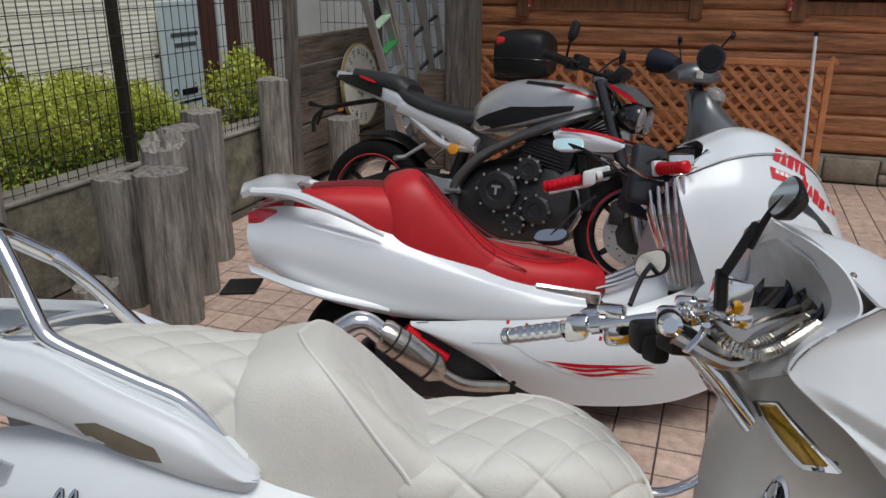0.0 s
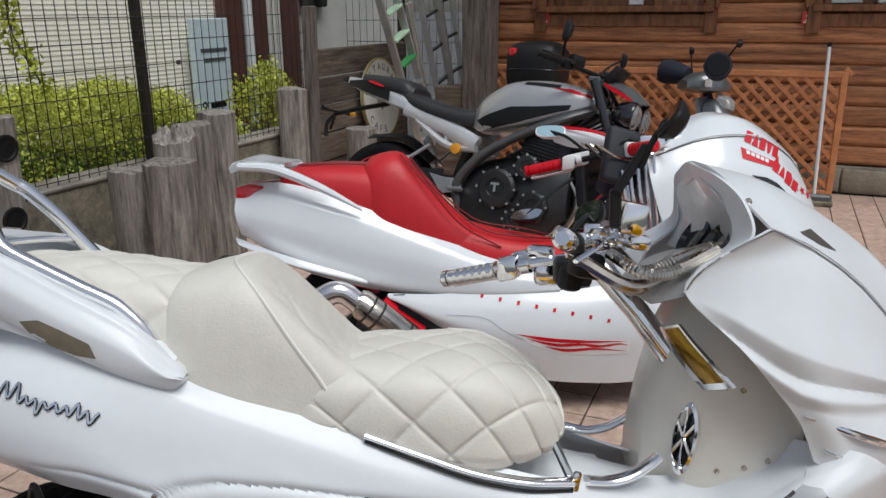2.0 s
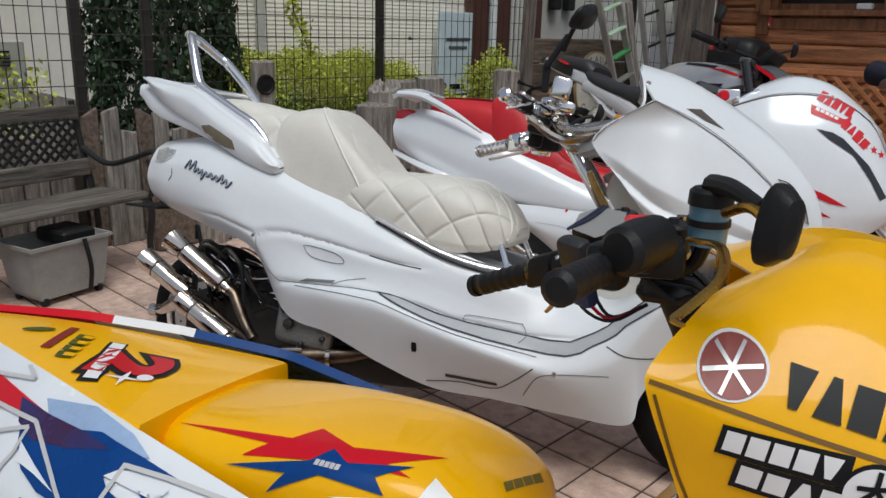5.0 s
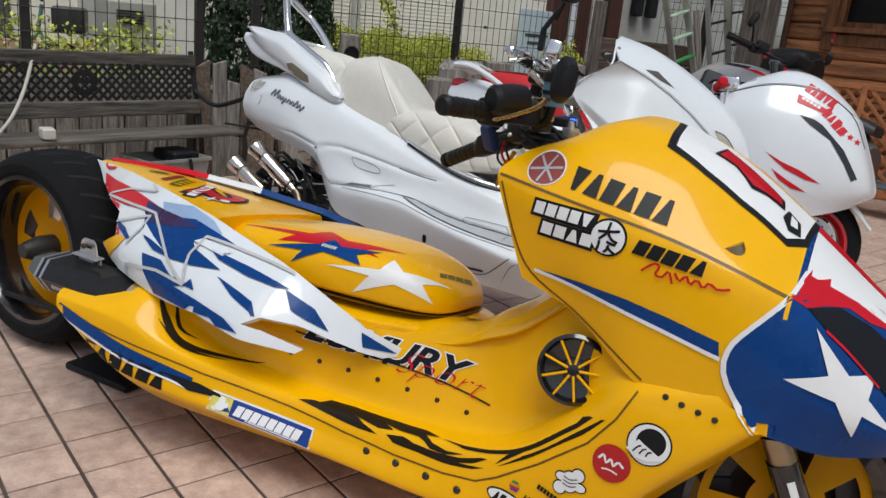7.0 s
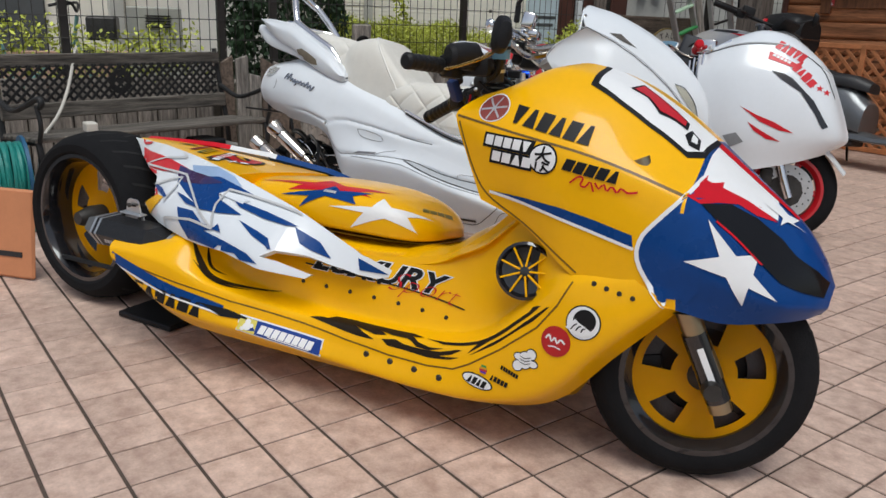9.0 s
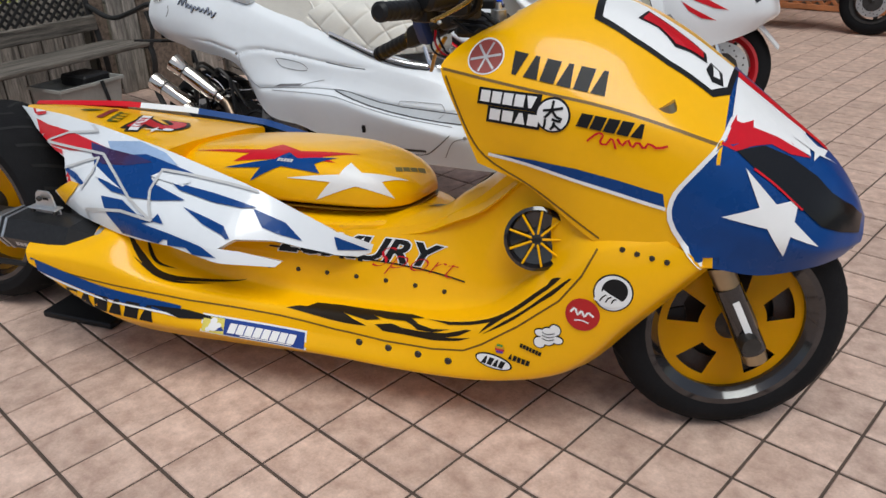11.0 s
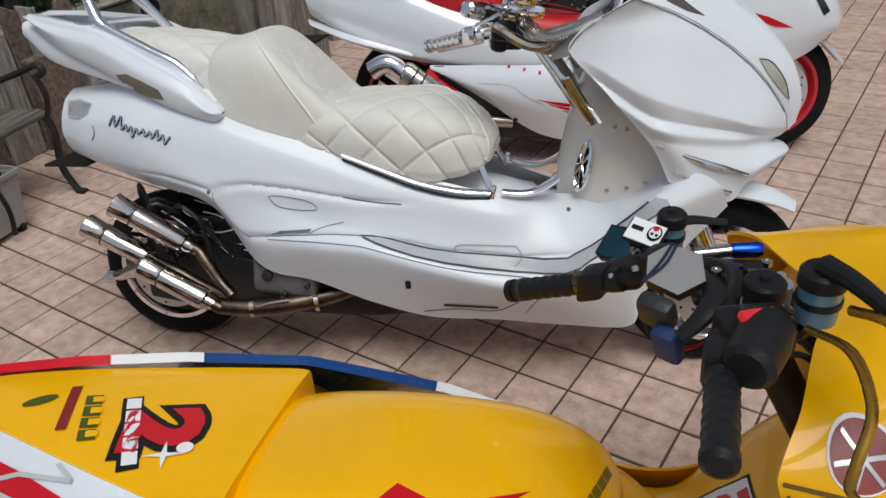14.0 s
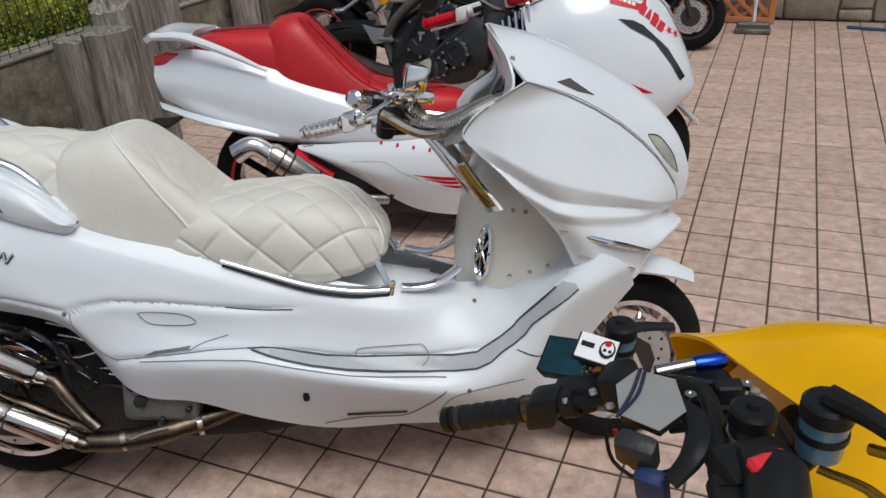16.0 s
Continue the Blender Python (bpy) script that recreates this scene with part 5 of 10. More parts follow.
ydecal("round_badge", poly(disc((1.588, 0.845), 0.034, 0.0275)), mat("badge_red", (0.28, 0.05, 0.04), 0.4), 0.003, 0.02)
ydecal("badge_spokes", join(*[stripe([(1.588, 0.845), (1.588 + 0.016 * math.cos(q), 0.845 + 0.013 * math.sin(q)), (1.588 + 0.031 * math.cos(q), 0.845 + 0.025 * math.sin(q))], 0.004) for q in (0.2, 1.25, 2.3, 3.34, 4.4, 5.4)]), SILV, 0.004)
ydecal("black_print", rotated(blocks(6, 0.0285, 0.038, 0.18, 0.05, "dububu"), -10.5, (1.636, 0.82)), BLKP, 0.003, 0.02)
ydecal("print_back", rotated(blocks(1, 0.128, 0.034, 0, 0.1), -4, (1.580, 0.760)), BLKP, 0.002, 0.02)
ydecal("print_back", rotated(blocks(1, 0.112, 0.034, 0, 0.1), -4, (1.598, 0.724)), BLKP, 0.0022, 0.02)
ydecal("white_print", rotated(blocks(5, 0.0195, 0.023, 0.2, 0.1, "bbbbd"), -4, (1.587, 0.766)), WHTP, 0.0035, 0.02)
ydecal("white_print", rotated(blocks(4, 0.022, 0.023, 0.2, 0.1, "bbub"), -4, (1.605, 0.730)), WHTP, 0.0035, 0.02)
ydecal("round_seal", poly(disc((1.736, 0.748), 0.035, 0.034)), BLKP, 0.003, 0.02)
ydecal("round_seal", poly(disc((1.736, 0.748), 0.031, 0.030)), WHTP, 0.004, 0.02)
for pts in ([(1.717, 0.757), (1.735, 0.759), (1.756, 0.763)], [(1.737, 0.776), (1.733, 0.757), (1.72, 0.743)], [(1.735, 0.757), (1.744, 0.746), (1.755, 0.742)], [(1.722, 0.741), (1.721, 0.73), (1.719, 0.722)], [(1.735, 0.741), (1.746, 0.738), (1.753, 0.738)], [(1.74, 0.736), (1.738, 0.727), (1.732, 0.721)], [(1.737, 0.733), (1.745, 0.726), (1.753, 0.721)]):
    ydecal("seal_stroke", stripe(pts, 0.005), BLKP, 0.005)
ydecal("black_print", rotated(blocks(5, 0.0225, 0.026, 0.15, 0.25, "bbbbu"), -8, (1.782, 0.731)), BLKP, 0.003, 0.02)
ydecal("red_script", stripe([(1.805, 0.704), (1.824, 0.72), (1.835, 0.717), (1.83, 0.703), (1.842, 0.70), (1.852, 0.712), (1.861, 0.692)], 0.004), RED, 0.0042)
ydecal("red_script", stripe([(1.862, 0.712), (1.872, 0.70), (1.882, 0.711), (1.89, 0.697), (1.90, 0.708), (1.912, 0.696), (1.92, 0.706), (1.935, 0.698), (1.955, 0.702)], 0.0045), RED, 0.0042)
# stickers on the front of the skirt
ydecal("round_sticker", poly(disc((1.88, 0.405), 0.04)), BLKP, 0.002, 0.02)
ydecal("round_sticker", poly(disc((1.88, 0.405), 0.037)), WHTP, 0.003, 0.02)
ydecal("sticker_ring", poly(disc((1.883, 0.41), 0.026)), BLKP, 0.004, 0.02)
ydecal("sticker_peak", poly([(1.842, 0.39), (1.862, 0.412), (1.872, 0.405), (1.886, 0.398), (1.91, 0.384), (1.88, 0.374), (1.86, 0.378)]), WHTP, 0.005, 0.02)
for k in range(3):
    ydecal("peak_line", stripe([(1.855 + 0.012 * k, 0.388 - 0.002 * k), (1.862 + 0.010 * k, 0.398 - 0.003 * k), (1.868 + 0.01 * k, 0.402 - 0.004 * k)], 0.003), BLKP, 0.006)
ydecal("round_red_sticker", poly(disc((1.822, 0.349), 0.036)), mat("sticker_red", (0.45, 0.01, 0.012), 0.4), 0.003, 0.02)
ydecal("sticker_script", stripe([(1.797, 0.352), (1.806, 0.362), (1.812, 0.348), (1.82, 0.358), (1.826, 0.346), (1.834, 0.356), (1.845, 0.348)], 0.0045), WHTP, 0.004)
ydecal("sticker_script", stripe([(1.806, 0.335), (1.82, 0.337), (1.836, 0.333)], 0.003), WHTP, 0.004)
for x, z, rx, rz in ((1.752, 0.285, 0.017, 0.02), (1.766, 0.302, 0.012, 0.012), (1.734, 0.268, 0.012, 0.012), (1.772, 0.28, 0.012, 0.008), (1.735, 0.29, 0.012, 0.008)):
    ydecal("white_sticker", poly(disc((x, z), rx + 0.0025, rz + 0.0025, 14)), BLKP, 0.002, 0.02)
    ydecal("white_sticker", poly(disc((x, z), rx, rz, 14)), WHTP, 0.003, 0.02)
for k in range(3):
    ydecal("sticker_line", stripe([(1.739, 0.279 + 0.007 * k), (1.752, 0.276 + 0.007 * k), (1.766, 0.281 + 0.007 * k)], 0.0018), BLKP, 0.004)
ydecal("sticker_bar", rotated(blocks(7, 0.006, 0.01, 0.2, 0), -14, (1.69, 0.247)), BLKP, 0.003)
for k, c in enumerate(((0.02, 0.25, 0.05), (0.6, 0.3, 0.01), (0.5, 0.02, 0.02), (0.1, 0.03, 0.3))):
    wd = (0.007, 0.011, 0.011, 0.008)[k]
    ydecal("striped_mark", poly([(1.645 - wd, 0.238 - k * 0.005), (1.645 + wd, 0.238 - k * 0.005), (1.645 + wd, 0.243 - k * 0.005), (1.645 - wd, 0.243 - k * 0.005)]), mat("mark_colour", c, 0.4), 0.003)
ydecal("oval_sticker", rotated(poly(disc((0, 0), 0.044, 0.017)), -7, (1.632, 0.20)), BLKP, 0.002, 0.02)
ydecal("oval_sticker", rotated(poly(disc((0, 0), 0.040, 0.014)), -7, (1.632, 0.20)), WHTP, 0.003, 0.02)
ydecal("oval_print", rotated(blocks(4, 0.011, 0.018, 0.2, 0.3, "ubub"), -7, (1.603, 0.194)), BLKP, 0.004)
ydecal("small_print", rotated(blocks(5, 0.008, 0.013, 0.25, 0.1, "ubbbb"), -10, (1.665, 0.214)), BLKP, 0.003)
# blue and white sticker, dark blocks and stripe along the skirt
ydecal("blue_sticker", poly([(0.90, 0.222), (1.165, 0.195), (1.165, 0.149), (0.895, 0.179)]), WHTP, 0.002)
ydecal("blue_sticker", poly([(0.905, 0.218), (1.161, 0.191), (1.161, 0.153), (0.90, 0.183)]), mat("sticker_blue", (0.006, 0.04, 0.24), 0.4), 0.003)
ydecal("sticker_end", poly([(0.905, 0.218), (0.958, 0.212), (0.958, 0.176), (0.90, 0.183)]), mat("pale_yellow_print", (0.7, 0.6, 0.12), 0.4), 0.004)
for x, z, r in ((0.932, 0.207, 0.009), (0.932, 0.195, 0.013), (0.945, 0.198, 0.007), (0.918, 0.188, 0.007)):
    ydecal("white_figure", poly(disc((x, z), r, r * 0.8, 12)), WHTP, 0.005)
ydecal("white_print", rotated(blocks(8, 0.0185, 0.022, 0.16, 0.2, "bbbbbbbb"), -6.5, (0.967, 0.182)), WHTP, 0.004)
ydecal("white_line", stripe([(1.0, 0.176), (1.06, 0.169), (1.13, 0.161)], 0.003), WHTP, 0.004)
ydecal("black_print", rotated(blocks(6, 0.036, 0.042, 0.16, 0.1, "dububu"), -9, (0.525, 0.228)), BLKP, 0.003)
ydecal("blue_stripe", stripe([(0.435, 0.322), (0.54, 0.294), (0.66, 0.258), (0.84, 0.222)], 0.028), BLU, 0.0025)
ydecal("white_line", stripe([(0.44, 0.304), (0.54, 0.276), (0.66, 0.24), (0.84, 0.211)], 0.005), WHTP, 0.003)
ydecal("dark_slot", poly([(0.76, 0.235), (0.86, 0.228), (0.95, 0.21), (0.84, 0.208)]), BLKP, 0.004)
# words on the flank, over the foot tray
ydecal("lettering_edge", rotated(letters("LUXURY", 0.071, 0.35, 1.42, 0.0045), -2, (1.052, 0.358)), WHTP, 0.0025)
ydecal("lettering", rotated(letters("LUXURY", 0.071, 0.35, 1.42, 0.0022), -2, (1.052, 0.358)), BLKP, 0.0035)
ydecal("script", rotated(letters("Sport", 0.072, 0.55, 1.3, -0.0018), -2, (1.285, 0.335)), RED, 0.005)
ydecal("small_print", rotated(blocks(5, 0.012, 0.013, 2.9, 0), -4, (1.072, 0.357)), BLKP, 0.003)
ydecal("thin_line", stripe([(1.03, 0.365), (1.262, 0.351), (1.40, 0.339), (1.53, 0.327)], 0.0035), BLKP, 0.003)
# flame shaped openings in the foot tray, their inner shade laid on as dark patches
for w, pts in ((0.020, [(0.655, -0.33), (0.71, -0.356), (0.78, -0.366), (0.88, -0.326), (0.97, -0.292)]), (0.010, [(0.70, -0.312), (0.74, -0.34), (0.79, -0.327)]), (0.009, [(0.70, -0.372), (0.80, -0.372), (0.90, -0.33)])):
    ytop("flame_cutout", tongue(pts, w), FLAME, 0.0025, 0.012, trees=ytrees[:1])
for pts in ([(1.108, -0.337), (1.138, -0.322), (1.156, -0.319), (1.172, -0.298), (1.231, -0.289), (1.339, -0.288), (1.417, -0.29), (1.455, -0.301), (1.421, -0.303), (1.445, -0.317), (1.48, -0.321), (1.523, -0.321), (1.48, -0.324), (1.443, -0.323), (1.41, -0.313), (1.361, -0.312), (1.324, -0.306), (1.348, -0.316), (1.314, -0.321), (1.278, -0.318), (1.248, -0.314), (1.276, -0.323), (1.315, -0.327), (1.273, -0.329), (1.196, -0.332), (1.139, -0.335)],
            [(1.336, -0.324), (1.377, -0.32), (1.405, -0.323), (1.453, -0.324), (1.514, -0.324), (1.56, -0.322), (1.576, -0.323), (1.547, -0.326), (1.514, -0.327), (1.574, -0.328), (1.547, -0.329), (1.481, -0.329), (1.413, -0.328), (1.357, -0.328)],
            [(1.462, -0.303), (1.518, -0.31), (1.571, -0.313), (1.616, -0.314), (1.666, -0.313), (1.707, -0.312), (1.742, -0.312), (1.749, -0.307), (1.77, -0.315), (1.743, -0.317), (1.703, -0.318), (1.649, -0.319), (1.593, -0.326), (1.617, -0.319), (1.572, -0.318), (1.519, -0.316)],
            [(1.599, -0.327), (1.649, -0.322), (1.709, -0.321), (1.755, -0.319), (1.787, -0.319), (1.794, -0.32), (1.755, -0.322), (1.698, -0.323), (1.637, -0.325)]):
    ytop("flame_cutout", poly(pts), FLAME, 0.0028, 0.012, trees=ytrees[:1])
sc = [(1.03 + 0.075 * k, 0.314 - 0.003 * k) for k in range(7)]
sc += [(1.889 + 0.029 * k, 0.493 - 0.006 * k) for k in range(4)]
sc += [(1.299 + 0.075 * k, 0.184 - 0.002 * k) for k in range(4)]
for x, z in sc:
    h = ytrees[0].ray_cast(Vector((x, -1, z)), Vector((0, 1, 0)))[0] or Vector((x, -0.33, z))
    screws(Y, [tuple(h)], 0.009 if z < 0.2 else 0.006, DKSTEEL)

# round loudspeaker in the leg shield
spk = part("speaker", moved(lathe([(0.0, 0.0), (0.0, 0.068), (0.012, 0.07), (0.016, 0.063), (0.006, 0.056), (0.002, 0.024), (0.012, 0.02), (0.014, 0.0)], 36, "y"), pose(1.705, -0.262, 0.475, 0, 0, 0) @ pose(0, 0, 0, -12, 0, 14) @ Matrix.Diagonal((1, -1, 1, 1))), GLOSSB, Y, "black round loudspeaker with yellow spokes")
part("speaker_spokes", join(*[moved(box(0.05, 0.006, 0.0048, (0.036, -0.012, 0), 0.0015), pose(1.705, -0.264, 0.475, 0, 0, 0) @ pose(0, 0, 0, -12, 0, 14) @ Matrix.Rotation(k * 2 * math.pi / 9, 4, "Y")) for k in range(9)]), YEL, spk)

# seat pad shaped like a tank
pad = leaned(hull([(0.71, 0.10, 0.42, 0.525), (0.735, 0.175, 0.42, 0.535), (0.80, 0.198, 0.42, 0.545), (0.92, 0.205, 0.42, 0.556), (1.05, 0.203, 0.42, 0.558), (1.17, 0.19, 0.42, 0.551), (1.26, 0.168, 0.42, 0.528), (1.315, 0.135, 0.422, 0.497), (1.342, 0.09, 0.428, 0.468), (1.35, 0.04, 0.435, 0.455)], 48, 44, 0.6, 0.15))
pskin = pad.copy()
part("seat_pad", pad, YEL, Y, "glossy yellow seat hump with star graphics")
part("seat_base", leaned(hull([(0.70, 0.215, 0.37, 0.425), (0.95, 0.232, 0.37, 0.425), (1.15, 0.222, 0.37, 0.42), (1.32, 0.165, 0.375, 0.418), (1.40, 0.09, 0.38, 0.41), (1.43, 0.04, 0.385, 0.405)], 34, 30, 0.75, 0.25), 0.12), YEL, Y)
part("seat_seam", leaned(hull([(0.74, 0.204, 0.419, 0.424), (0.92, 0.209, 0.419, 0.424), (1.17, 0.194, 0.419, 0.424), (1.315, 0.139, 0.42, 0.424), (1.352, 0.06, 0.42, 0.424)], 30, 28, 0.9, 0.4)), SEAM, Y)
ptree = tree_of(pskin)
OBL = dict(origin=(0, 0, 0), ex=(1, 0, 0), ey=(0, 0.6, 0.8))


def pdecal(name, bm, material, off, step=0.02):
    part(name, lay(bm, ptree, off=off, step=step, **OBL), material, Y, smooth=60)


pdecal("red_star", poly([(0.754, 0.352), (0.972, 0.369), (1.003, 0.396), (1.072, 0.377), (1.208, 0.397), (1.135, 0.365), (1.177, 0.353), (1.088, 0.353), (0.908, 0.326), (0.942, 0.353)]), RED, 0.002, 0.015)
pdecal("blue_star", poly([(0.885, 0.307), (1.021, 0.342), (1.047, 0.368), (1.079, 0.352), (1.174, 0.37), (1.127, 0.342), (1.148, 0.319), (1.044, 0.325), (0.962, 0.282), (0.99, 0.316)]), BLU, 0.003, 0.015)
pdecal("white_star", poly([(1.064, 0.299), (1.196, 0.324), (1.209, 0.362), (1.244, 0.339), (1.329, 0.356), (1.29, 0.327), (1.319, 0.297), (1.237, 0.303), (1.138, 0.26), (1.176, 0.303)]), WHTP, 0.003, 0.015)
pdecal("gold_mark", rotated(blocks(4, 0.011, 0.016, 0.1, 0.2), 48, (1.30, 0.37)), mat("dark_gold_print", (0.16, 0.12, 0.005), 0.4), 0.003)
pdecal("pale_mark", rotated(blocks(5, 0.007, 0.009, 0.2, 0.1), 0, (1.03, 0.338)), GRYP, 0.004)

# tail: yellow top between two painted wings
rings = []
for x, hw, z, d in zip(spline(np.array([[0.06], [0.18], [0.34], [0.55], [0.70], [0.735]]), 26)[:, 0], spline(np.array([[0.02], [0.065], [0.115], [0.175], [0.212], [0.214]]), 26)[:, 0], spline(np.array([[0.582], [0.586], [0.58], [0.56], [0.545], [0.541]]), 26)[:, 0], np.linspace(0.02, 0.1, 26)):
    rings.append([(x, -hw, z - d), (x, -hw, z - 0.008), (x, -hw + 0.004, z - 0.002), (x, -hw * 0.6, z + 0.004), (x, 0, z + 0.006), (x, hw * 0.6, z + 0.004), (x, hw - 0.004, z - 0.002), (x, hw, z - 0.008), (x, hw, z - d)])
tail = leaned(grid_bm(rings, closed_v=True, cap=True))
tskin = tail.copy()
part("tail_top", tail, YEL, Y)
ttree = tree_of(tskin)
TGREEN = mat("green_print", (0.06, 0.08, 0.004), 0.5)


def figure(bold):
    bm = letters("2", 0.17, 0.0, 1.3, bold)
    c = sum((v.co for v in bm.verts), Vector()) / len(bm.verts)
    return rotated(moved(bm, Matrix.Translation(-c)), -72, (0.572, -0.03))


for nm, bm, mt, off in (("figure_outline", figure(0.02), BLKP, 0.002), ("red_figure", figure(0.009), RED, 0.0035),
                        ("white_star", poly(star(4, 0.035, 0.007, (0.60, -0.10), 20)), WHTP, 0.005), ("white_ring", poly(disc((0.625, -0.075), 0.014)), WHTP, 0.005),
                        ("print_back", rotated(blocks(1, 0.20, 0.036, 0, 0), 118, (0.575, -0.135)), BLKP, 0.002), ("white_print", rotated(blocks(5, 0.032, 0.025, 0.18, 0.1), 118, (0.568, -0.128)), WHTP, 0.0035),
                        ("outline_print", rotated(blocks(4, 0.028, 0.03, 0.2, 0.1), 116, (0.468, -0.09)), TGREEN, 0.003), ("outline_print", rotated(blocks(4, 0.017, 0.02, 0.95, 0.1), 116, (0.468, -0.083)), YEL, 0.004),
                        ("dark_red_bar", rotated(blocks(1, 0.13, 0.018, 0, 0), 112, (0.405, -0.078)), mat("dark_red_print", (0.22, 0.012, 0.01), 0.5), 0.003), ("green_mark", rotated(poly(disc((0, 0), 0.03, 0.012)), 40, (0.31, -0.015)), TGREEN, 0.003)):
    part(nm, lay(bm, ttree, off=off, step=0.02, **TOP), mt, Y, smooth=60)

WX, WZ = [0.03, 0.3, 0.5, 0.73, 1.0, 1.224, 1.304], [0.59, 0.602, 0.597, 0.576, 0.512, 0.425, 0.376]
WING = [(x, float(np.interp(x, WX, WZ))) for x in np.linspace(0.05, 1.30, 40)] + [(1.30, 0.365), (1.266, 0.360), (1.212, 0.378), (1.143, 0.391), (1.075, 0.408), (1.0, 0.418), (0.968, 0.402), (1.012, 0.393), (1.104, 0.361), (1.09, 0.35), (1.0, 0.366), (0.83, 0.392), (0.652, 0.391), (0.557, 0.40), (0.426, 0.418), (0.372, 0.44), (0.442, 0.478), (0.39, 0.523), (0.172, 0.553)]


def wing_y(x, z):
    base = np.interp(x, [0.03, 0.3, 0.5, 0.73, 1.0, 1.224, 1.304], [0.02, 0.105, 0.165, 0.222, 0.25, 0.258, 0.209])
    top = np.interp(x, WX, WZ)
    amp = np.interp(x, [0.03, 0.3, 0.5, 0.97, 1.1, 1.224, 1.304], [0.05, 0.13, 0.155, 0.15, 0.085, 0.05, 0.02])
    dz = max(0.0, top - z)
    return base + amp * math.sin(min(dz / 0.17, 1.0) * math.pi / 2)


for s in (-1, 1):
    wb = plate(WING, wing_y, 0.02, 0.022, s)
    if s < 0:
        wskin = wb.copy()
    else:
        leaned(wb, 0.30)
    far_wing = part("tail_wing", wb, COOL, Y, "white tail wing painted with blue shards and red")
wtree = tree_of(wskin)


def wdecal(pts, mt, off=0.003):
    part("paint_shard", lay(poly(pts), wtree, off=off, step=0.012, **OBL), mt, Y, smooth=60)


MAUVE = mat("dark_mauve_paint", (0.07, 0.02, 0.05), 0.28, var=0.2, scale=9, coat=0.15, spec=0.2, second=(0.02, 0.03, 0.12))
wdecal([(0.161, 0.411), (0.245, 0.387), (0.368, 0.363), (0.48, 0.334), (0.57, 0.31), (0.595, 0.296), (0.506, 0.302), (0.407, 0.305), (0.309, 0.32), (0.236, 0.352), (0.212, 0.364)], RED, 0.003)
wdecal([(0.364, 0.295), (0.396, 0.276), (0.463, 0.217), (0.417, 0.208), (0.377, 0.199)], RED, 0.003)
wdecal([(0.309, 0.318), (0.369, 0.306), (0.382, 0.291), (0.345, 0.302)], RED, 0.0035)
wdecal([(0.408, 0.259), (0.474, 0.239), (0.528, 0.208), (0.503, 0.209), (0.427, 0.242)], BLU, 0.003)
wdecal([(0.535, 0.337), (0.645, 0.343), (0.742, 0.316), (0.789, 0.287), (0.779, 0.286), (0.686, 0.307), (0.595, 0.296), (0.564, 0.309)], PALEB, 0.003)
wdecal([(0.515, 0.295), (0.595, 0.296), (0.686, 0.307), (0.779, 0.286), (0.848, 0.269), (0.757, 0.264), (0.735, 0.245), (0.752, 0.229), (0.849, 0.198), (0.771, 0.186), (0.705, 0.186), (0.624, 0.198), (0.57, 0.223), (0.535, 0.257)], BLU, 0.0038)
wdecal([(0.593, 0.184), (0.672, 0.178), (0.732, 0.146), (0.807, 0.139), (0.748, 0.126), (0.834, 0.111), (0.922, 0.093), (0.969, 0.071), (0.905, 0.071), (0.8, 0.085), (0.676, 0.099), (0.622, 0.14)], BLU, 0.003)
wdecal([(0.791, 0.242), (0.916, 0.228), (1.028, 0.209), (0.995, 0.201), (0.922, 0.204), (0.825, 0.222)], BLU, 0.0045)
wdecal([(0.851, 0.181), (0.931, 0.161), (0.97, 0.149), (1.007, 0.099), (0.973, 0.126), (0.915, 0.146)], BLU, 0.003)
wdecal([(1.02, 0.205), (1.099, 0.186), (1.146, 0.15), (1.085, 0.156), (1.051, 0.164)], BLU, 0.003)
wdecal([(1.218, 0.173), (1.289, 0.162), (1.228, 0.144)], BLU, 0.003)
wdecal([(0.791, 0.155), (0.813, 0.131), (0.778, 0.135)], BLU, 0.004)
wdecal([(0.383, 0.193), (0.429, 0.161), (0.481, 0.185), (0.503, 0.209), (0.463, 0.217)], YEL, 0.003)
wdecal([(0.48, 0.33), (0.57, 0.312), (0.66, 0.30), (0.72, 0.285), (0.64, 0.27), (0.56, 0.268), (0.51, 0.29)], MAUVE, 0.0045)
wdecal([(0.123, 0.446), (0.25, 0.428), (0.165, 0.42), (0.14, 0.43)], RED)
wdecal([(0.54, 0.263), (0.60, 0.232), (0.66, 0.204), (0.60, 0.222), (0.555, 0.232)], COOL, 0.005)
wdecal([(0.735, 0.247), (0.83, 0.232), (0.77, 0.243), (0.845, 0.25), (0.755, 0.262)], COOL, 0.005)
for pts in ([(0.276, 0.332), (0.369, 0.36), (0.483, 0.364), (0.434, 0.392)], [(0.277, 0.332), (0.419, 0.312), (0.547, 0.297), (0.623, 0.24), (0.694, 0.184), (0.775, 0.136)], [(0.517, 0.196), (0.538, 0.243), (0.539, 0.286), (0.466, 0.265), (0.413, 0.252)], [(0.759, 0.272), (0.749, 0.212), (0.761, 0.169), (0.778, 0.135)], [(0.548, 0.122), (0.539, 0.147), (0.674, 0.15), (0.778, 0.135)], [(0.76, 0.269), (0.832, 0.267), (0.947, 0.258), (1.039, 0.247)]):
    for a, b in zip(pts, pts[1:]):
        part("grey_line", lay(stripe([a, ((a[0] + b[0]) / 2, (a[1] + b[1]) / 2), b], 0.0075), wtree, off=0.0055, step=0.012, **OBL), GRYP, Y, smooth=60)
# the far wing carries the same colours
far_wing.data.materials.append(RED)
far_wing.data.materials.append(BLU)
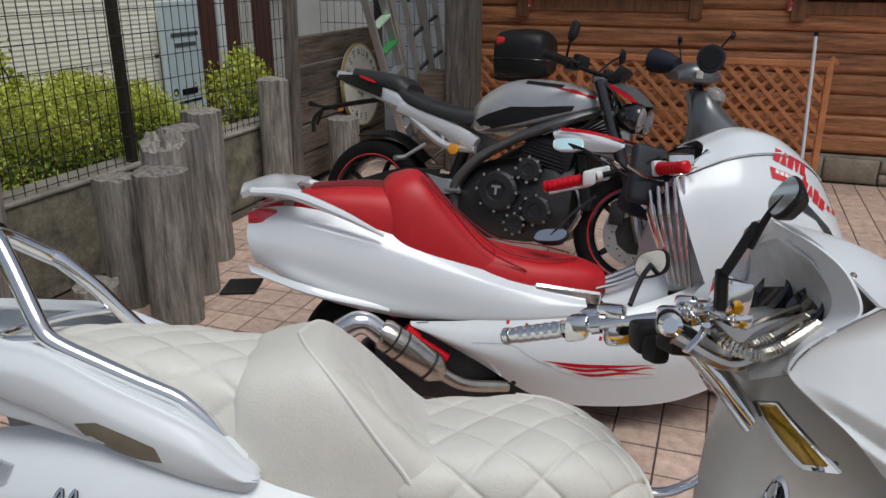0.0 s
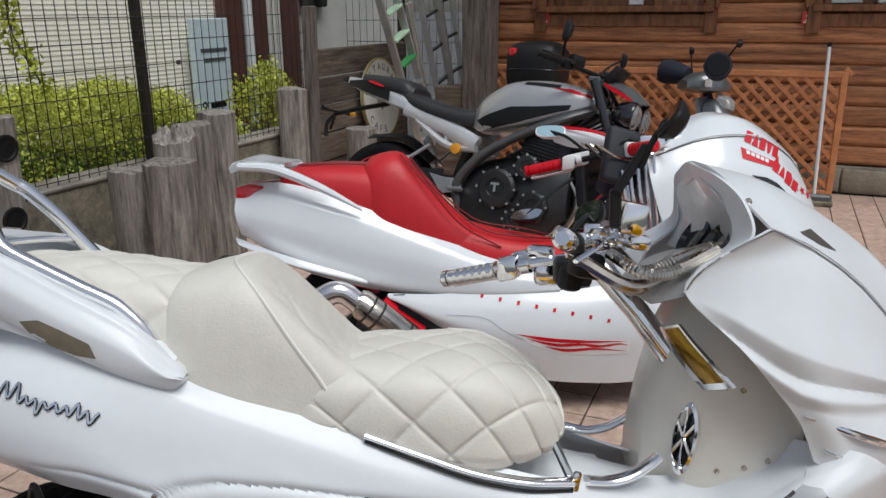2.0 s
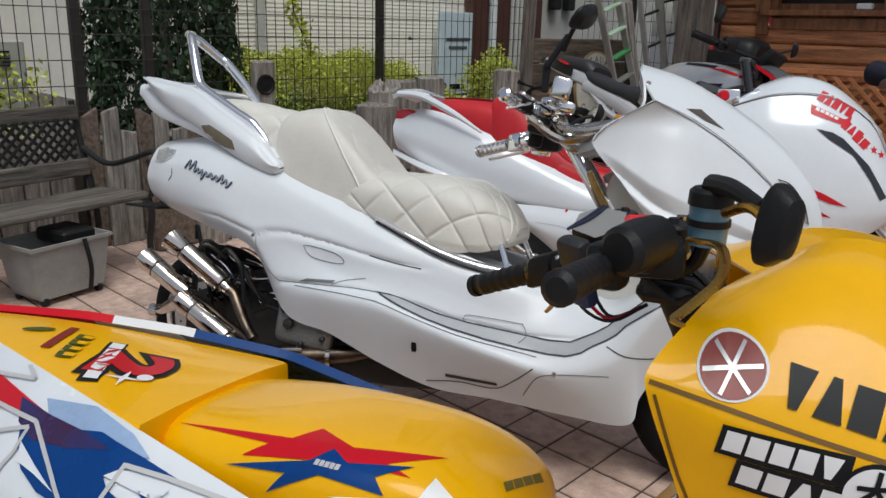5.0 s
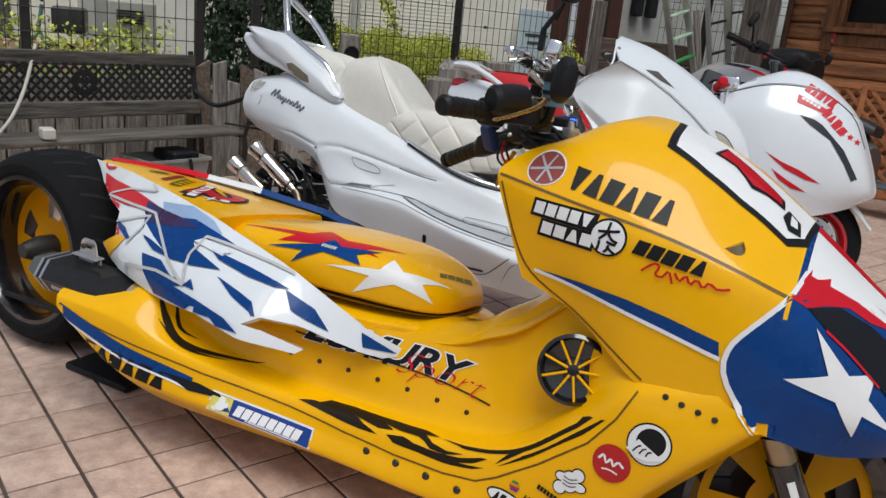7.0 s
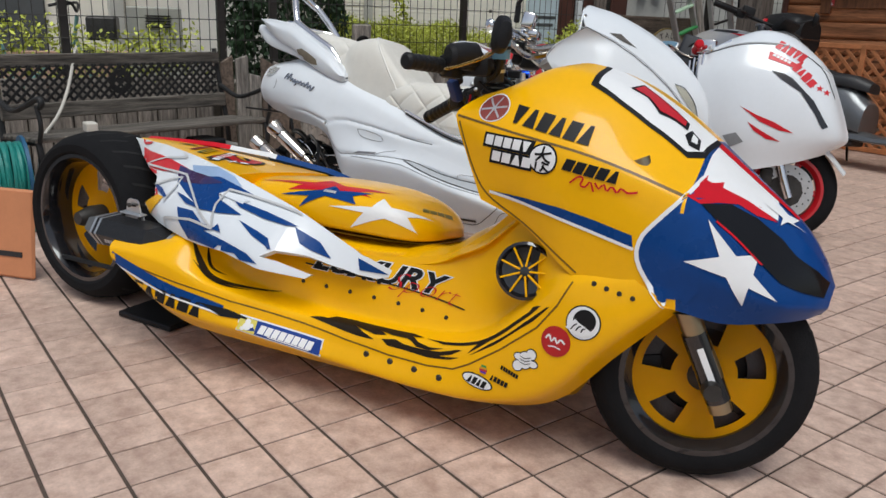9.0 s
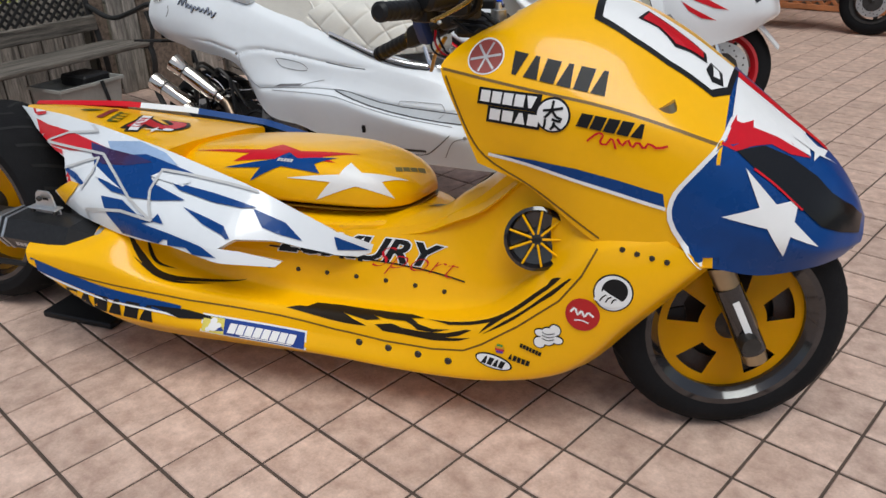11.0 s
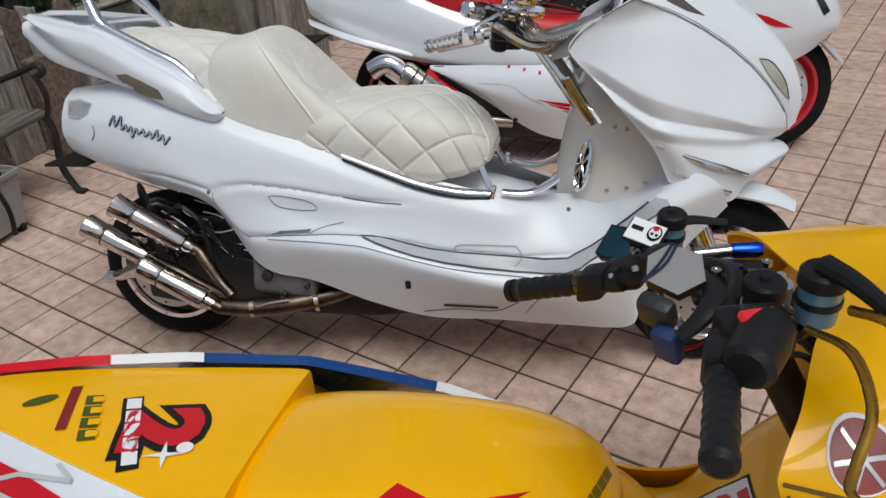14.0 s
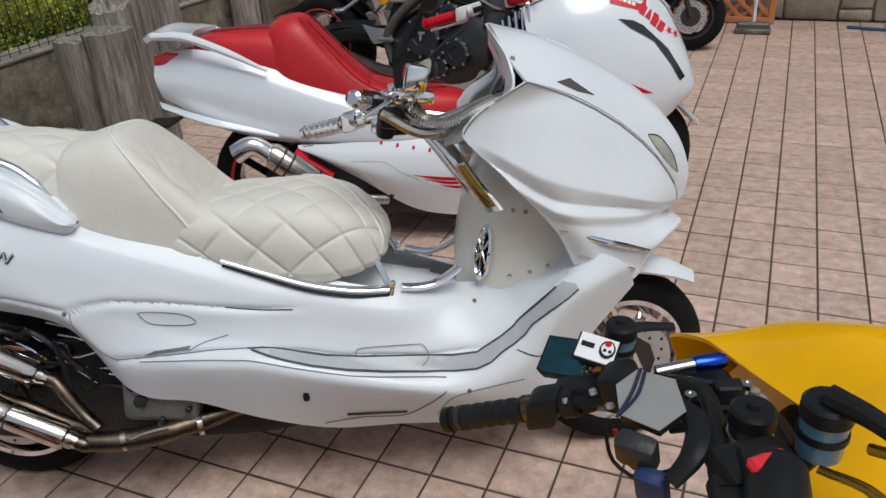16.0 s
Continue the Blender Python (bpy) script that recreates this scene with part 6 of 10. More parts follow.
for p in far_wing.data.polygons:
    u = p.center.x + 1.2 * (float(np.interp(p.center.x, WX, WZ)) - 0.3 * p.center.y - p.center.z)
    p.material_index = 1 if u < 0.34 else 2 if 0.52 < u < 0.98 else 0

# wheels and fork
wheel(Y, pose(-0.05, -0.09, 0.303, -4, 0, 0), 0.305, 0.26, 0.225, YEL, GLOSSB, 5, "disc", "rear_wheel", -1, 0.06, label="wide black rear wheel with a deep yellow dish", face=0.82)
fm = pose(2.10, -0.093, 0.261, -4, 0, 22)
wheel(Y, fm, 0.262, 0.12, 0.193, YEL, GLOSSB, 5, "disc", "front_wheel", -1, 0.22, label="yellow disc front wheel with five openings", disc_r=0.0, face=0.86)
part("brake_disc", moved(lathe([(-0.004, 0.105), (-0.004, 0.15), (0.002, 0.15), (0.002, 0.105), (-0.004, 0.105)], 36), fm), CAST, Y)
part("inner_drum", moved(lathe([(0.012, 0.03), (0.012, 0.165), (0.02, 0.165)], 30), fm), BLK, Y)
for k in range(2):
    part("brake_caliper", moved(box(0.05, 0.014, 0.09, (0.115, -0.003, 0), 0.006, 2), fm @ Matrix.Rotation(0.5 + 2.5 * k, 4, "Y")), BLK, Y)
for s in (-1, 1):
    fk = part("fork_leg", moved(tube([(0.035, s * 0.095, -0.06), (0.0, s * 0.095, 0.03), (-0.10, s * 0.095, 0.24), (-0.2, s * 0.09, 0.5)], (0.026, 0.027, 0.026, 0.022), 16), fm), GOLD if s > 0 else mat("fork_champagne", (0.42, 0.34, 0.22), 0.3, metal=1.0, var=0.05), Y)
    part("fork_sleeve", moved(tube([(0.026, s * 0.095, -0.035), (-0.045, s * 0.095, 0.12)], 0.029, 16), fm), GLOSSB, fk)
    part("sleeve_bar", moved(box(0.014, 0.002, 0.11, (0, s * 0.03, 0), 0), fm @ pose(-0.01, s * 0.095, 0.042, 0, -25, 0)), WHTP, fk)
part("axle_nut", moved(lathe([(-0.15, 0.0), (-0.15, 0.02), (-0.12, 0.022)], 12), fm), DKSTEEL, Y)
part("swing_arm", join(box(0.5, 0.05, 0.08, (0.22, 0.17, 0.29), 0.01), box(0.5, 0.05, 0.08, (0.22, -0.165, 0.27), 0.01)), DKSTEEL, Y)
part("engine", hull([(0.2, 0.15, 0.12, 0.36), (0.5, 0.18, 0.1, 0.38), (0.75, 0.16, 0.1, 0.36)], 14, 16, 0.7), CAST, Y)
SXM = pose(0.245, -0.352, 0.366, 0, 2, 2)
CARB = mat("carbon_weave", (0.014, 0.014, 0.015), 0.42, var=0.35, scale=90, bump=0.1, bscale=260, coat=0.15, spec=0.3)
HEX_S = [(math.cos(math.radians(a)) * 0.066, math.sin(math.radians(a)) * 0.052) for a in (0, 55, 125, 180, 235, 305)]


def sleeve(x0, x1, k0, k1):
    """A length of the six-sided silencer body."""
    return moved(grid_bm([[(x0, a * k0, b * k0) for a, b in HEX_S], [(x1, a * k1, b * k1) for a, b in HEX_S]], closed_v=True, cap=True), SXM)


ex = part("silencer", sleeve(0.05, 0.27, 1, 1), CARB, Y, "black carbon six-sided silencer", smooth=20)
part("end_cone", sleeve(0, 0.05, 0.72, 1), GREYP, ex, smooth=20)
part("front_cone", sleeve(0.27, 0.34, 1, 0.55), BLK, ex, smooth=20)
for k in range(2):
    part("silencer_band", sleeve(0.048 + 0.02 * k, 0.056 + 0.02 * k, 1.03, 1.03), ALU, ex, smooth=20)
part("outlet", moved(tube([(-0.012, 0, 0), (0.004, 0, 0)], 0.026, 14), SXM), DKSTEEL, ex)
part("pipe_clamp", moved(tube([(0.333, 0, 0), (0.347, 0, 0)], 0.034, 14), SXM), ALU, ex)
part("white_bar", moved(rotated(blocks(6, 0.011, 0.013, 0.2, 0.1), 0, (0.10, -0.0)), SXM @ pose(0, -0.0525, -0.026, 112, 0, 0)), GRYP, ex)
SBM = SXM @ pose(0.125, 0.0, 0.054, 90, 0, 0)
sbk = poly([(0, 0), (0.09, 0), (0.088, 0.012), (0.078, 0.016), (0.07, 0.052), (0.062, 0.06), (0.03, 0.06), (0.022, 0.052), (0.014, 0.016), (0.002, 0.012)])
bmesh.ops.solidify(sbk, geom=list(sbk.faces), thickness=0.005)
sbr = part("silencer_bracket", moved(sbk, SBM), ALU, ex, "cut aluminium hanger plate")
part("bracket_foot", moved(box(0.09, 0.03, 0.005, (0.045, 0.0, 0.015), 0.002), SBM @ pose(0, 0, 0, -90, 0, 0)), ALU, sbr)
for bx, bz, br in ((0.038, 0.042, 0.007), (0.01, 0.006, 0.005), (0.08, 0.006, 0.005)):
    part("bolt", moved(lathe([(0.0, 0), (0.0, br), (0.006, br), (0.008, br * 0.6), (0.008, 0)], 12, "y"), SBM @ pose(bx, bz, 0.004, 90, 0, 0)), DKSTEEL, sbr)
part("slot", moved(box(0.018, 0.007, 0.002, (0.058, 0.043, 0.006), 0.0008), SBM), BLKP, sbr)
part("exhaust_pipe", tube([(0.585, -0.34, 0.355), (0.66, -0.3, 0.33), (0.75, -0.2, 0.27)], 0.026, 10, 12), DKSTEEL, Y)
part("side_stand", tube([(-0.25, -0.2, 0.14), (0.1, -0.22, 0.16), (0.3, -0.2, 0.17)], 0.009, 8), BLK, Y)
part("number_bracket", box(0.2, 0.1, 0.012, (-0.3, -0.1, 0.17), 0.003), BLK, Y)
part("stand_pad", box(0.26, 0.16, 0.02, (0.30, -0.17, 0.012), 0.004), BLK, Y)

# bars, dash and cups
handlebar(Y, (1.161, 0.178, 0.75), (1.47, 0.045, 0.90), (1.42, -0.345, 0.944), BLK, BLK, 0.018, BLK, None, BLK, 0.15)
GL, GD = np.array((1.161, 0.178, 0.75)), unit((0.309, -0.133, 0.15))
part("grip_collar", tube([GL + GD * 0.127, GL + GD * 0.142], 0.0205, 16), mat("bronze_tint", (0.16, 0.13, 0.07), 0.25, metal=1.0, var=0.2), Y, "bronze tinted collar")
part("end_ring", tube([GL + GD * 0.012, GL + GD * 0.02], 0.0195, 16), DKSTEEL, Y)
for at, br in (((1.318, 0.098, 0.838), 0.0055), ((1.352, 0.085, 0.862), 0.006), ((1.372, 0.07, 0.85), 0.006), ((1.39, 0.075, 0.885), 0.005)):
    part("bolt", moved(lathe([(0, 0), (0, br), (0.006, br), (0.008, br * 0.6), (0.008, 0)], 12, "y"), Matrix.Translation(at) @ pose(0, 0, 0, 60, 0, 30)), ALU, Y, "silver bolt")
for k in range(3):
    part("wire", tube([(1.36 + 0.012 * k, 0.05 - 0.01 * k, 0.84), (1.37 + 0.01 * k, 0.02, 0.80 + 0.01 * k), (1.42, -0.01 + 0.01 * k, 0.79), (1.47, 0.0, 0.82)], 0.0028, 6, 14), (BLK, RED, NAVY)[k], Y)
part("lever", tube([(1.525, -0.165, 0.962), (1.56, -0.21, 0.968), (1.565, -0.28, 0.955), (1.542, -0.335, 0.940), (1.53, -0.365, 0.935), (1.538, -0.38, 0.935)], (0.006, 0.007, 0.006, 0.0055, 0.0055, 0.004), 10, 26, flat=0.55), GOLD, Y, "gold brake lever")
part("lever", tube([(1.35, 0.16, 0.80), (1.33, 0.175, 0.775), (1.305, 0.20, 0.745), (1.268, 0.26, 0.69)], (0.007, 0.007, 0.006, 0.0055), 10, 20, flat=0.7), GOLD, Y, "gold clutch lever")
part("throttle_housing", tube([(1.455, -0.235, 0.955), (1.459, -0.228, 0.955), (1.476, -0.19, 0.957), (1.487, -0.16, 0.957), (1.49, -0.155, 0.957)], (0.022, 0.029, 0.031, 0.029, 0.022), 18), BLK, Y)
part("top_yoke", box(0.08, 0.2, 0.025, (1.50, 0.02, 0.86), 0.01), BLK, Y)
part("steering_stem", tube([(1.50, 0.02, 0.85), (1.62, 0.0, 0.62), (1.75, 0, 0.5)], 0.028, 12), BLK, Y)
mirror(Y, (1.56, -0.18, 1.0), (1.606, -0.262, 1.01), 0.022, 0.042, BLK, MIRR, GOLD, (-0.6, 0.5, 0), 10)
# folded mirror with six corners beside the clamp
HEX = [(-0.042, 0.006), (-0.026, 0.034), (0.02, 0.036), (0.044, 0.0), (0.024, -0.034), (-0.024, -0.03)]
fm2 = pose(1.398, -0.014, 0.923, 22, 0, -32)
mb = poly(HEX)
bmesh.ops.solidify(mb, geom=list(mb.faces), thickness=0.012)
fmo = part("folded_mirror", moved(mb, fm2), BLK, Y, "black folded mirror with six corners")
# matt grey stands for what the mirror glass reflects
part("mirror_glass", moved(poly(HEX), fm2 @ pose(0, 0, 0.0135)), mat("painted_grey_reflection", (0.26, 0.255, 0.25), 0.4, var=0.05, spec=0.3), fmo, smooth=0)
for k in range(2):
    part("mirror_cord", moved(tube([(-0.022 + 0.006 * k, 0.036, 0.015), (-0.02 + 0.007 * k, 0.0, 0.017), (-0.026, -0.035, 0.015)], 0.0022, 6, 8), fm2), mat("navy_cord", (0.008, 0.012, 0.04), 0.6), fmo)
part("mirror_arm", tube([(1.42, 0.03, 0.907), (1.445, -0.04, 0.92), (1.43, -0.09, 0.92), (1.4, -0.11, 0.895)], (0.012, 0.016, 0.015, 0.01), 10, 14, flat=0.6), BLK, Y)
BCUP = mat("blue_fluid_cup", (0.10, 0.22, 0.30), 0.25, var=0.05, coat=0.3)
for x, y, z, mt, rr in ((1.498, -0.065, 0.925, DKSTEEL, 0.024), (1.542, -0.128, 0.985, BCUP, 0.024), (1.404, 0.174, 0.88, BCUP, 0.021)):
    c = part("reservoir", lathe([(0, 0.5 * rr), (0.0, 0.94 * rr), (0.05, rr), (0.05, 0.0)], 20, "z", (x, y, z - 0.035)), mt, Y)
    part("reservoir_band", lathe([(0.0, rr * 1.06), (0.008, rr * 1.06), (0.008, rr * 0.9)], 20, "z", (x, y, z - 0.012)), ALU if mt is DKSTEEL else BLK, c)
    part("reservoir_cap", lathe([(0.012, rr * 1.09), (0.028, rr * 1.06), (0.032, rr * 0.9), (0.032, 0.008), (0.038, 0.006), (0.038, 0)], 20, "z", (x, y, z)), BLK, c)
part("cup_arm", tube([(1.542, -0.128, 0.955), (1.53, -0.12, 0.92), (1.50, -0.1, 0.90)], 0.009, 8, 8), BLK, Y)
part("mirror_arm", tube([(1.542, -0.128, 1.02), (1.565, -0.17, 1.025), (1.595, -0.23, 1.02)], (0.014, 0.011, 0.008), 10, 12), BLK, Y)
part("dash", hull([(1.60, 0.09, 0.79, 0.83), (1.66, 0.12, 0.79, 0.87), (1.74, 0.11, 0.8, 0.89)], 12, 20, 0.7), BLK, Y)
cl = part("card", box(0.058, 0.046, 0.006, (0, 0, 0), 0.002), BLKP, Y, "small black and white card", m=pose(1.364, 0.139, 0.893, 20, 8, -24))
part("card_face", box(0.052, 0.041, 0.002, (0, 0, 0.004)), WHTP, cl)
part("card_mark", moved(poly(disc((0.014, 0.002), 0.011, 0.015, 12)), pose(0, 0, 0.0062)), BLKP, cl, smooth=0)
part("card_mark", moved(poly(disc((0.014, 0.003), 0.0085, 0.011, 12)), pose(0, 0, 0.0070)), WHTP, cl, smooth=0)
for dx in (-0.003, 0.004):
    part("card_dot", moved(poly(disc((0.014 + dx, -0.001), 0.0025, 0.003, 8)), pose(0, 0, 0.0078)), BLKP, cl, smooth=0)
part("card_spot", moved(poly(disc((0.013, 0.010), 0.0045, 0.0045, 10)), pose(0, 0, 0.0078)), RED, cl, smooth=0)
part("card_bar", box(0.018, 0.008, 0.001, (-0.013, 0.002, 0.0055)), BLKP, cl)
tmb = poly([(-0.042, -0.026), (-0.03, -0.034), (0.034, -0.034), (0.042, -0.022), (0.036, 0.03), (-0.036, 0.032)])
bmesh.ops.solidify(tmb, geom=list(tmb.faces), thickness=0.01)
tm = part("folded_mirror", tmb, BLK, Y, "folded mirror with dark teal glass", m=pose(1.335, 0.215, 0.828, 30, -8, -28))
part("mirror_glass", moved(poly([(-0.038, -0.024), (-0.028, -0.030), (0.031, -0.030), (0.038, -0.02), (0.033, 0.027), (-0.033, 0.029)]), pose(0, 0, 0.0015)), mat("teal_mirror", (0.06, 0.17, 0.18), 0.05, metal=1.0, var=0.2), tm, smooth=0)
part("bar_riser", box(0.05, 0.055, 0.06, (0, 0, 0), 0.012, 2), BLK, Y, m=pose(1.39, 0.095, 0.865, 0, -20, -24))
part("blue_bar_end", tube([(1.48, 0.087, 0.901), (1.485, 0.088, 0.901), (1.515, 0.091, 0.902), (1.522, 0.092, 0.902)], (0.0105, 0.0115, 0.0115, 0.009), 14), BLUA, Y)
part("blue_bar", tube([(1.43, 0.08, 0.897), (1.48, 0.087, 0.901)], 0.009, 12), STEEL, Y)
part("blue_pouch", box(0.04, 0.025, 0.06, (0, 0, 0), 0.01, 2), mat("dark_blue_cloth", (0.008, 0.03, 0.12), 0.6, var=0.2), Y, m=pose(1.39, -0.08, 0.86, 20, 0, -32))
part("pouch_top", box(0.05, 0.028, 0.05, (0, 0, 0), 0.01, 2), BLKL, Y, m=pose(1.375, -0.06, 0.897, 20, 0, -32))
part("lever_guard", tube([(1.35, 0.14, 0.87), (1.42, 0.202, 0.88), (1.49, 0.215, 0.873)], (0.014, 0.011, 0.008), 10, 12, flat=0.6), BLK, Y)
part("switch_block", box(0.085, 0.062, 0.05, (0, 0, 0), 0.014, 2), BLK, Y, m=pose(1.478, -0.135, 0.93, 0, 0, 12))
part("red_switch", box(0.044, 0.018, 0.012, (0, 0, 0), 0.004), mat("switch_red", (0.75, 0.02, 0.03), 0.35), Y, m=pose(1.473, -0.168, 0.978, 12, 0, 20))
part("key_guard", box(0.035, 0.022, 0.02, (1.507, 0.03, 0.905), 0.003), BLK, Y)
for k in range(6):
    part("cable", tube([(1.37 + 0.02 * k, 0.15 - 0.05 * k, 0.84 + 0.01 * k), (1.46 + 0.01 * k, 0.06 - 0.03 * k, 0.90 - 0.02 * (k % 3)), (1.55, 0.05 - 0.03 * k, 0.87), (1.62, 0.02 - 0.01 * k, 0.76)], 0.0045, 6, 14), BLK, Y)
for p in ((1.35, 0.127, 0.867), (1.357, 0.102, 0.847), (1.505, -0.025, 0.952), (1.45, 0, 0.92), (1.46, -0.12, 0.935)):
    part("bolt", lathe([(0, 0.007), (0.006, 0.007), (0.006, 0.0035), (0.003, 0.0)], 12, "z", p), STEEL, Y)
part("key_barrel", lathe([(0, 0.018), (0.03, 0.018), (0.03, 0.008), (0.045, 0.006), (0.045, 0)], 14, "z", (1.535, 0.02, 0.865)), ALU, Y)
TOP = dict(origin=(0, 0, 0.9), ex=(1, 0, 0), ey=(0, 1, 0))
for name, grow, mt, off in (("neck_sticker", 1.0, BLKP, 0.0015), ("neck_sticker", 0.9, WHTP, 0.0025)):
    part(name, lay(poly([(1.506 + grow * (a - 1.506), -0.02 + grow * (b + 0.02)) for a, b in ((1.469, -0.095), (1.546, -0.068), (1.543, 0.03), (1.463, 0.05))]), neck_skin, off=off, step=0.02, **TOP), mt, Y, smooth=60)
part("neck_mark", lay(stripe([(1.485, -0.05), (1.49, 0.0), (1.505, 0.01), (1.515, -0.03), (1.53, -0.035), (1.53, 0.005)], 0.014), neck_skin, off=0.0035, step=0.02, **TOP), RED, Y, smooth=60)
note = part("warning_label", lay(poly([(1.386, -0.09), (1.42, -0.088), (1.418, 0.02), (1.384, 0.02)]), neck_skin, off=0.0015, step=0.02, **TOP), BLKP, Y, "small black warning sticker", smooth=60)
part("label_text", lay(moved(letters("DON'T TOUCH", 0.0125), pose(1.404, -0.004, 0, 0, 0, -90)), neck_skin, off=0.0028, step=0.02, **TOP), WHTP, note, smooth=60)


# ================= pearl white scooter with the cream seat =================
W = empty("white_scooter", pose(-0.922, 0.832, 0, -10, 0, 23.5), "pearl white custom scooter with quilted cream seat and chrome grab bars", "scooter")
wbody = [
    [(-0.25, 0.05, 0.80), (-0.255, 0.09, 0.775), (-0.26, 0.115, 0.73), (-0.26, 0.125, 0.68), (-0.245, 0.115, 0.63), (-0.21, 0.08, 0.59)],
    [(-0.15, 0.08, 0.815), (-0.15, 0.135, 0.785), (-0.15, 0.17, 0.735), (-0.15, 0.18, 0.67), (-0.14, 0.17, 0.62), (-0.12, 0.12, 0.575)],
    [(0.02, 0.12, 0.83), (0.02, 0.18, 0.79), (0.02, 0.215, 0.73), (0.02, 0.225, 0.66), (0.02, 0.215, 0.60), (0.03, 0.175, 0.55)],
    [(0.20, 0.145, 0.785), (0.20, 0.20, 0.745), (0.20, 0.225, 0.68), (0.20, 0.235, 0.61), (0.205, 0.235, 0.56), (0.22, 0.215, 0.505)],
    [(0.34, 0.155, 0.74), (0.34, 0.205, 0.69), (0.34, 0.225, 0.63), (0.34, 0.235, 0.54), (0.345, 0.25, 0.42), (0.35, 0.232, 0.335)],
    [(0.50, 0.16, 0.685), (0.50, 0.205, 0.63), (0.50, 0.218, 0.57), (0.50, 0.228, 0.48), (0.50, 0.265, 0.405), (0.50, 0.232, 0.295)],
    [(0.66, 0.165, 0.63), (0.66, 0.205, 0.57), (0.66, 0.215, 0.51), (0.66, 0.232, 0.45), (0.66, 0.275, 0.395), (0.66, 0.228, 0.235)],
    [(0.82, 0.165, 0.575), (0.82, 0.20, 0.525), (0.82, 0.212, 0.46), (0.82, 0.228, 0.405), (0.82, 0.275, 0.355), (0.82, 0.205, 0.185)],
    [(1.00, 0.15, 0.53), (1.00, 0.19, 0.485), (1.00, 0.205, 0.42), (1.00, 0.225, 0.365), (1.00, 0.275, 0.32), (1.00, 0.205, 0.185)],
    [(1.15, 0.07, 0.505), (1.15, 0.13, 0.475), (1.15, 0.185, 0.42), (1.16, 0.225, 0.355), (1.17, 0.265, 0.295), (1.20, 0.205, 0.178)],
    [(1.26, 0.05, 0.495), (1.26, 0.10, 0.475), (1.27, 0.16, 0.455), (1.285, 0.205, 0.428), (1.305, 0.245, 0.345), (1.355, 0.20, 0.182)],
    [(1.325, 0.065, 0.512), (1.325, 0.115, 0.505), (1.335, 0.165, 0.495), (1.345, 0.205, 0.487), (1.365, 0.238, 0.425), (1.38, 0.198, 0.262)],
    [(1.385, 0.08, 0.535), (1.385, 0.13, 0.535), (1.39, 0.175, 0.535), (1.40, 0.205, 0.54), (1.42, 0.235, 0.50), (1.44, 0.195, 0.357)],
    [(1.43, 0.10, 0.59), (1.45, 0.14, 0.595), (1.48, 0.175, 0.60), (1.52, 0.20, 0.595), (1.555, 0.21, 0.57), (1.575, 0.185, 0.515)],
]


def sculpted(bm):
    """Presses the folded crease under the tail panel and the ledge over the sill into the flank."""
    for v in bm.verts:
        x, y, z = v.co
        zc = np.interp(x, [-0.2, 0.0, 0.1, 0.24, 0.28, 0.34, 0.46, 0.575, 0.674, 0.757], [0.63, 0.60, 0.592, 0.556, 0.568, 0.572, 0.556, 0.536, 0.522, 0.515])
        zl = np.interp(x, [0.3, 0.335, 0.466, 0.568, 0.647, 0.767, 0.867, 1.07, 1.2, 1.28], [0.43, 0.431, 0.437, 0.441, 0.438, 0.418, 0.395, 0.377, 0.385, 0.435])
        f1 = min(1, max(0, (0.80 - x) / 0.12)) * min(1, max(0, (x + 0.05) / 0.2))
        f2 = min(1, max(0, (x - 0.28) / 0.06)) * min(1, max(0, (1.3 - x) / 0.15))
        d, e = z - zc, zl - z
        v.co.y += math.copysign(0.012 * f1 * math.tanh(d / 0.011) * math.exp(-abs(d) / 0.045) + 0.009 * f2 * math.tanh(e / 0.009) * math.exp(-abs(e) / 0.05), y)
    return bm


b = sculpted(sheet(wbody, 170, 110, 0.005, tv=0.38, flip=True))
wsk = b.copy()
part("body_side", b, WHT, W)
part("body_side", sculpted(sheet(wbody, 70, 40, 0.005, tv=0.38)), WHT, W)
part("inner_body", hull([(-0.1, 0.12, 0.55, 0.8), (0.2, 0.15, 0.5, 0.77), (0.5, 0.16, 0.4, 0.67), (0.8, 0.16, 0.3, 0.56), (1.0, 0.14, 0.28, 0.52), (1.14, 0.10, 0.28, 0.485), (1.28, 0.08, 0.3, 0.48)], 30, 20, 0.7), WHT, W)
wt = tree_of(wsk)


def wd(name, bm, material, off=0.0015, step=0.03):
    return part(name, lay(bm, wt, off=off, step=step, **SIDE), material, W, smooth=60)


SEAM = mat("panel_gap", (0.05, 0.05, 0.055), 0.6, var=0.2)
FAINT = mat("fine_panel_gap", (0.16, 0.16, 0.17), 0.6, var=0.2)
wd("panel_gap", stripe([(0.60, 0.534), (0.68, 0.5215), (0.757, 0.5145)], 0.0028), SEAM)
wd("panel_gap", stripe([(0.244, 0.55), (0.25, 0.50), (0.286, 0.461), (0.339, 0.428)], 0.002), FAINT)
wd("panel_gap", stripe([(0.335, 0.431), (0.466, 0.437), (0.568, 0.441), (0.647, 0.44)], 0.002), FAINT)
wd("panel_gap", stripe([(0.39, 0.425), (0.517, 0.424), (0.615, 0.42), (0.671, 0.414), (0.79, 0.383), (0.92, 0.356), (1.112, 0.332)], 0.0022), FAINT)
wd("panel_gap", stripe([(0.399, 0.54), (0.425, 0.541), (0.504, 0.527), (0.53, 0.505), (0.499, 0.50), (0.44, 0.507), (0.415, 0.518), (0.399, 0.54)], 0.0022), FAINT)
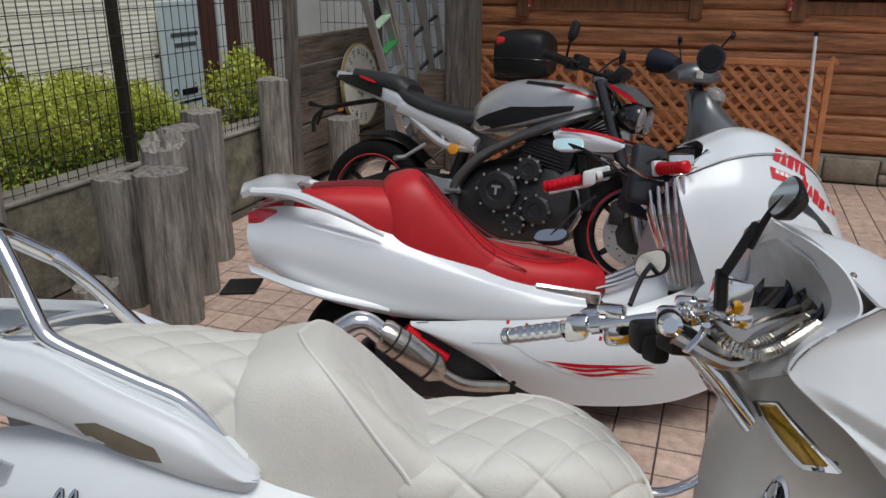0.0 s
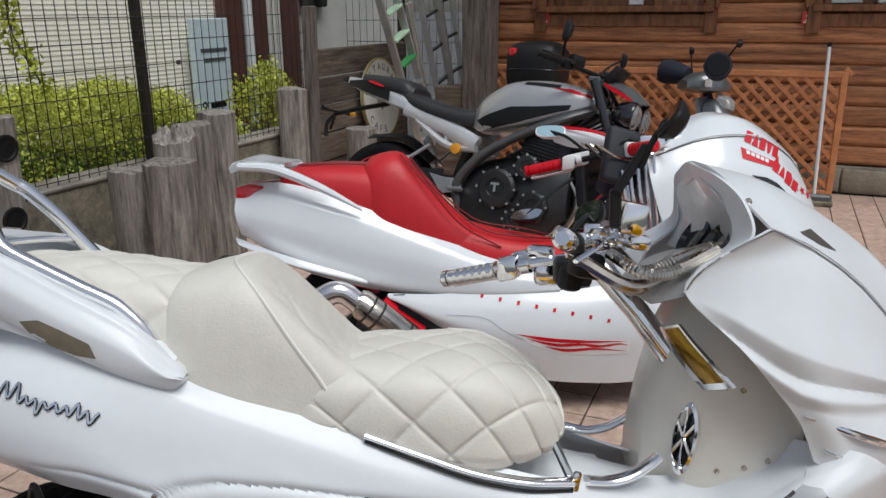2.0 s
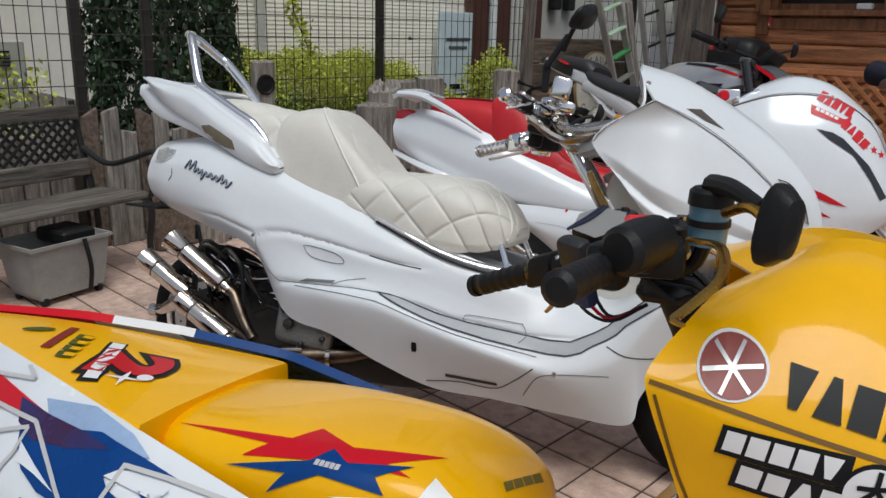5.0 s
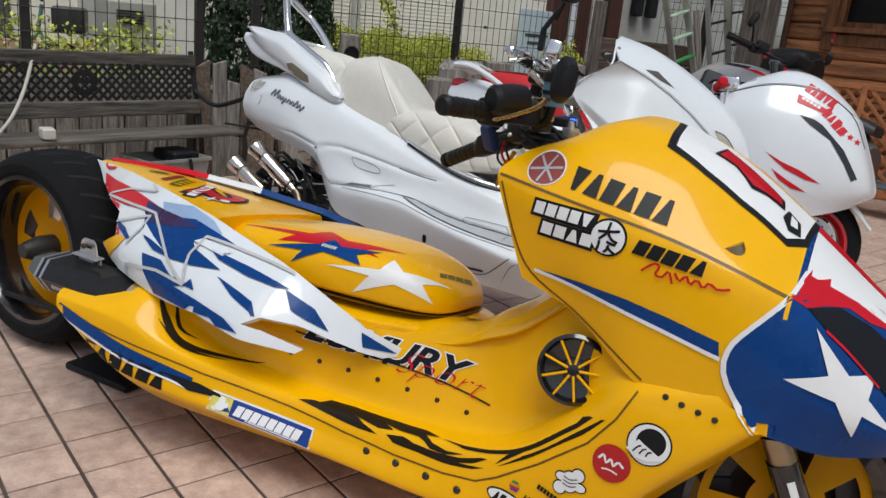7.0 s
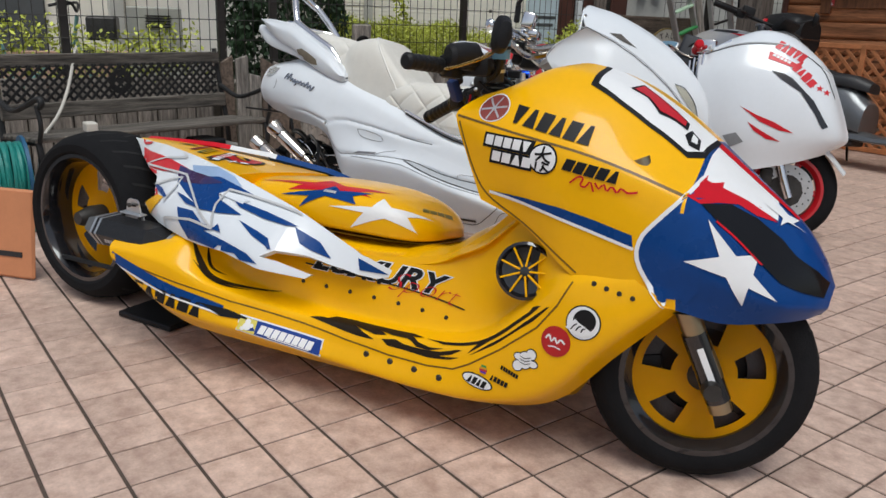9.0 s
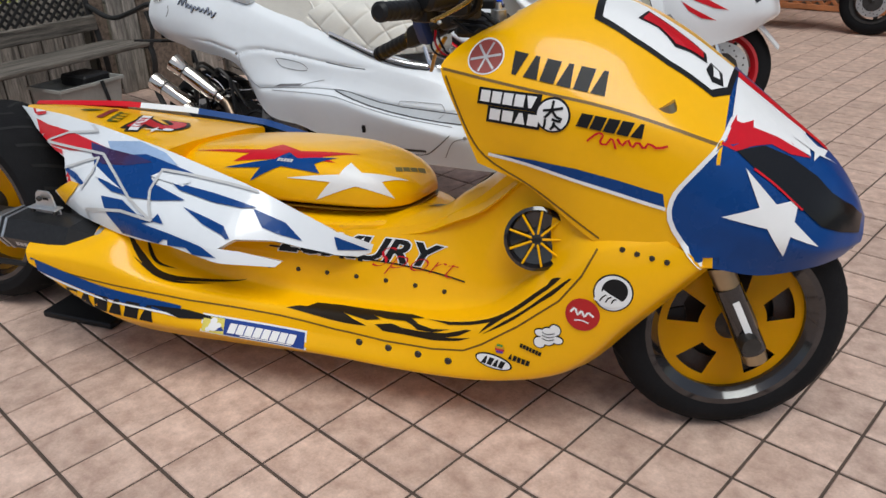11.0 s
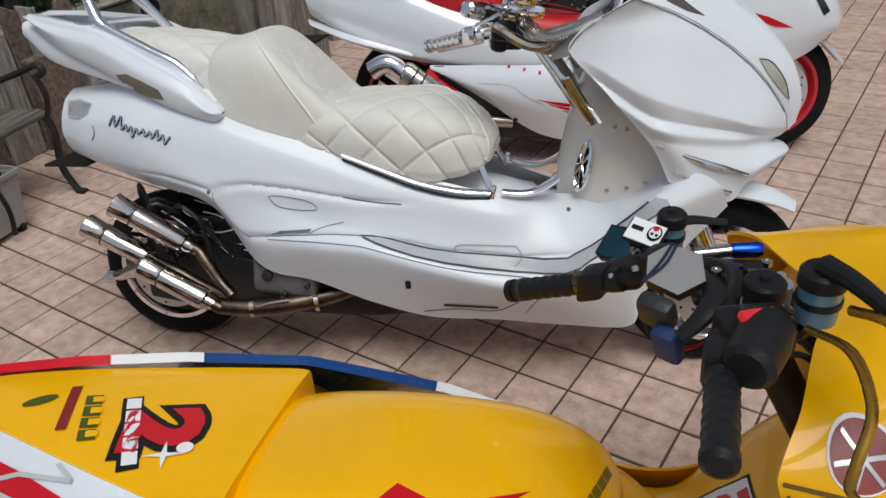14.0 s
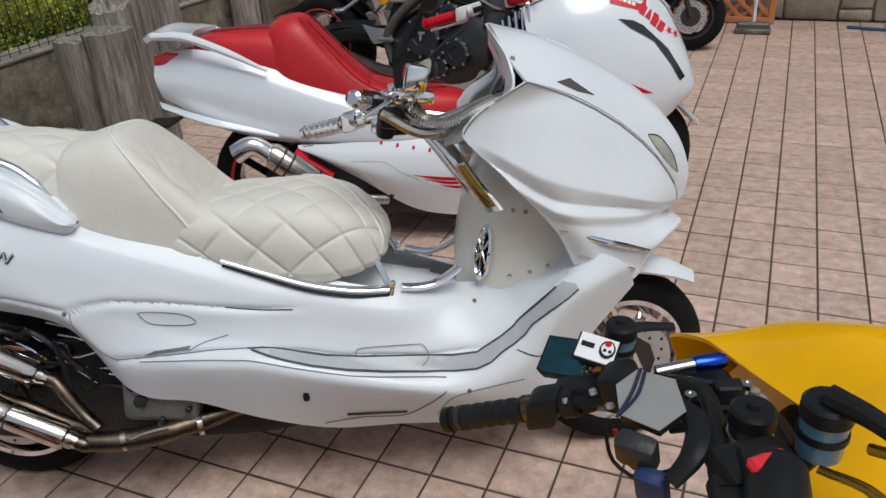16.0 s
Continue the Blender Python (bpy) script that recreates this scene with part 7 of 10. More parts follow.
wd("dark_crescent", poly([(0.399, 0.438), (0.43, 0.450), (0.515, 0.455), (0.508, 0.446), (0.45, 0.444)]), FAINT, 0.002)
wd("panel_gap", stripe([(0.507, 0.443), (0.54, 0.457), (0.603, 0.471)], 0.002), FAINT)
wd("floor_strip", poly([(0.647, 0.44), (0.70, 0.435), (0.767, 0.416), (0.867, 0.394), (1.0, 0.382), (1.10, 0.376), (1.19, 0.378), (1.27, 0.425), (1.29, 0.443), (1.33, 0.478), (1.385, 0.53), (1.42, 0.558), (1.435, 0.53), (1.335, 0.452), (1.30, 0.412), (1.25, 0.38), (1.20, 0.348), (1.115, 0.343), (0.97, 0.357), (0.82, 0.385), (0.72, 0.414)]), mat("floor_strip_grey", (0.42, 0.44, 0.46), 0.3, var=0.05, scale=30), 0.002, 0.02)
wd("panel_gap", stripe([(0.647, 0.44), (0.70, 0.4355), (0.767, 0.4165), (0.867, 0.3945), (1.0, 0.3825), (1.10, 0.3765), (1.19, 0.3785), (1.27, 0.4255), (1.29, 0.4435), (1.33, 0.4785), (1.385, 0.5305)], 0.0035), SEAM, 0.003)
wd("panel_gap", stripe([(0.655, 0.436), (0.72, 0.414), (0.82, 0.385), (0.97, 0.357), (1.115, 0.343), (1.20, 0.348), (1.25, 0.38), (1.30, 0.412), (1.335, 0.452), (1.435, 0.53)], 0.0035), SEAM, 0.003)
wd("panel_gap", stripe([(0.898, 0.392), (0.901, 0.407), (0.93, 0.41), (1.04, 0.406), (1.06, 0.402), (1.073, 0.377), (1.056, 0.357)], 0.0018), FAINT, 0.004)
wd("slot", poly([(0.764, 0.29), (0.776, 0.29), (0.78, 0.3), (0.78, 0.318), (0.768, 0.32), (0.764, 0.31)]), BLKP, 0.002)
wd("belly_strip", poly([(0.861, 0.24), (1.01, 0.241), (1.01, 0.232), (0.861, 0.23)]), DKSTEEL, 0.002)
wd("panel_gap", stripe([(0.801, 0.205), (0.90, 0.222), (1.0, 0.222), (1.06, 0.26), (1.11, 0.305)], 0.003), SEAM)
wd("panel_gap", stripe([(1.082, 0.218), (1.119, 0.279), (1.165, 0.297), (1.23, 0.305), (1.30, 0.31)], 0.0024), FAINT)
wd("panel_gap", stripe([(1.285, 0.385), (1.33, 0.369), (1.376, 0.366), (1.42, 0.371)], 0.003), SEAM)
wd("tail_lamp", poly([(-0.235, 0.775), (-0.18, 0.785), (-0.125, 0.778), (-0.135, 0.752), (-0.17, 0.735), (-0.22, 0.735)]), LENS, 0.004, 0.02)
wd("lamp_back", poly([(-0.23, 0.77), (-0.18, 0.78), (-0.13, 0.774), (-0.14, 0.756), (-0.17, 0.74), (-0.215, 0.74)]), mat("lamp_silver", (0.45, 0.45, 0.45), 0.2, metal=0.8, var=0.3, scale=40), 0.002, 0.02)
wd("panel_gap", stripe([(-0.115, 0.722), (-0.112, 0.70), (-0.125, 0.68)], 0.003), SEAM)
screws(W, [tuple(wt[0].ray_cast(Vector((x, -1, z)), Vector((0, 1, 0)))[0] or (x, -0.2, z)) for x, z in ((0.232, 0.552), (1.165, 0.30), (1.19, 0.505))], 0.006)
# maker's script as a plain chrome shape
SCRIPT = [(0, 0), (0.012, 0.028), (0.022, 0.004), (0.036, 0.032), (0.044, 0.003), (0.056, 0.015), (0.063, 0.003), (0.075, 0.014), (0.08, -0.01), (0.09, 0.013), (0.10, 0.004), (0.112, 0.015), (0.12, 0.002), (0.132, 0.014), (0.14, 0.001), (0.152, 0.022), (0.158, 0.0), (0.17, 0.013), (0.178, -0.006), (0.19, 0.012), (0.205, 0.018)]


def scribble(w):
    P = spline(np.asarray(SCRIPT), 120)
    return join(*[stripe(P[k:k + 7], w) for k in range(0, 114, 6)])


wd("script_back", rotated(scribble(0.0075), -12, (-0.052, 0.726)), DKSTEEL, 0.003, 0.02)
wd("chrome_script", rotated(scribble(0.0042), -12, (-0.052, 0.728)), CHR, 0.0055, 0.02)

# tail wings with an opening, and the deck between
WTAIL = [(-0.34, 0.06, 1.012, 1.0), (-0.25, 0.115, 1.004, 0.945), (-0.15, 0.15, 0.99, 0.895), (-0.06, 0.172, 0.974, 0.862), (0.045, 0.192, 0.922, 0.81), (0.12, 0.20, 0.885, 0.775), (0.19, 0.205, 0.845, 0.748), (0.25, 0.207, 0.79, 0.732), (0.272, 0.203, 0.772, 0.738), (0.28, 0.195, 0.758, 0.748)]
wing = []
for x, y, a, c in WTAIL:
    e = min(0.014, (a - c) * 0.3)
    wing.append([(x, y - 0.06, a - 0.006), (x, y - 0.014, a), (x, y - 0.002, a - e), (x, y + 0.014, a * 0.6 + c * 0.4), (x, y + 0.010, c + 1.6 * e), (x, y - 0.004, c + 0.2 * e), (x, y - 0.06, c + 0.004)])
tb = sheet(wing, 60, 44, 0.004, tv=0.4, flip=True)
tsk = tb.copy()
part("tail_wing", tb, WHT, W, "white pointed tail wing with a slot", smooth=50)
part("tail_wing", sheet(wing, 50, 30, 0.004, tv=0.4), WHT, W, "white pointed tail wing with a slot", smooth=50)
tt = tree_of(tsk)
part("wing_slot", lay(poly([(-0.008, 0.86), (0.03, 0.864), (0.075, 0.845), (0.122, 0.822), (0.132, 0.795), (0.09, 0.80), (0.045, 0.815), (0.012, 0.83)]), tt, off=0.0015, step=0.02, **SIDE), mat("slot_shade", (0.20, 0.17, 0.12), 0.6, var=0.2), W)
part("tail_deck", hull([(-0.38, 0.04, 0.95, 0.99), (-0.25, 0.11, 0.88, 0.955), (-0.05, 0.17, 0.83, 0.93), (0.15, 0.2, 0.77, 0.87), (0.26, 0.2, 0.73, 0.8)], 24, 24, 0.6), WHT, W)
part("number_bracket", join(tube([(-0.1, 0, 0.62), (-0.28, -0.03, 0.6)], 0.008, 8), box(0.14, 0.2, 0.008, (-0.3, 0, 0.58), 0.002)), BLK, W)

# chrome grab bars
part("grab_bar", tube([(0.225, -0.152, 0.785), (0.212, -0.152, 0.808), (0.19, -0.152, 0.84), (0.145, -0.15, 0.88), (0.08, -0.148, 0.912), (-0.03, -0.142, 0.968), (-0.062, -0.138, 0.99), (-0.08, -0.13, 1.02), (-0.12, -0.10, 1.09), (-0.15, -0.078, 1.138), (-0.165, -0.06, 1.15)], 0.015, 14, 70, tens=0.4), CHR, W, "bent chrome grab bar")
part("grab_bar", tube([(0.10, 0.13, 0.86), (0.05, 0.128, 0.89), (0.0, 0.12, 0.935), (-0.06, 0.09, 1.02), (-0.11, 0.062, 1.08), (-0.13, 0.05, 1.095), (-0.17, 0.0, 1.135), (-0.185, -0.03, 1.148)], 0.015, 14, 60, tens=0.4), CHR, W, "bent chrome grab bar")
part("bar_joint", tube([(-0.162, -0.064, 1.149), (-0.18, -0.05, 1.153), (-0.186, -0.026, 1.147)], 0.0155, 12, 8), CHR, W)
part("bar_foot", tube([(-0.06, -0.138, 0.985), (-0.06, -0.135, 0.945)], 0.009, 10), DKSTEEL, W)
part("bar_cross", tube([(-0.075, -0.136, 0.985), (-0.13, -0.13, 0.985), (-0.16, -0.08, 0.98), (-0.1, 0.04, 0.98), (-0.04, 0.10, 0.975)], 0.007, 10, 20), CHR, W)


# quilted seat in three pieces
def cushion(stations, nu=110, nv=110, p=0.5, bottom=0.1, cell=None, depth=0.005):
    """A padded block along x; its stitched diamonds follow the girth."""
    S = spline(np.asarray(stations, float), nu)
    rings = []
    q = np.linspace(0, math.pi, 500)
    for x, hw, lo, hi in S:
        y = hw * np.sign(np.cos(q)) * np.abs(np.cos(q)) ** p
        z = lo + (hi - lo) * (bottom + (1 - bottom) * np.abs(np.sin(q)) ** p)
        y, z = np.r_[hw * 0.95, y, -hw * 0.95], np.r_[lo, z, lo]
        ln = np.r_[0, np.cumsum(np.hypot(np.diff(y), np.diff(z)))]
        u = np.linspace(0, ln[-1], nv)
        rings.append([(x, a, b) for a, b in zip(np.interp(u, ln, y), np.interp(u, ln, z))])
    bm = grid_bm(rings, closed_v=True, cap=True)
    if cell:
        bm.normal_update()
        P = np.array(rings)
        girth = np.r_["1", np.zeros((nu, 1)), np.cumsum(np.linalg.norm(np.diff(P, axis=1), axis=2), axis=1)]
        girth = np.abs(girth - girth[:, -1:] / 2)
        run = np.r_[0, np.cumsum(np.linalg.norm(np.diff(P[:, nv // 2], axis=0), axis=1))]
        bm.verts.ensure_lookup_table()
        for i in range(nu):
            for j in range(nv):
                a, b = run[i] / cell[0] + girth[i, j] / cell[1], run[i] / cell[0] - girth[i, j] / cell[1]
                da, db = abs(a - round(a)), abs(b - round(b))
                h = -depth * max(math.exp(-(da / 0.026) ** 2), math.exp(-(db / 0.026) ** 2)) + 0.006 * math.sqrt(math.sin(math.pi * da) * math.sin(math.pi * db) + 1e-9)
                v = bm.verts[i * nv + j]
                v.co -= v.normal * h
    return bm


SEAT_R = [(-0.20, 0.07, 0.88, 0.925), (-0.14, 0.115, 0.86, 0.95), (0.05, 0.135, 0.80, 0.95), (0.22, 0.15, 0.75, 0.925), (0.32, 0.15, 0.72, 0.91)]
SEAT_F = [(0.42, 0.16, 0.67, 0.752), (0.52, 0.176, 0.645, 0.764), (0.62, 0.186, 0.614, 0.768), (0.73, 0.19, 0.582, 0.77), (0.82, 0.184, 0.57, 0.764), (0.89, 0.168, 0.575, 0.737), (0.94, 0.142, 0.585, 0.70), (0.968, 0.115, 0.60, 0.665), (0.982, 0.07, 0.615, 0.64)]
part("rear_seat", cushion(SEAT_R, 100, 110, cell=(0.13, 0.105), depth=0.004), CREAM, W, "quilted cream pillion pad", smooth=80)
hump = hull([(0.225, 0.13, 0.75, 0.87), (0.24, 0.16, 0.72, 0.915), (0.285, 0.176, 0.70, 0.935), (0.36, 0.18, 0.68, 0.945), (0.42, 0.178, 0.67, 0.925), (0.48, 0.175, 0.65, 0.87), (0.545, 0.172, 0.63, 0.80), (0.59, 0.165, 0.62, 0.76)], 100, 120, 0.48, 0.1)
for v in hump.verts:
    # the backrest face between the piping is hollow and stitched
    x, y, z = v.co
    k = min(1, max(0, (x - 0.385) / 0.05)) * min(1, max(0, (0.6 - x) / 0.05)) * min(1, max(0, (0.152 - abs(y)) / 0.03)) * min(1, max(0, (z - 0.72) / 0.03))
    qa, qb = (y + 0.85 * (x - 0.40)) / 0.088 + 0.5, (y - 0.85 * (x - 0.40)) / 0.088 + 0.5
    g = max(math.exp(-(abs(qa - round(qa)) / 0.045) ** 2), math.exp(-(abs(qb - round(qb)) / 0.045) ** 2))
    v.co += Vector((-0.5, 0, -0.8)) * k * (0.012 + 0.004 * g)
hump_skin = tree_of(hump)[0]
part("seat_hump", hump, CREAM, W, "smooth cream backrest hump", smooth=80)
front_pad = cushion(SEAT_F, 170, 190, p=0.56, bottom=0.12, cell=(0.135, 0.125), depth=0.004)
pad_skin = tree_of(front_pad)[0]
part("seat_cushion", front_pad, CREAM, W, "quilted cream front cushion", smooth=80)
for s in (-1, 1):
    part("piping", tube([tuple(hump_skin.find_nearest(Vector(p))[0]) for p in ((0.33, 0, 0.96), (0.345, s * 0.06, 0.96), (0.365, s * 0.11, 0.95), (0.40, s * 0.15, 0.915), (0.44, s * 0.17, 0.86), (0.48, s * 0.18, 0.80), (0.52, s * 0.18, 0.74), (0.55, s * 0.18, 0.68))], 0.0042, 6, 40), PIPE, W)
part("piping", tube([tuple(pad_skin.find_nearest(Vector(q))[0]) for q in ((0.76, 0.13, 0.78), (0.83, 0.085, 0.78), (0.885, 0.03, 0.76), (0.93, -0.03, 0.73), (0.962, -0.075, 0.69), (0.98, -0.10, 0.65), (0.97, -0.12, 0.61))], 0.0036, 6, 40), PIPE, W)
# chrome strip under the seat
for s in (-1, 1):
    part("chrome_trim", tube([(0.60, s * 0.183, 0.640), (0.70, s * 0.189, 0.604), (0.80, s * 0.19, 0.568), (0.90, s * 0.183, 0.545), (0.985, s * 0.165, 0.535)], 0.014, 14, 40, flat=0.55), CHR, W, "thin chrome trim under the seat")
    part("trim_line", tube([(0.60, s * 0.189, 0.629), (0.70, s * 0.196, 0.591), (0.80, s * 0.197, 0.554), (0.90, s * 0.19, 0.530), (0.985, s * 0.17, 0.520)], 0.003, 6, 30), BLK, W)
    part("trim_end", moved(box(0.016, 0.012, 0.04, (0, 0, 0), 0.004, 2), pose(0.992, s * 0.163, 0.535, 0, 12, 0)), CHR, W)
    part("chrome_trim", tube([(1.015, s * 0.15, 0.532), (1.06, s * 0.138, 0.525), (1.10, s * 0.13, 0.53), (1.14, s * 0.122, 0.55), (1.16, s * 0.118, 0.565)], 0.016, 14, 30, flat=0.6), CHR, W, "thin chrome trim under the seat")
    part("seat_hinge", tube([(0.955, s * 0.13, 0.60), (0.985, s * 0.145, 0.535)], 0.009, 8), CHR, W)
part("seat_bridge", hull([(0.93, 0.12, 0.46, 0.50), (1.0, 0.14, 0.46, 0.495), (1.08, 0.12, 0.46, 0.49)], 10, 16, 0.7), WHT, W)

# leg shield and its chrome fittings
part("leg_shield", moved(hull([(1.15, 0.07, 0.46, 0.58), (1.19, 0.11, 0.44, 0.74), (1.25, 0.14, 0.43, 0.87), (1.36, 0.16, 0.45, 0.94), (1.48, 0.16, 0.5, 0.92)], 24, 28, 0.7), pose(0, 0.06, 0)), CRM, W, "warm white inner leg shield")
lt = tree_of(moved(hull([(1.15, 0.07, 0.46, 0.58), (1.19, 0.11, 0.44, 0.74), (1.25, 0.14, 0.43, 0.87), (1.36, 0.16, 0.45, 0.94), (1.48, 0.16, 0.5, 0.92)], 24, 28, 0.7), pose(0, 0.06, 0)))
for s in (-1, 1):
    spm = pose(1.232, 0.06 + s * 0.132, 0.582, 0, 0, 180 - s * 40) @ pose(0, 0, 0, 0, -16, 0) @ Matrix.Diagonal((1, 0.5, 1.35, 1))
    sp_ = part("chrome_speaker", moved(lathe([(0, 0), (0.004, 0.052), (0.016, 0.054), (0.020, 0.046), (0.01, 0.038), (0.006, 0.0)], 28, "x"), spm), CHR, W, "oval chrome loudspeaker cover")
    part("speaker_mesh", moved(lathe([(0.011, 0), (0.011, 0.04)], 24, "x"), spm), GLOSSB, sp_)
    part("speaker_spokes", join(*[moved(box(0.008, 0.008, 0.042, (0.017, 0, 0.024), 0.002), spm @ Matrix.Rotation(k * math.pi / 3, 4, "X")) for k in range(6)]), CHR, sp_)
# the yellow scooter's reflection is put into the mirror's amber colour
YREFL = mat("mirror_yellow_reflection", (0.55, 0.33, 0.02), 0.08, metal=0.7, var=0.5, scale=14, second=(0.25, 0.13, 0.02))
MLEFT = np.array([(1.180, -0.078, 0.812), (1.197, -0.088, 0.775), (1.225, -0.110, 0.733), (1.250, -0.132, 0.703)])
MRIGHT = np.array([(1.200, -0.125, 0.826), (1.222, -0.15, 0.795), (1.25, -0.182, 0.76), (1.276, -0.208, 0.728)])
MOUT = np.array((-0.75, -0.6, 0.25)) * 0.012
for s in (-1, 1):
    flip = np.array((1, -s, 1))
    base = np.array((0, 0.12 if s > 0 else 0, 0))
    for k, off, mt, nm in ((1.0, 1.0, CHR, "mirror_frame"), (0.72, 1.9, YREFL, "mirror_panel")):
        mid = (MLEFT + MRIGHT) / 2
        cen = mid.mean(axis=0)
        rows = [[tuple((cen + (p - cen) * (0.86 if k < 1 else 1) + MOUT * off) * flip + base) for p in (m + (a - m) * k, m + (a - m) * k * 0.4 + MOUT * 0.25, m + (b - m) * k * 0.4 + MOUT * 0.25, m + (b - m) * k)] for a, b, m in zip(MLEFT, MRIGHT, mid)]
        part(nm, sheet(rows, 20, 12, 0.008 if k == 1 else 0.004), mt, W, "chrome framed panel" if k == 1 else "mirror panel with a yellow reflection painted in")
screws(W, [tuple(lt[0].ray_cast(Vector((x, -1, z)), Vector((0, 1, 0)))[0] or (x, -0.09, z)) for x, z in ((1.30, 0.69), (1.33, 0.685), (1.285, 0.52), (1.335, 0.53), (1.38, 0.545))], 0.006)

# big front cowl
wcowl = [
    [(1.329, 0.25, 1.01), (1.217, 0.235, 0.941), (1.186, 0.232, 0.892), (1.275, 0.256, 0.80), (1.34, 0.258, 0.725), (1.394, 0.255, 0.656), (1.431, 0.24, 0.575)],
    [(1.428, 0.197, 0.971), (1.39, 0.226, 0.93), (1.38, 0.245, 0.86), (1.395, 0.258, 0.79), (1.423, 0.265, 0.706), (1.45, 0.262, 0.645), (1.50, 0.235, 0.545)],
    [(1.532, 0.147, 0.909), (1.51, 0.178, 0.865), (1.495, 0.202, 0.81), (1.495, 0.218, 0.75), (1.505, 0.225, 0.675), (1.53, 0.228, 0.615), (1.585, 0.19, 0.508)],
    [(1.624, 0.097, 0.834), (1.608, 0.128, 0.79), (1.597, 0.153, 0.745), (1.59, 0.168, 0.705), (1.592, 0.168, 0.65), (1.625, 0.182, 0.585), (1.632, 0.155, 0.548)],
    [(1.686, 0.062, 0.765), (1.68, 0.088, 0.735), (1.672, 0.107, 0.70), (1.665, 0.112, 0.675), (1.66, 0.095, 0.635), (1.69, 0.125, 0.60), (1.688, 0.105, 0.574)],
    [(1.73, 0.025, 0.699), (1.728, 0.04, 0.68), (1.722, 0.045, 0.66), (1.715, 0.04, 0.645), (1.705, 0.022, 0.622), (1.742, 0.045, 0.605), (1.74, 0.04, 0.588)],
    [(1.747, 0.0, 0.645), (1.74, 0.0, 0.64), (1.735, 0.0, 0.634), (1.725, 0.0, 0.628), (1.71, 0.0, 0.62), (1.75, 0.0, 0.605), (1.745, 0.0, 0.588)],
]
AXIS = pose(0, 0.06, 0)


def flared(bm):
    """Folds the cowl: a flat upper panel, a valley, a flare that turns up to a rim, and the lower panel tucked in under it."""
    for v in bm.verts:
        x, y, z = v.co
        zs = np.interp(x, [1.187, 1.217, 1.329, 1.428, 1.532, 1.624, 1.686, 1.73], [0.893, 0.941, 1.008, 0.969, 0.907, 0.832, 0.763, 0.697])
        zr = np.interp(x, [1.187, 1.262, 1.351, 1.44, 1.568, 1.678, 1.73], [0.89, 0.852, 0.80, 0.765, 0.72, 0.676, 0.66])
        zc = np.interp(x, [1.187, 1.345, 1.384, 1.514, 1.617, 1.688, 1.74], [0.86, 0.742, 0.717, 0.683, 0.66, 0.645, 0.635])
        f = min(1, max(0, (x - 1.20) / 0.08)) * min(1, max(0, (1.74 - x) / 0.12))
        if z > zr:
            d = -0.019 * min(1, max(0, (zs - z) / (zs - zr + 1e-6))) ** 1.4
        elif z > zc:
            q = (zr - z) / (zr - zc + 1e-6)
            d = -0.019 + 0.032 * q ** 1.2
        else:
            q = min(1, (zc - z) / 0.03)
            d = 0.013 - 0.012 * q * q * (3 - 2 * q)
        v.co.y += math.copysign(d * f, y)
    return bm


wc = moved(flared(sheet(wcowl, 130, 130, 0.005, tv=0.45, flip=True)), AXIS)
wcs = wc.copy()
part("front_cowl", wc, WHT, W, "large pearl white front cowl")
part("front_cowl", moved(flared(sheet(wcowl, 70, 80, 0.005, tv=0.45)), AXIS), WHT, W)
wtop = [
    [(1.265, 0.0, 1.130), (1.27, 0.07, 1.122), (1.28, 0.14, 1.10), (1.30, 0.21, 1.055), (1.329, 0.25, 1.013)],
    [(1.388, 0.0, 1.093), (1.395, 0.07, 1.085), (1.405, 0.125, 1.055), (1.418, 0.172, 1.012), (1.428, 0.197, 0.974)],
    [(1.522, 0.0, 1.026), (1.522, 0.05, 1.015), (1.525, 0.092, 0.985), (1.53, 0.127, 0.945), (1.532, 0.147, 0.912)],
    [(1.649, 0.0, 0.934), (1.645, 0.03, 0.922), (1.638, 0.057, 0.895), (1.63, 0.082, 0.862), (1.624, 0.097, 0.837)],
    [(1.736, 0.0, 0.833), (1.732, 0.015, 0.825), (1.718, 0.036, 0.805), (1.70, 0.052, 0.785), (1.686, 0.062, 0.768)],
    [(1.772, 0.0, 0.735), (1.768, 0.01, 0.732), (1.755, 0.018, 0.72), (1.742, 0.024, 0.71), (1.73, 0.027, 0.702)],
    [(1.765, 0.0, 0.665), (1.762, 0.005, 0.665), (1.757, 0.007, 0.66), (1.752, 0.008, 0.655), (1.747, 0.008, 0.648)],
]
wu = moved(sheet(wtop, 48, 36, 0.005, tv=0.45, flip=True), AXIS)
wus = wu.copy()
part("upper_cowl", wu, WHT, W)
part("upper_cowl", moved(sheet(wtop, 36, 24, 0.005, tv=0.45), AXIS), WHT, W)
ct = tree_of(wcs, wus)


def cd(name, bm, material, off=0.002, step=0.02):
    return part(name, lay(bm, ct, off=off, step=step, **SIDE), material, W, smooth=60)


cd("panel_gap", stripe([(1.187, 0.893), (1.191, 0.909), (1.218, 0.941), (1.27, 0.976), (1.329, 1.007), (1.345, 1.003), (1.428, 0.968), (1.532, 0.906), (1.624, 0.831), (1.686, 0.762), (1.73, 0.696)], 0.003), FAINT)
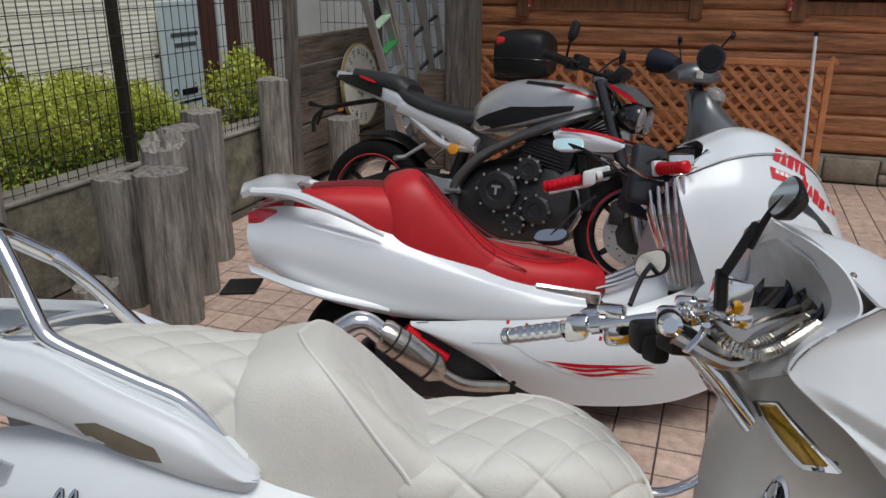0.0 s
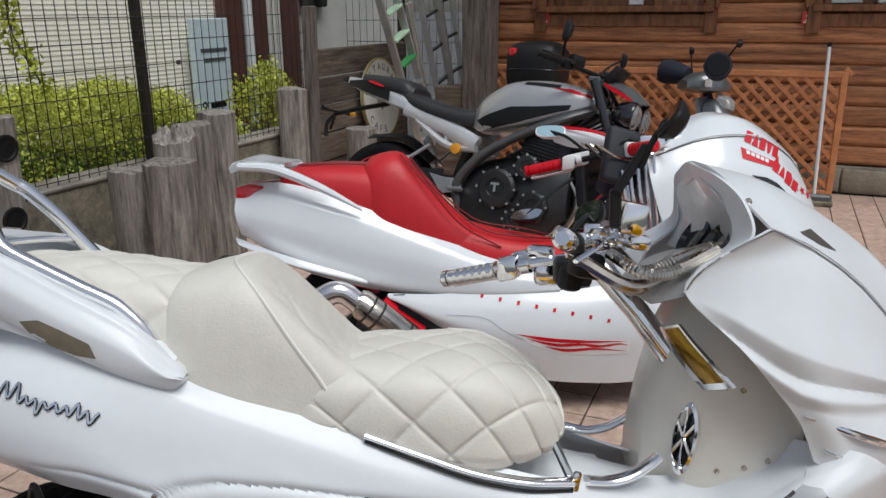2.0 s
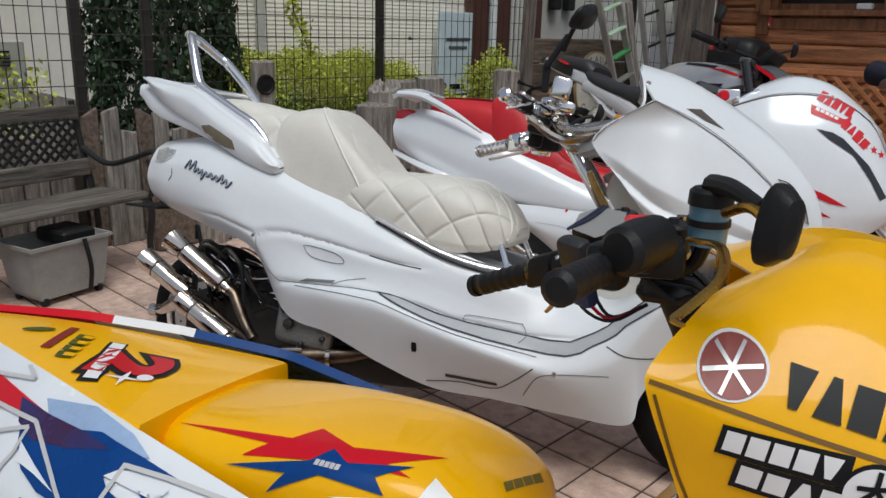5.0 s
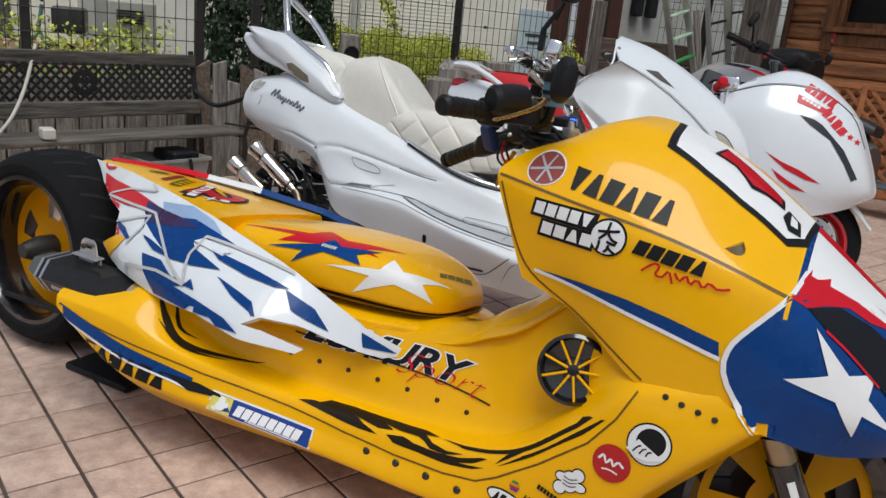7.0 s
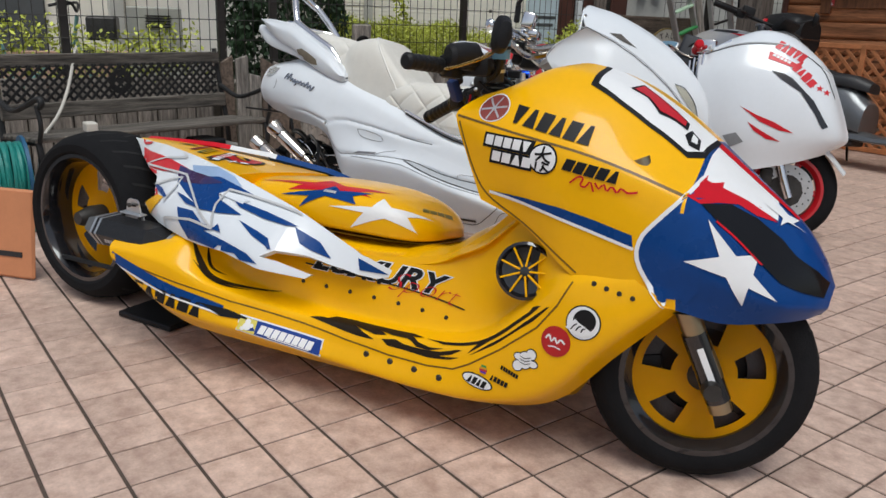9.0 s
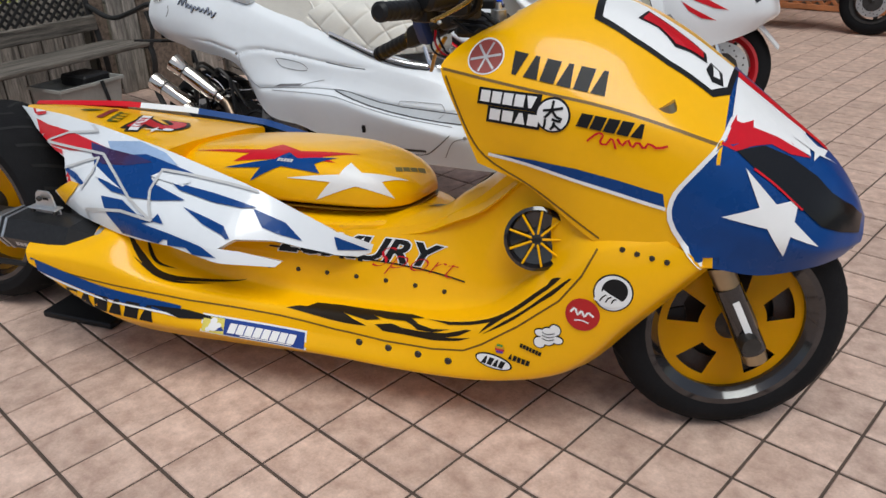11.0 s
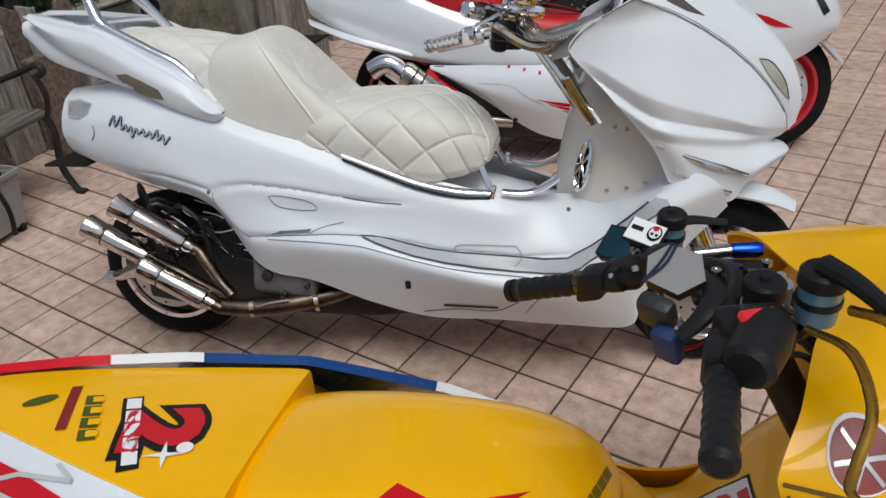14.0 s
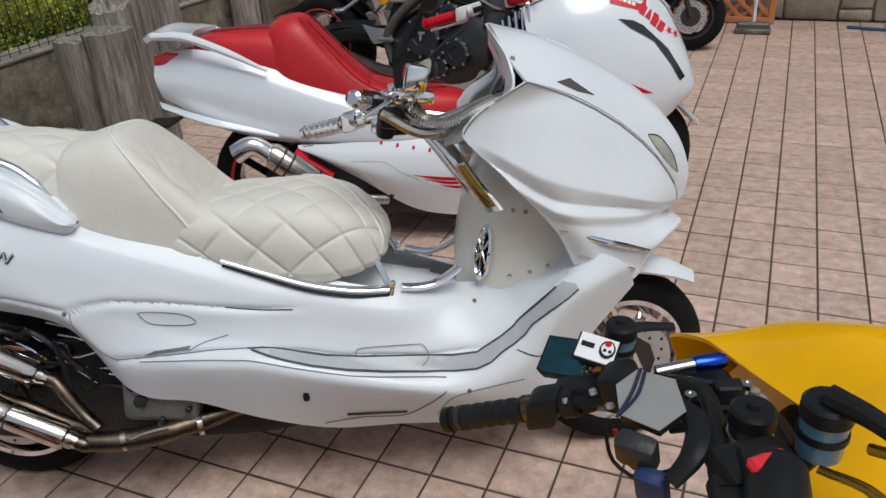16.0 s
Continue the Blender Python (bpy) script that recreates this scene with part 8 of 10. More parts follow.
for pts in ([(1.398, 0.672), (1.495, 0.632), (1.56, 0.604), (1.626, 0.577)], [(1.443, 0.604), (1.516, 0.566), (1.55, 0.55), (1.588, 0.533)]):
    P = [ct[0].ray_cast(Vector((x, -1, z)), Vector((0, 1, 0)))[0] for x, z in pts]
    part("chrome_strip", tube([tuple(p + Vector((0, -0.003, 0))) for p in P if p], (0.0025, 0.0075, 0.0085, 0.004)[:len([p for p in P if p])], 10, 24), CHR, W, "slim chrome strip")
cd("air_slit", poly([(1.405, 1.0), (1.44, 1.003), (1.456, 0.99), (1.501, 0.957), (1.455, 0.973)]), mat("slit_shade", (0.08, 0.07, 0.06), 0.6), 0.002)
cd("headlamp", poly([(1.645, 0.843), (1.68, 0.83), (1.718, 0.782), (1.735, 0.732), (1.70, 0.769), (1.67, 0.806)]), mat("lamp_glass", (0.42, 0.41, 0.33), 0.08, var=0.2, coat=1.0), 0.003)
cd("panel_gap", stripe([(1.645, 0.844), (1.68, 0.831), (1.718, 0.783), (1.735, 0.733)], 0.003), SEAM, 0.0035)
part("chin", moved(sheet([[(1.57, -0.17, 0.525), (1.57, 0, 0.51), (1.57, 0.17, 0.525)], [(1.66, -0.12, 0.565), (1.68, 0, 0.555), (1.66, 0.12, 0.565)], [(1.735, -0.04, 0.588), (1.742, 0, 0.586), (1.735, 0.04, 0.588)]], 12, 12, 0.006), AXIS), WHT, W)
for s in (-1, 1):
    part("inner_frame", moved(sheet([[(1.265, 0, 1.128), (1.275, 0, 1.095)], [(1.28, s * 0.14, 1.098), (1.285, s * 0.115, 1.06)], [(1.30, s * 0.21, 1.053), (1.295, s * 0.165, 1.015)], [(1.30, s * 0.24, 0.99), (1.285, s * 0.17, 0.97)], [(1.217, s * 0.234, 0.94), (1.23, s * 0.16, 0.93)], [(1.187, s * 0.231, 0.892), (1.205, s * 0.165, 0.885)]], 30, 8, 0.006), AXIS), WHT, W)
part("screen", moved(sheet([[(1.274, -0.125, 1.07), (1.27, 0, 1.105), (1.274, 0.125, 1.07)], [(1.30, -0.175, 1.0), (1.315, 0, 1.01), (1.30, 0.175, 1.0)], [(1.275, -0.185, 0.93), (1.335, 0, 0.92), (1.275, 0.185, 0.93)]], 14, 16, 0.003), AXIS), mat("hazy_clear_screen", (0.74, 0.76, 0.77), 0.3, var=0.15, scale=9, trans=0.3, coat=0.3), W, "hazy scratched clear screen")
for y in (-0.07, 0.07):
    part("gauge", moved(lathe([(0, 0.0), (0.0, 0.055), (0.02, 0.058), (0.024, 0.05), (0.012, 0.044), (0.010, 0.0)], 24, "x"), pose(1.31, y + 0.06, 0.955, 0, -35, 180)), GLOSSB, W, "round black gauge")
screws(W, [tuple(ct[1].ray_cast(Vector((1.305, -1, 1.057)), Vector((0, 1, 0)))[0] or (1.305, -0.15, 1.057))], 0.007)

# wheels, fork, fender
wheel(W, pose(-0.04, 0, 0.235), 0.238, 0.135, 0.165, CHR, CHR, 6, "spoke", "rear_wheel", -1, 0.2, spoke_w=0.035, disc_r=0.12, label="rear wheel with a polished rim")
wfm = pose(1.575, 0, 0.242, 0, 0, 12)
wheel(W, wfm, 0.245, 0.11, 0.17, CHR, CHR, 6, "spoke", "front_wheel", -1, 0.2, spoke_w=0.03, disc_r=0.125, label="front wheel with a polished rim and drilled disc")
for s in (-1, 1):
    part("fork_leg", moved(tube([(0.02, s * 0.085, -0.03), (0.0, s * 0.085, 0.02), (-0.10, s * 0.085, 0.26), (-0.18, s * 0.085, 0.5)], (0.024, 0.024, 0.022, 0.018), 14), wfm), CHR, W)
fen = [[(1.36, -0.07, 0.42), (1.36, 0, 0.45), (1.36, 0.07, 0.42)], [(1.48, -0.075, 0.50), (1.48, 0, 0.525), (1.48, 0.075, 0.50)], [(1.60, -0.075, 0.505), (1.60, 0, 0.53), (1.60, 0.075, 0.505)], [(1.70, -0.072, 0.485), (1.70, 0, 0.51), (1.70, 0.072, 0.485)], [(1.765, -0.05, 0.455), (1.775, 0, 0.47), (1.765, 0.05, 0.455)]]
part("front_fender", sheet(fen, 28, 16, 0.006), WHT, W, "white front mudguard")
part("caliper", moved(box(0.06, 0.04, 0.09, (-0.09, -0.09, 0.05), 0.012, 2), wfm), GOLD, W)

# engine, swing arm and three silencers
# the hull is matt black so the shade under the body is in its colour
part("engine", hull([(-0.1, 0.10, 0.14, 0.36), (0.15, 0.14, 0.12, 0.42), (0.4, 0.16, 0.13, 0.44), (0.62, 0.15, 0.13, 0.36), (0.80, 0.11, 0.14, 0.3)], 20, 18, 0.7), mat("void_black_casting", (0.018, 0.017, 0.016), 0.6, var=0.3, bump=0.4, bscale=120), W)
rg = random.Random(5)
for k in range(10):
    a = (rg.uniform(-0.05, 0.35), rg.uniform(-0.17, -0.12), rg.uniform(0.3, 0.52))
    c = (a[0] + rg.uniform(-0.15, 0.2), rg.uniform(-0.2, -0.14), rg.uniform(0.25, 0.5))
    part("hose", tube([a, ((a[0] + c[0]) / 2, -0.19, max(a[2], c[2]) + 0.03), c], 0.007, 6, 10), BLK if k % 3 else DKSTEEL, W)
part("shock_absorber", join(*[tube([(0.02 + 0.028 * t, -0.13, 0.32 + 0.02 * t), (0.045 + 0.028 * t, -0.13, 0.335 + 0.02 * t)], 0.024, 10) for t in range(5)]), GLOSSB, W)


POLS = mat("polished_steel", (0.66, 0.62, 0.57), 0.1, metal=1.0, var=0.08, scale=10)
HEAT = mat("heat_tinted_steel", (0.07, 0.063, 0.06), 0.34, metal=1.0, var=0.4, scale=12, second=(0.15, 0.11, 0.08))


def silencer(a, b, r, link):
    a, b = np.array(a, float), np.array(b, float)
    d = unit(a - b)
    s = part("silencer", tube([b - d * 0.03, b - d * 0.004, b, b + d * 0.012, a - d * 0.062, a - d * 0.06], (r * 0.58, r * 0.62, r * 0.92, r, r, r * 0.9), 28), POLS, W, "polished steel silencer")
    part("silencer_tip", tube([a - d * 0.062, a - d * 0.055, a - d * 0.002, a, a - d * 0.004, a - d * 0.06], (r * 0.86, r * 0.98, r * 1.13, r * 1.12, r * 1.0, r * 0.8), 28), POLS, s)
    part("silencer_bore", tube([a - d * 0.05, a - d * 0.045], r * 0.9, 20), BLK, s)
    part("silencer_seam", tube([a - d * 0.066, a - d * 0.062], r * 1.015, 28), DKSTEEL, s)
    part("clamp", tube([b - d * 0.018, b - d * 0.008], r * 0.72, 20), STEEL, s)
    part("link_pipe", tube([b - d * 0.02, b - d * 0.05, *link], 0.018, 14, 30), HEAT, s, "heat-tinted bent pipe")


silencer((-0.07, -0.235, 0.51), (0.105, -0.205, 0.385), 0.032, [(0.165, -0.205, 0.33), (0.205, -0.215, 0.27), (0.245, -0.23, 0.235)])
silencer((-0.195, -0.20, 0.43), (-0.02, -0.20, 0.335), 0.032, [(0.07, -0.205, 0.295), (0.15, -0.215, 0.255), (0.24, -0.23, 0.225)])
silencer((-0.01, -0.245, 0.325), (0.175, -0.26, 0.235), 0.033, [(0.22, -0.255, 0.215), (0.27, -0.245, 0.205)])
part("outlet_pipe", tube([(-0.01, -0.24, 0.318), (-0.06, -0.21, 0.298), (-0.11, -0.19, 0.275), (-0.15, -0.18, 0.262)], (0.026, 0.024, 0.018, 0.016), 14, 14), POLS, W, "polished outlet pipe")
part("outlet_ring", lathe([(-0.175, 0.012), (-0.175, 0.02), (-0.145, 0.02), (-0.145, 0.012)], 18, "x", (0, -0.178, 0.258), cap=False), POLS, W)
part("header_pipe", tube([(0.22, -0.25, 0.212), (0.30, -0.24, 0.205), (0.40, -0.22, 0.21), (0.52, -0.18, 0.225), (0.64, -0.13, 0.25)], (0.024, 0.027, 0.027, 0.025, 0.022), 16, 26), HEAT, W, "heat-tinted header pipe")
for k in range(3):
    part("pipe_band", tube([(0.30 + 0.09 * k, -0.239 + 0.02 * k, 0.205 + 0.004 * k), (0.312 + 0.09 * k, -0.236 + 0.02 * k, 0.206 + 0.004 * k)], 0.029, 16), STEEL, W)
part("pipe_spring", tube([(0.33, -0.262, 0.222), (0.37, -0.255, 0.232), (0.42, -0.245, 0.238)], 0.004, 6, 10), STEEL, W)
# grey gearbox cover with two plugs, bolts and a hose
gc = part("gearbox_cover", moved(box(0.19, 0.06, 0.15, (0, 0, 0), 0.022, 3), pose(0.40, -0.185, 0.305, 0, 6, 0)), mat("grey_casting", (0.25, 0.25, 0.245), 0.5, metal=0.5, var=0.2, scale=18, bump=0.3, bscale=160), W, "grey cast gearbox cover")
for x, z, r in ((0.345, 0.345, 0.016), (0.355, 0.30, 0.016), (0.44, 0.36, 0.008), (0.47, 0.27, 0.008), (0.40, 0.245, 0.008)):
    part("cover_plug", lathe([(0, r), (-0.012, r), (-0.014, r * 0.7), (-0.014, 0)], 14, "y", (x, -0.214, z)), DKSTEEL, gc)
part("cover_label", box(0.035, 0.003, 0.014, (0.40, -0.2165, 0.345)), BLKP, gc)
part("coolant_hose", tube([(0.43, -0.21, 0.365), (0.46, -0.225, 0.325), (0.52, -0.22, 0.31), (0.58, -0.2, 0.315)], 0.011, 10, 16), BLK, W, "black coolant hose")
part("hose_end", tube([(0.54, -0.217, 0.311), (0.585, -0.2, 0.316)], 0.013, 12), ALU, W)
rg = random.Random(11)
for k in range(14):
    x0, z0 = rg.uniform(0.0, 0.3), rg.uniform(0.36, 0.52)
    part("wire", tube([(x0, -0.15, z0), (x0 + rg.uniform(0.02, 0.08), -0.165 - rg.uniform(0, 0.02), z0 + rg.uniform(-0.03, 0.03)), (x0 + rg.uniform(0.08, 0.14), -0.15, z0 - rg.uniform(0.0, 0.08))], 0.0028, 5, 8), (BLK, STEEL, CHR)[k % 3], W)
part("side_stand", tube([(0.62, 0.12, 0.2), (0.6, 0.26, 0.01)], 0.01, 8), DKSTEEL, W)

# chrome handlebar
handlebar(W, (0.763, 0.235, 0.859), (1.06, 0.08, 0.935), (0.956, -0.217, 1.0), CHR, CHR, 0.018, CHR, CHR, CHR, 0.14)
part("bar_stem", tube([(1.07, 0.07, 0.92), (1.15, 0.02, 0.82), (1.22, 0, 0.72)], 0.025, 12), CHR, W)
for k in range(3):
    part("braided_hose", tube([(1.0 + 0.02 * k, -0.12 + 0.1 * k, 0.95), (1.10 + 0.02 * k, -0.13 + 0.08 * k, 0.90 - 0.02 * k), (1.20, -0.10 + 0.05 * k, 0.93), (1.30, -0.1 + 0.06 * k, 0.96)], 0.013 if k < 2 else 0.008, 8, 20), STEEL, W)
part("dash", hull([(1.14, 0.12, 0.86, 0.90), (1.22, 0.16, 0.88, 0.94), (1.32, 0.18, 0.88, 0.95)], 12, 18, 0.7), mat("dash_grey", (0.34, 0.34, 0.34), 0.4, var=0.15), W)
part("switch_block", box(0.075, 0.07, 0.06, (1.02, 0.06, 0.90), 0.012, 2), BLK, W)
part("bar_clamp", box(0.06, 0.06, 0.05, (0, 0, 0), 0.012, 2), BLK, W, "black bar clamp", m=pose(1.02, -0.085, 0.935, 0, 10, 12))
part("switch_block", box(0.04, 0.045, 0.05, (0, 0, 0), 0.012, 2), BLK, W, m=pose(1.0, -0.03, 0.9, 0, 8, 20))
part("grip_sleeve", tube([(0.972, -0.17, 0.992), (0.99, -0.12, 0.981)], 0.0215, 14), BLK, W, "black rubber grip sleeve")
part("switch_block", box(0.06, 0.05, 0.055, (0.98, 0.15, 0.885), 0.012, 2), CHR, W)
mirror(W, (1.09, -0.20, 1.12), (1.135, -0.22, 1.205), 0.052, 0.034, BLK, MIRR, BLK, (-0.75, 0.1, 0.55), -18)
part("mirror_arm", join(box(0.02, 0.018, 0.07, (1.05, -0.19, 1.05), 0.004), moved(box(0.016, 0.014, 0.10, (0, 0, 0), 0.004), pose(1.075, -0.2, 1.12, 0, 32, 0))), BLK, W)
mirror(W, (1.02, 0.2, 0.93), (1.10, 0.30, 1.0), 0.05, 0.032, BLK, MIRR, BLK, (-0.8, -0.4, 0.3), 20)
# chrome master cylinders, clamps and lever perches
for m, sz in ((pose(1.085, -0.15, 1.03, 0, 12, 10), (0.05, 0.06, 0.06)), (pose(1.10, -0.115, 0.985, 0, 12, 10), (0.04, 0.09, 0.03)), (pose(1.05, -0.08, 0.985, 0, 0, 20), (0.05, 0.045, 0.045)), (pose(0.93, 0.175, 0.905, 0, 0, -35), (0.05, 0.04, 0.045)), (pose(0.965, 0.15, 0.93, 0, 0, -35), (0.06, 0.035, 0.03))):
    part("master_cylinder", box(*sz, (0, 0, 0), 0.009, 2), CHR, W, "chrome master cylinder", m=m)
for k in range(2):
    pts = [(1.06 + 0.02 * k, -0.10 + 0.02 * k, 0.96), (1.11, -0.16 + 0.03 * k, 0.93), (1.17, -0.15 + 0.03 * k, 0.93 + 0.01 * k), (1.26, -0.12 + 0.04 * k, 0.965)]
    P = spline(np.array(pts), 60)
    part("coiled_hose", tube(P, [0.0105 + 0.0016 * (i % 2) for i in range(60)], 8), STEEL, W, "steel braided hose")
part("lever", tube([(1.04, -0.14, 0.99), (1.02, -0.20, 0.985), (0.97, -0.25, 0.965)], (0.008, 0.007, 0.006), 8, 12, flat=0.6), CHR, W)

# ================= white scooter with the red seat =================
R = empty("red_seat_scooter", pose(-1.065, 2.265, 0, -8, 0, 24.5) @ Matrix.Diagonal((1.008, 1.008, 1.036, 1)), "white custom scooter with a red leather seat and red graphics", "scooter")
rbody = [
    [(-0.40, 0.05, 0.775), (-0.405, 0.10, 0.755), (-0.41, 0.135, 0.70), (-0.40, 0.14, 0.65), (-0.39, 0.12, 0.61), (-0.36, 0.08, 0.59)],
    [(-0.24, 0.11, 0.785), (-0.24, 0.165, 0.735), (-0.24, 0.185, 0.66), (-0.24, 0.185, 0.60), (-0.23, 0.19, 0.55), (-0.22, 0.15, 0.505)],
    [(0.02, 0.14, 0.725), (0.02, 0.19, 0.66), (0.02, 0.205, 0.58), (0.02, 0.205, 0.51), (0.03, 0.205, 0.46), (0.04, 0.17, 0.43)],
    [(0.26, 0.15, 0.63), (0.26, 0.2, 0.575), (0.26, 0.215, 0.52), (0.26, 0.215, 0.46), (0.26, 0.21, 0.42), (0.26, 0.18, 0.40)],
    [(0.50, 0.15, 0.535), (0.50, 0.195, 0.50), (0.50, 0.215, 0.465), (0.50, 0.22, 0.43), (0.50, 0.215, 0.405), (0.50, 0.18, 0.39)],
    [(0.72, 0.14, 0.475), (0.72, 0.18, 0.46), (0.72, 0.205, 0.445), (0.72, 0.21, 0.43), (0.72, 0.21, 0.415), (0.72, 0.18, 0.40)],
]
rb_ = sheet(rbody, 50, 34, 0.005, tv=0.4, flip=True)
part("body_side", rb_, COOL, R)
part("body_side", sheet(rbody, 36, 24, 0.005, tv=0.4), COOL, R)
rlow = [
    [(0.12, 0.205, 0.415), (0.12, 0.21, 0.405), (0.13, 0.21, 0.395), (0.15, 0.2, 0.385)],
    [(0.30, 0.212, 0.412), (0.31, 0.235, 0.365), (0.32, 0.24, 0.32), (0.34, 0.2, 0.27)],
    [(0.55, 0.21, 0.42), (0.56, 0.245, 0.345), (0.56, 0.25, 0.25), (0.57, 0.2, 0.125)],
    [(0.80, 0.20, 0.42), (0.80, 0.24, 0.345), (0.81, 0.25, 0.25), (0.82, 0.2, 0.085)],
    [(1.02, 0.19, 0.47), (1.03, 0.24, 0.38), (1.05, 0.25, 0.27), (1.07, 0.2, 0.10)],
    [(1.2, 0.2, 0.55), (1.23, 0.24, 0.45), (1.27, 0.25, 0.35), (1.32, 0.2, 0.2)],
]
rl = sheet(rlow, 46, 28, 0.005, flip=True)
rls = rl.copy()
part("lower_side", rl, COOL, R)
part("lower_side", sheet(rlow, 30, 20, 0.005), COOL, R)
part("inner_body", hull([(-0.2, 0.12, 0.55, 0.72), (0.2, 0.16, 0.42, 0.6), (0.5, 0.16, 0.3, 0.5), (0.9, 0.16, 0.2, 0.45), (1.15, 0.16, 0.2, 0.5)], 20, 16, 0.7), BLK, R)
rt = tree_of(rls)


def rd(name, bm, material, off=0.002, step=0.03, trees=None):
    return part(name, lay(bm, trees or rt, off=off, step=step, **SIDE), material, R, smooth=60)


rd("panel_gap", stripe([(0.14, 0.41), (0.4, 0.418), (0.75, 0.425)], 0.003), SEAM)
# flat grey stripe paints the shade of a crease on the white side
rd("crease", stripe([(0.32, 0.345), (0.45, 0.335), (0.52, 0.29), (0.62, 0.25), (0.9, 0.215)], 0.004), mat("crease_shade_grey", (0.5, 0.52, 0.54), 0.4), 0.001)
for k in range(8):
    rd("red_block", rotated(glyphs(1, 0.010, 0.013, 0, 0.1), -10, (0.44 + k * 0.0625, 0.40 - k * 0.0125)), RED, 0.002)
rd("flame_graphic", poly([(0.555, 0.282), (0.65, 0.266), (0.82, 0.254), (0.96, 0.25), (0.96, 0.20), (0.82, 0.196), (0.708, 0.208), (0.62, 0.238)]), WHTP, 0.0015)
for wd_, pts in ((0.013, [(0.56, 0.279), (0.68, 0.256), (0.82, 0.246), (0.955, 0.246)]), (0.011, [(0.60, 0.262), (0.70, 0.237), (0.80, 0.236), (0.90, 0.226)]), (0.011, [(0.66, 0.232), (0.74, 0.216), (0.84, 0.219), (0.955, 0.208)]), (0.008, [(0.76, 0.246), (0.84, 0.228), (0.92, 0.236), (0.955, 0.23)])):
    rd("flame_line", tongue(pts, wd_), RED, 0.0025, 0.02)
screws(R, [tuple(rt[0].ray_cast(Vector((0.47, -1, 0.19)), Vector((0, 1, 0)))[0] or (0.47, -0.22, 0.19))], 0.01, DKSTEEL)
# red seat
part("rear_seat", hull([(-0.26, 0.06, 0.76, 0.815), (-0.18, 0.12, 0.73, 0.84), (0.0, 0.15, 0.68, 0.84), (0.12, 0.16, 0.64, 0.83)], 24, 32, 0.55, 0.1), REDL, R, "ribbed red leather pillion pad", smooth=70)
for y in (-0.07, -0.025, 0.025, 0.07):
    part("stitch", tube([(-0.2, y * 0.8, 0.842), (-0.05, y, 0.847), (0.08, y, 0.842)], 0.003, 6, 12), mat("dark_red_stitch", (0.2, 0.006, 0.01), 0.6), R)
part("seat_hump", hull([(0.03, 0.08, 0.66, 0.80), (0.05, 0.14, 0.63, 0.855), (0.10, 0.17, 0.61, 0.88), (0.17, 0.176, 0.59, 0.88), (0.24, 0.175, 0.56, 0.81), (0.34, 0.17, 0.52, 0.70), (0.42, 0.165, 0.50, 0.63)], 36, 40, 0.55, 0.1), REDL, R, "red leather backrest hump", smooth=70)
part("seat_cushion", hull([(0.26, 0.15, 0.54, 0.68), (0.38, 0.17, 0.505, 0.64), (0.52, 0.17, 0.475, 0.60), (0.66, 0.15, 0.455, 0.575), (0.76, 0.12, 0.45, 0.555), (0.82, 0.08, 0.45, 0.53)], 36, 40, 0.55, 0.1), REDL, R, "red leather front seat", smooth=70)
for s in (-1, 1):
    part("stitch", tube([(0.17, s * 0.12, 0.877), (0.27, s * 0.165, 0.765), (0.38, s * 0.172, 0.64), (0.52, s * 0.165, 0.56)], 0.003, 6, 18), mat("dark_red_stitch", (0.2, 0.006, 0.01), 0.6), R)
    part("stitch", tube([(0.2, s * 0.09, 0.862), (0.3, s * 0.10, 0.745), (0.45, s * 0.13, 0.622), (0.62, s * 0.125, 0.59), (0.72, s * 0.05, 0.572)], 0.003, 6, 18), mat("dark_red_stitch", (0.2, 0.006, 0.01), 0.6), R)
part("rack", join(sheet([[(-0.42, -0.15, 0.84), (-0.43, 0, 0.855), (-0.42, 0.15, 0.84)], [(-0.34, -0.18, 0.865), (-0.33, 0, 0.88), (-0.34, 0.18, 0.865)], [(-0.22, -0.19, 0.85), (-0.25, 0, 0.85), (-0.22, 0.19, 0.85)]], 14, 18, 0.02),
                  *[tube([(-0.38, s * 0.16, 0.845), (-0.25, s * 0.19, 0.835), (-0.1, s * 0.205, 0.775), (0.04, s * 0.205, 0.70)], (0.022, 0.024, 0.02, 0.008), 10, 20, flat=0.7) for s in (-1, 1)]), COOL, R, "white grab rack")
for s in (-1, 1):
    part("tail_lamp", moved(hull([(-0.425, 0.02, 0.745, 0.785), (-0.38, 0.028, 0.745, 0.795), (-0.33, 0.02, 0.755, 0.785)], 10, 12, 0.7), pose(0.02, s * 0.10, -0.01)), TAILR, R, "red tail lamp")
part("number_bracket", box(0.12, 0.2, 0.01, (-0.46, 0, 0.50), 0.002), BLK, R)
# lower wing of the tail
for s in (-1, 1):
    part("tail_skirt", sheet([[(-0.42, s * 0.10, 0.60), (-0.40, s * 0.13, 0.575), (-0.36, s * 0.12, 0.56)], [(-0.2, s * 0.2, 0.54), (-0.2, s * 0.215, 0.515), (-0.2, s * 0.17, 0.50)], [(0.05, s * 0.205, 0.465), (0.05, s * 0.21, 0.45), (0.05, s * 0.18, 0.43)]], 16, 8, 0.006), COOL, R)
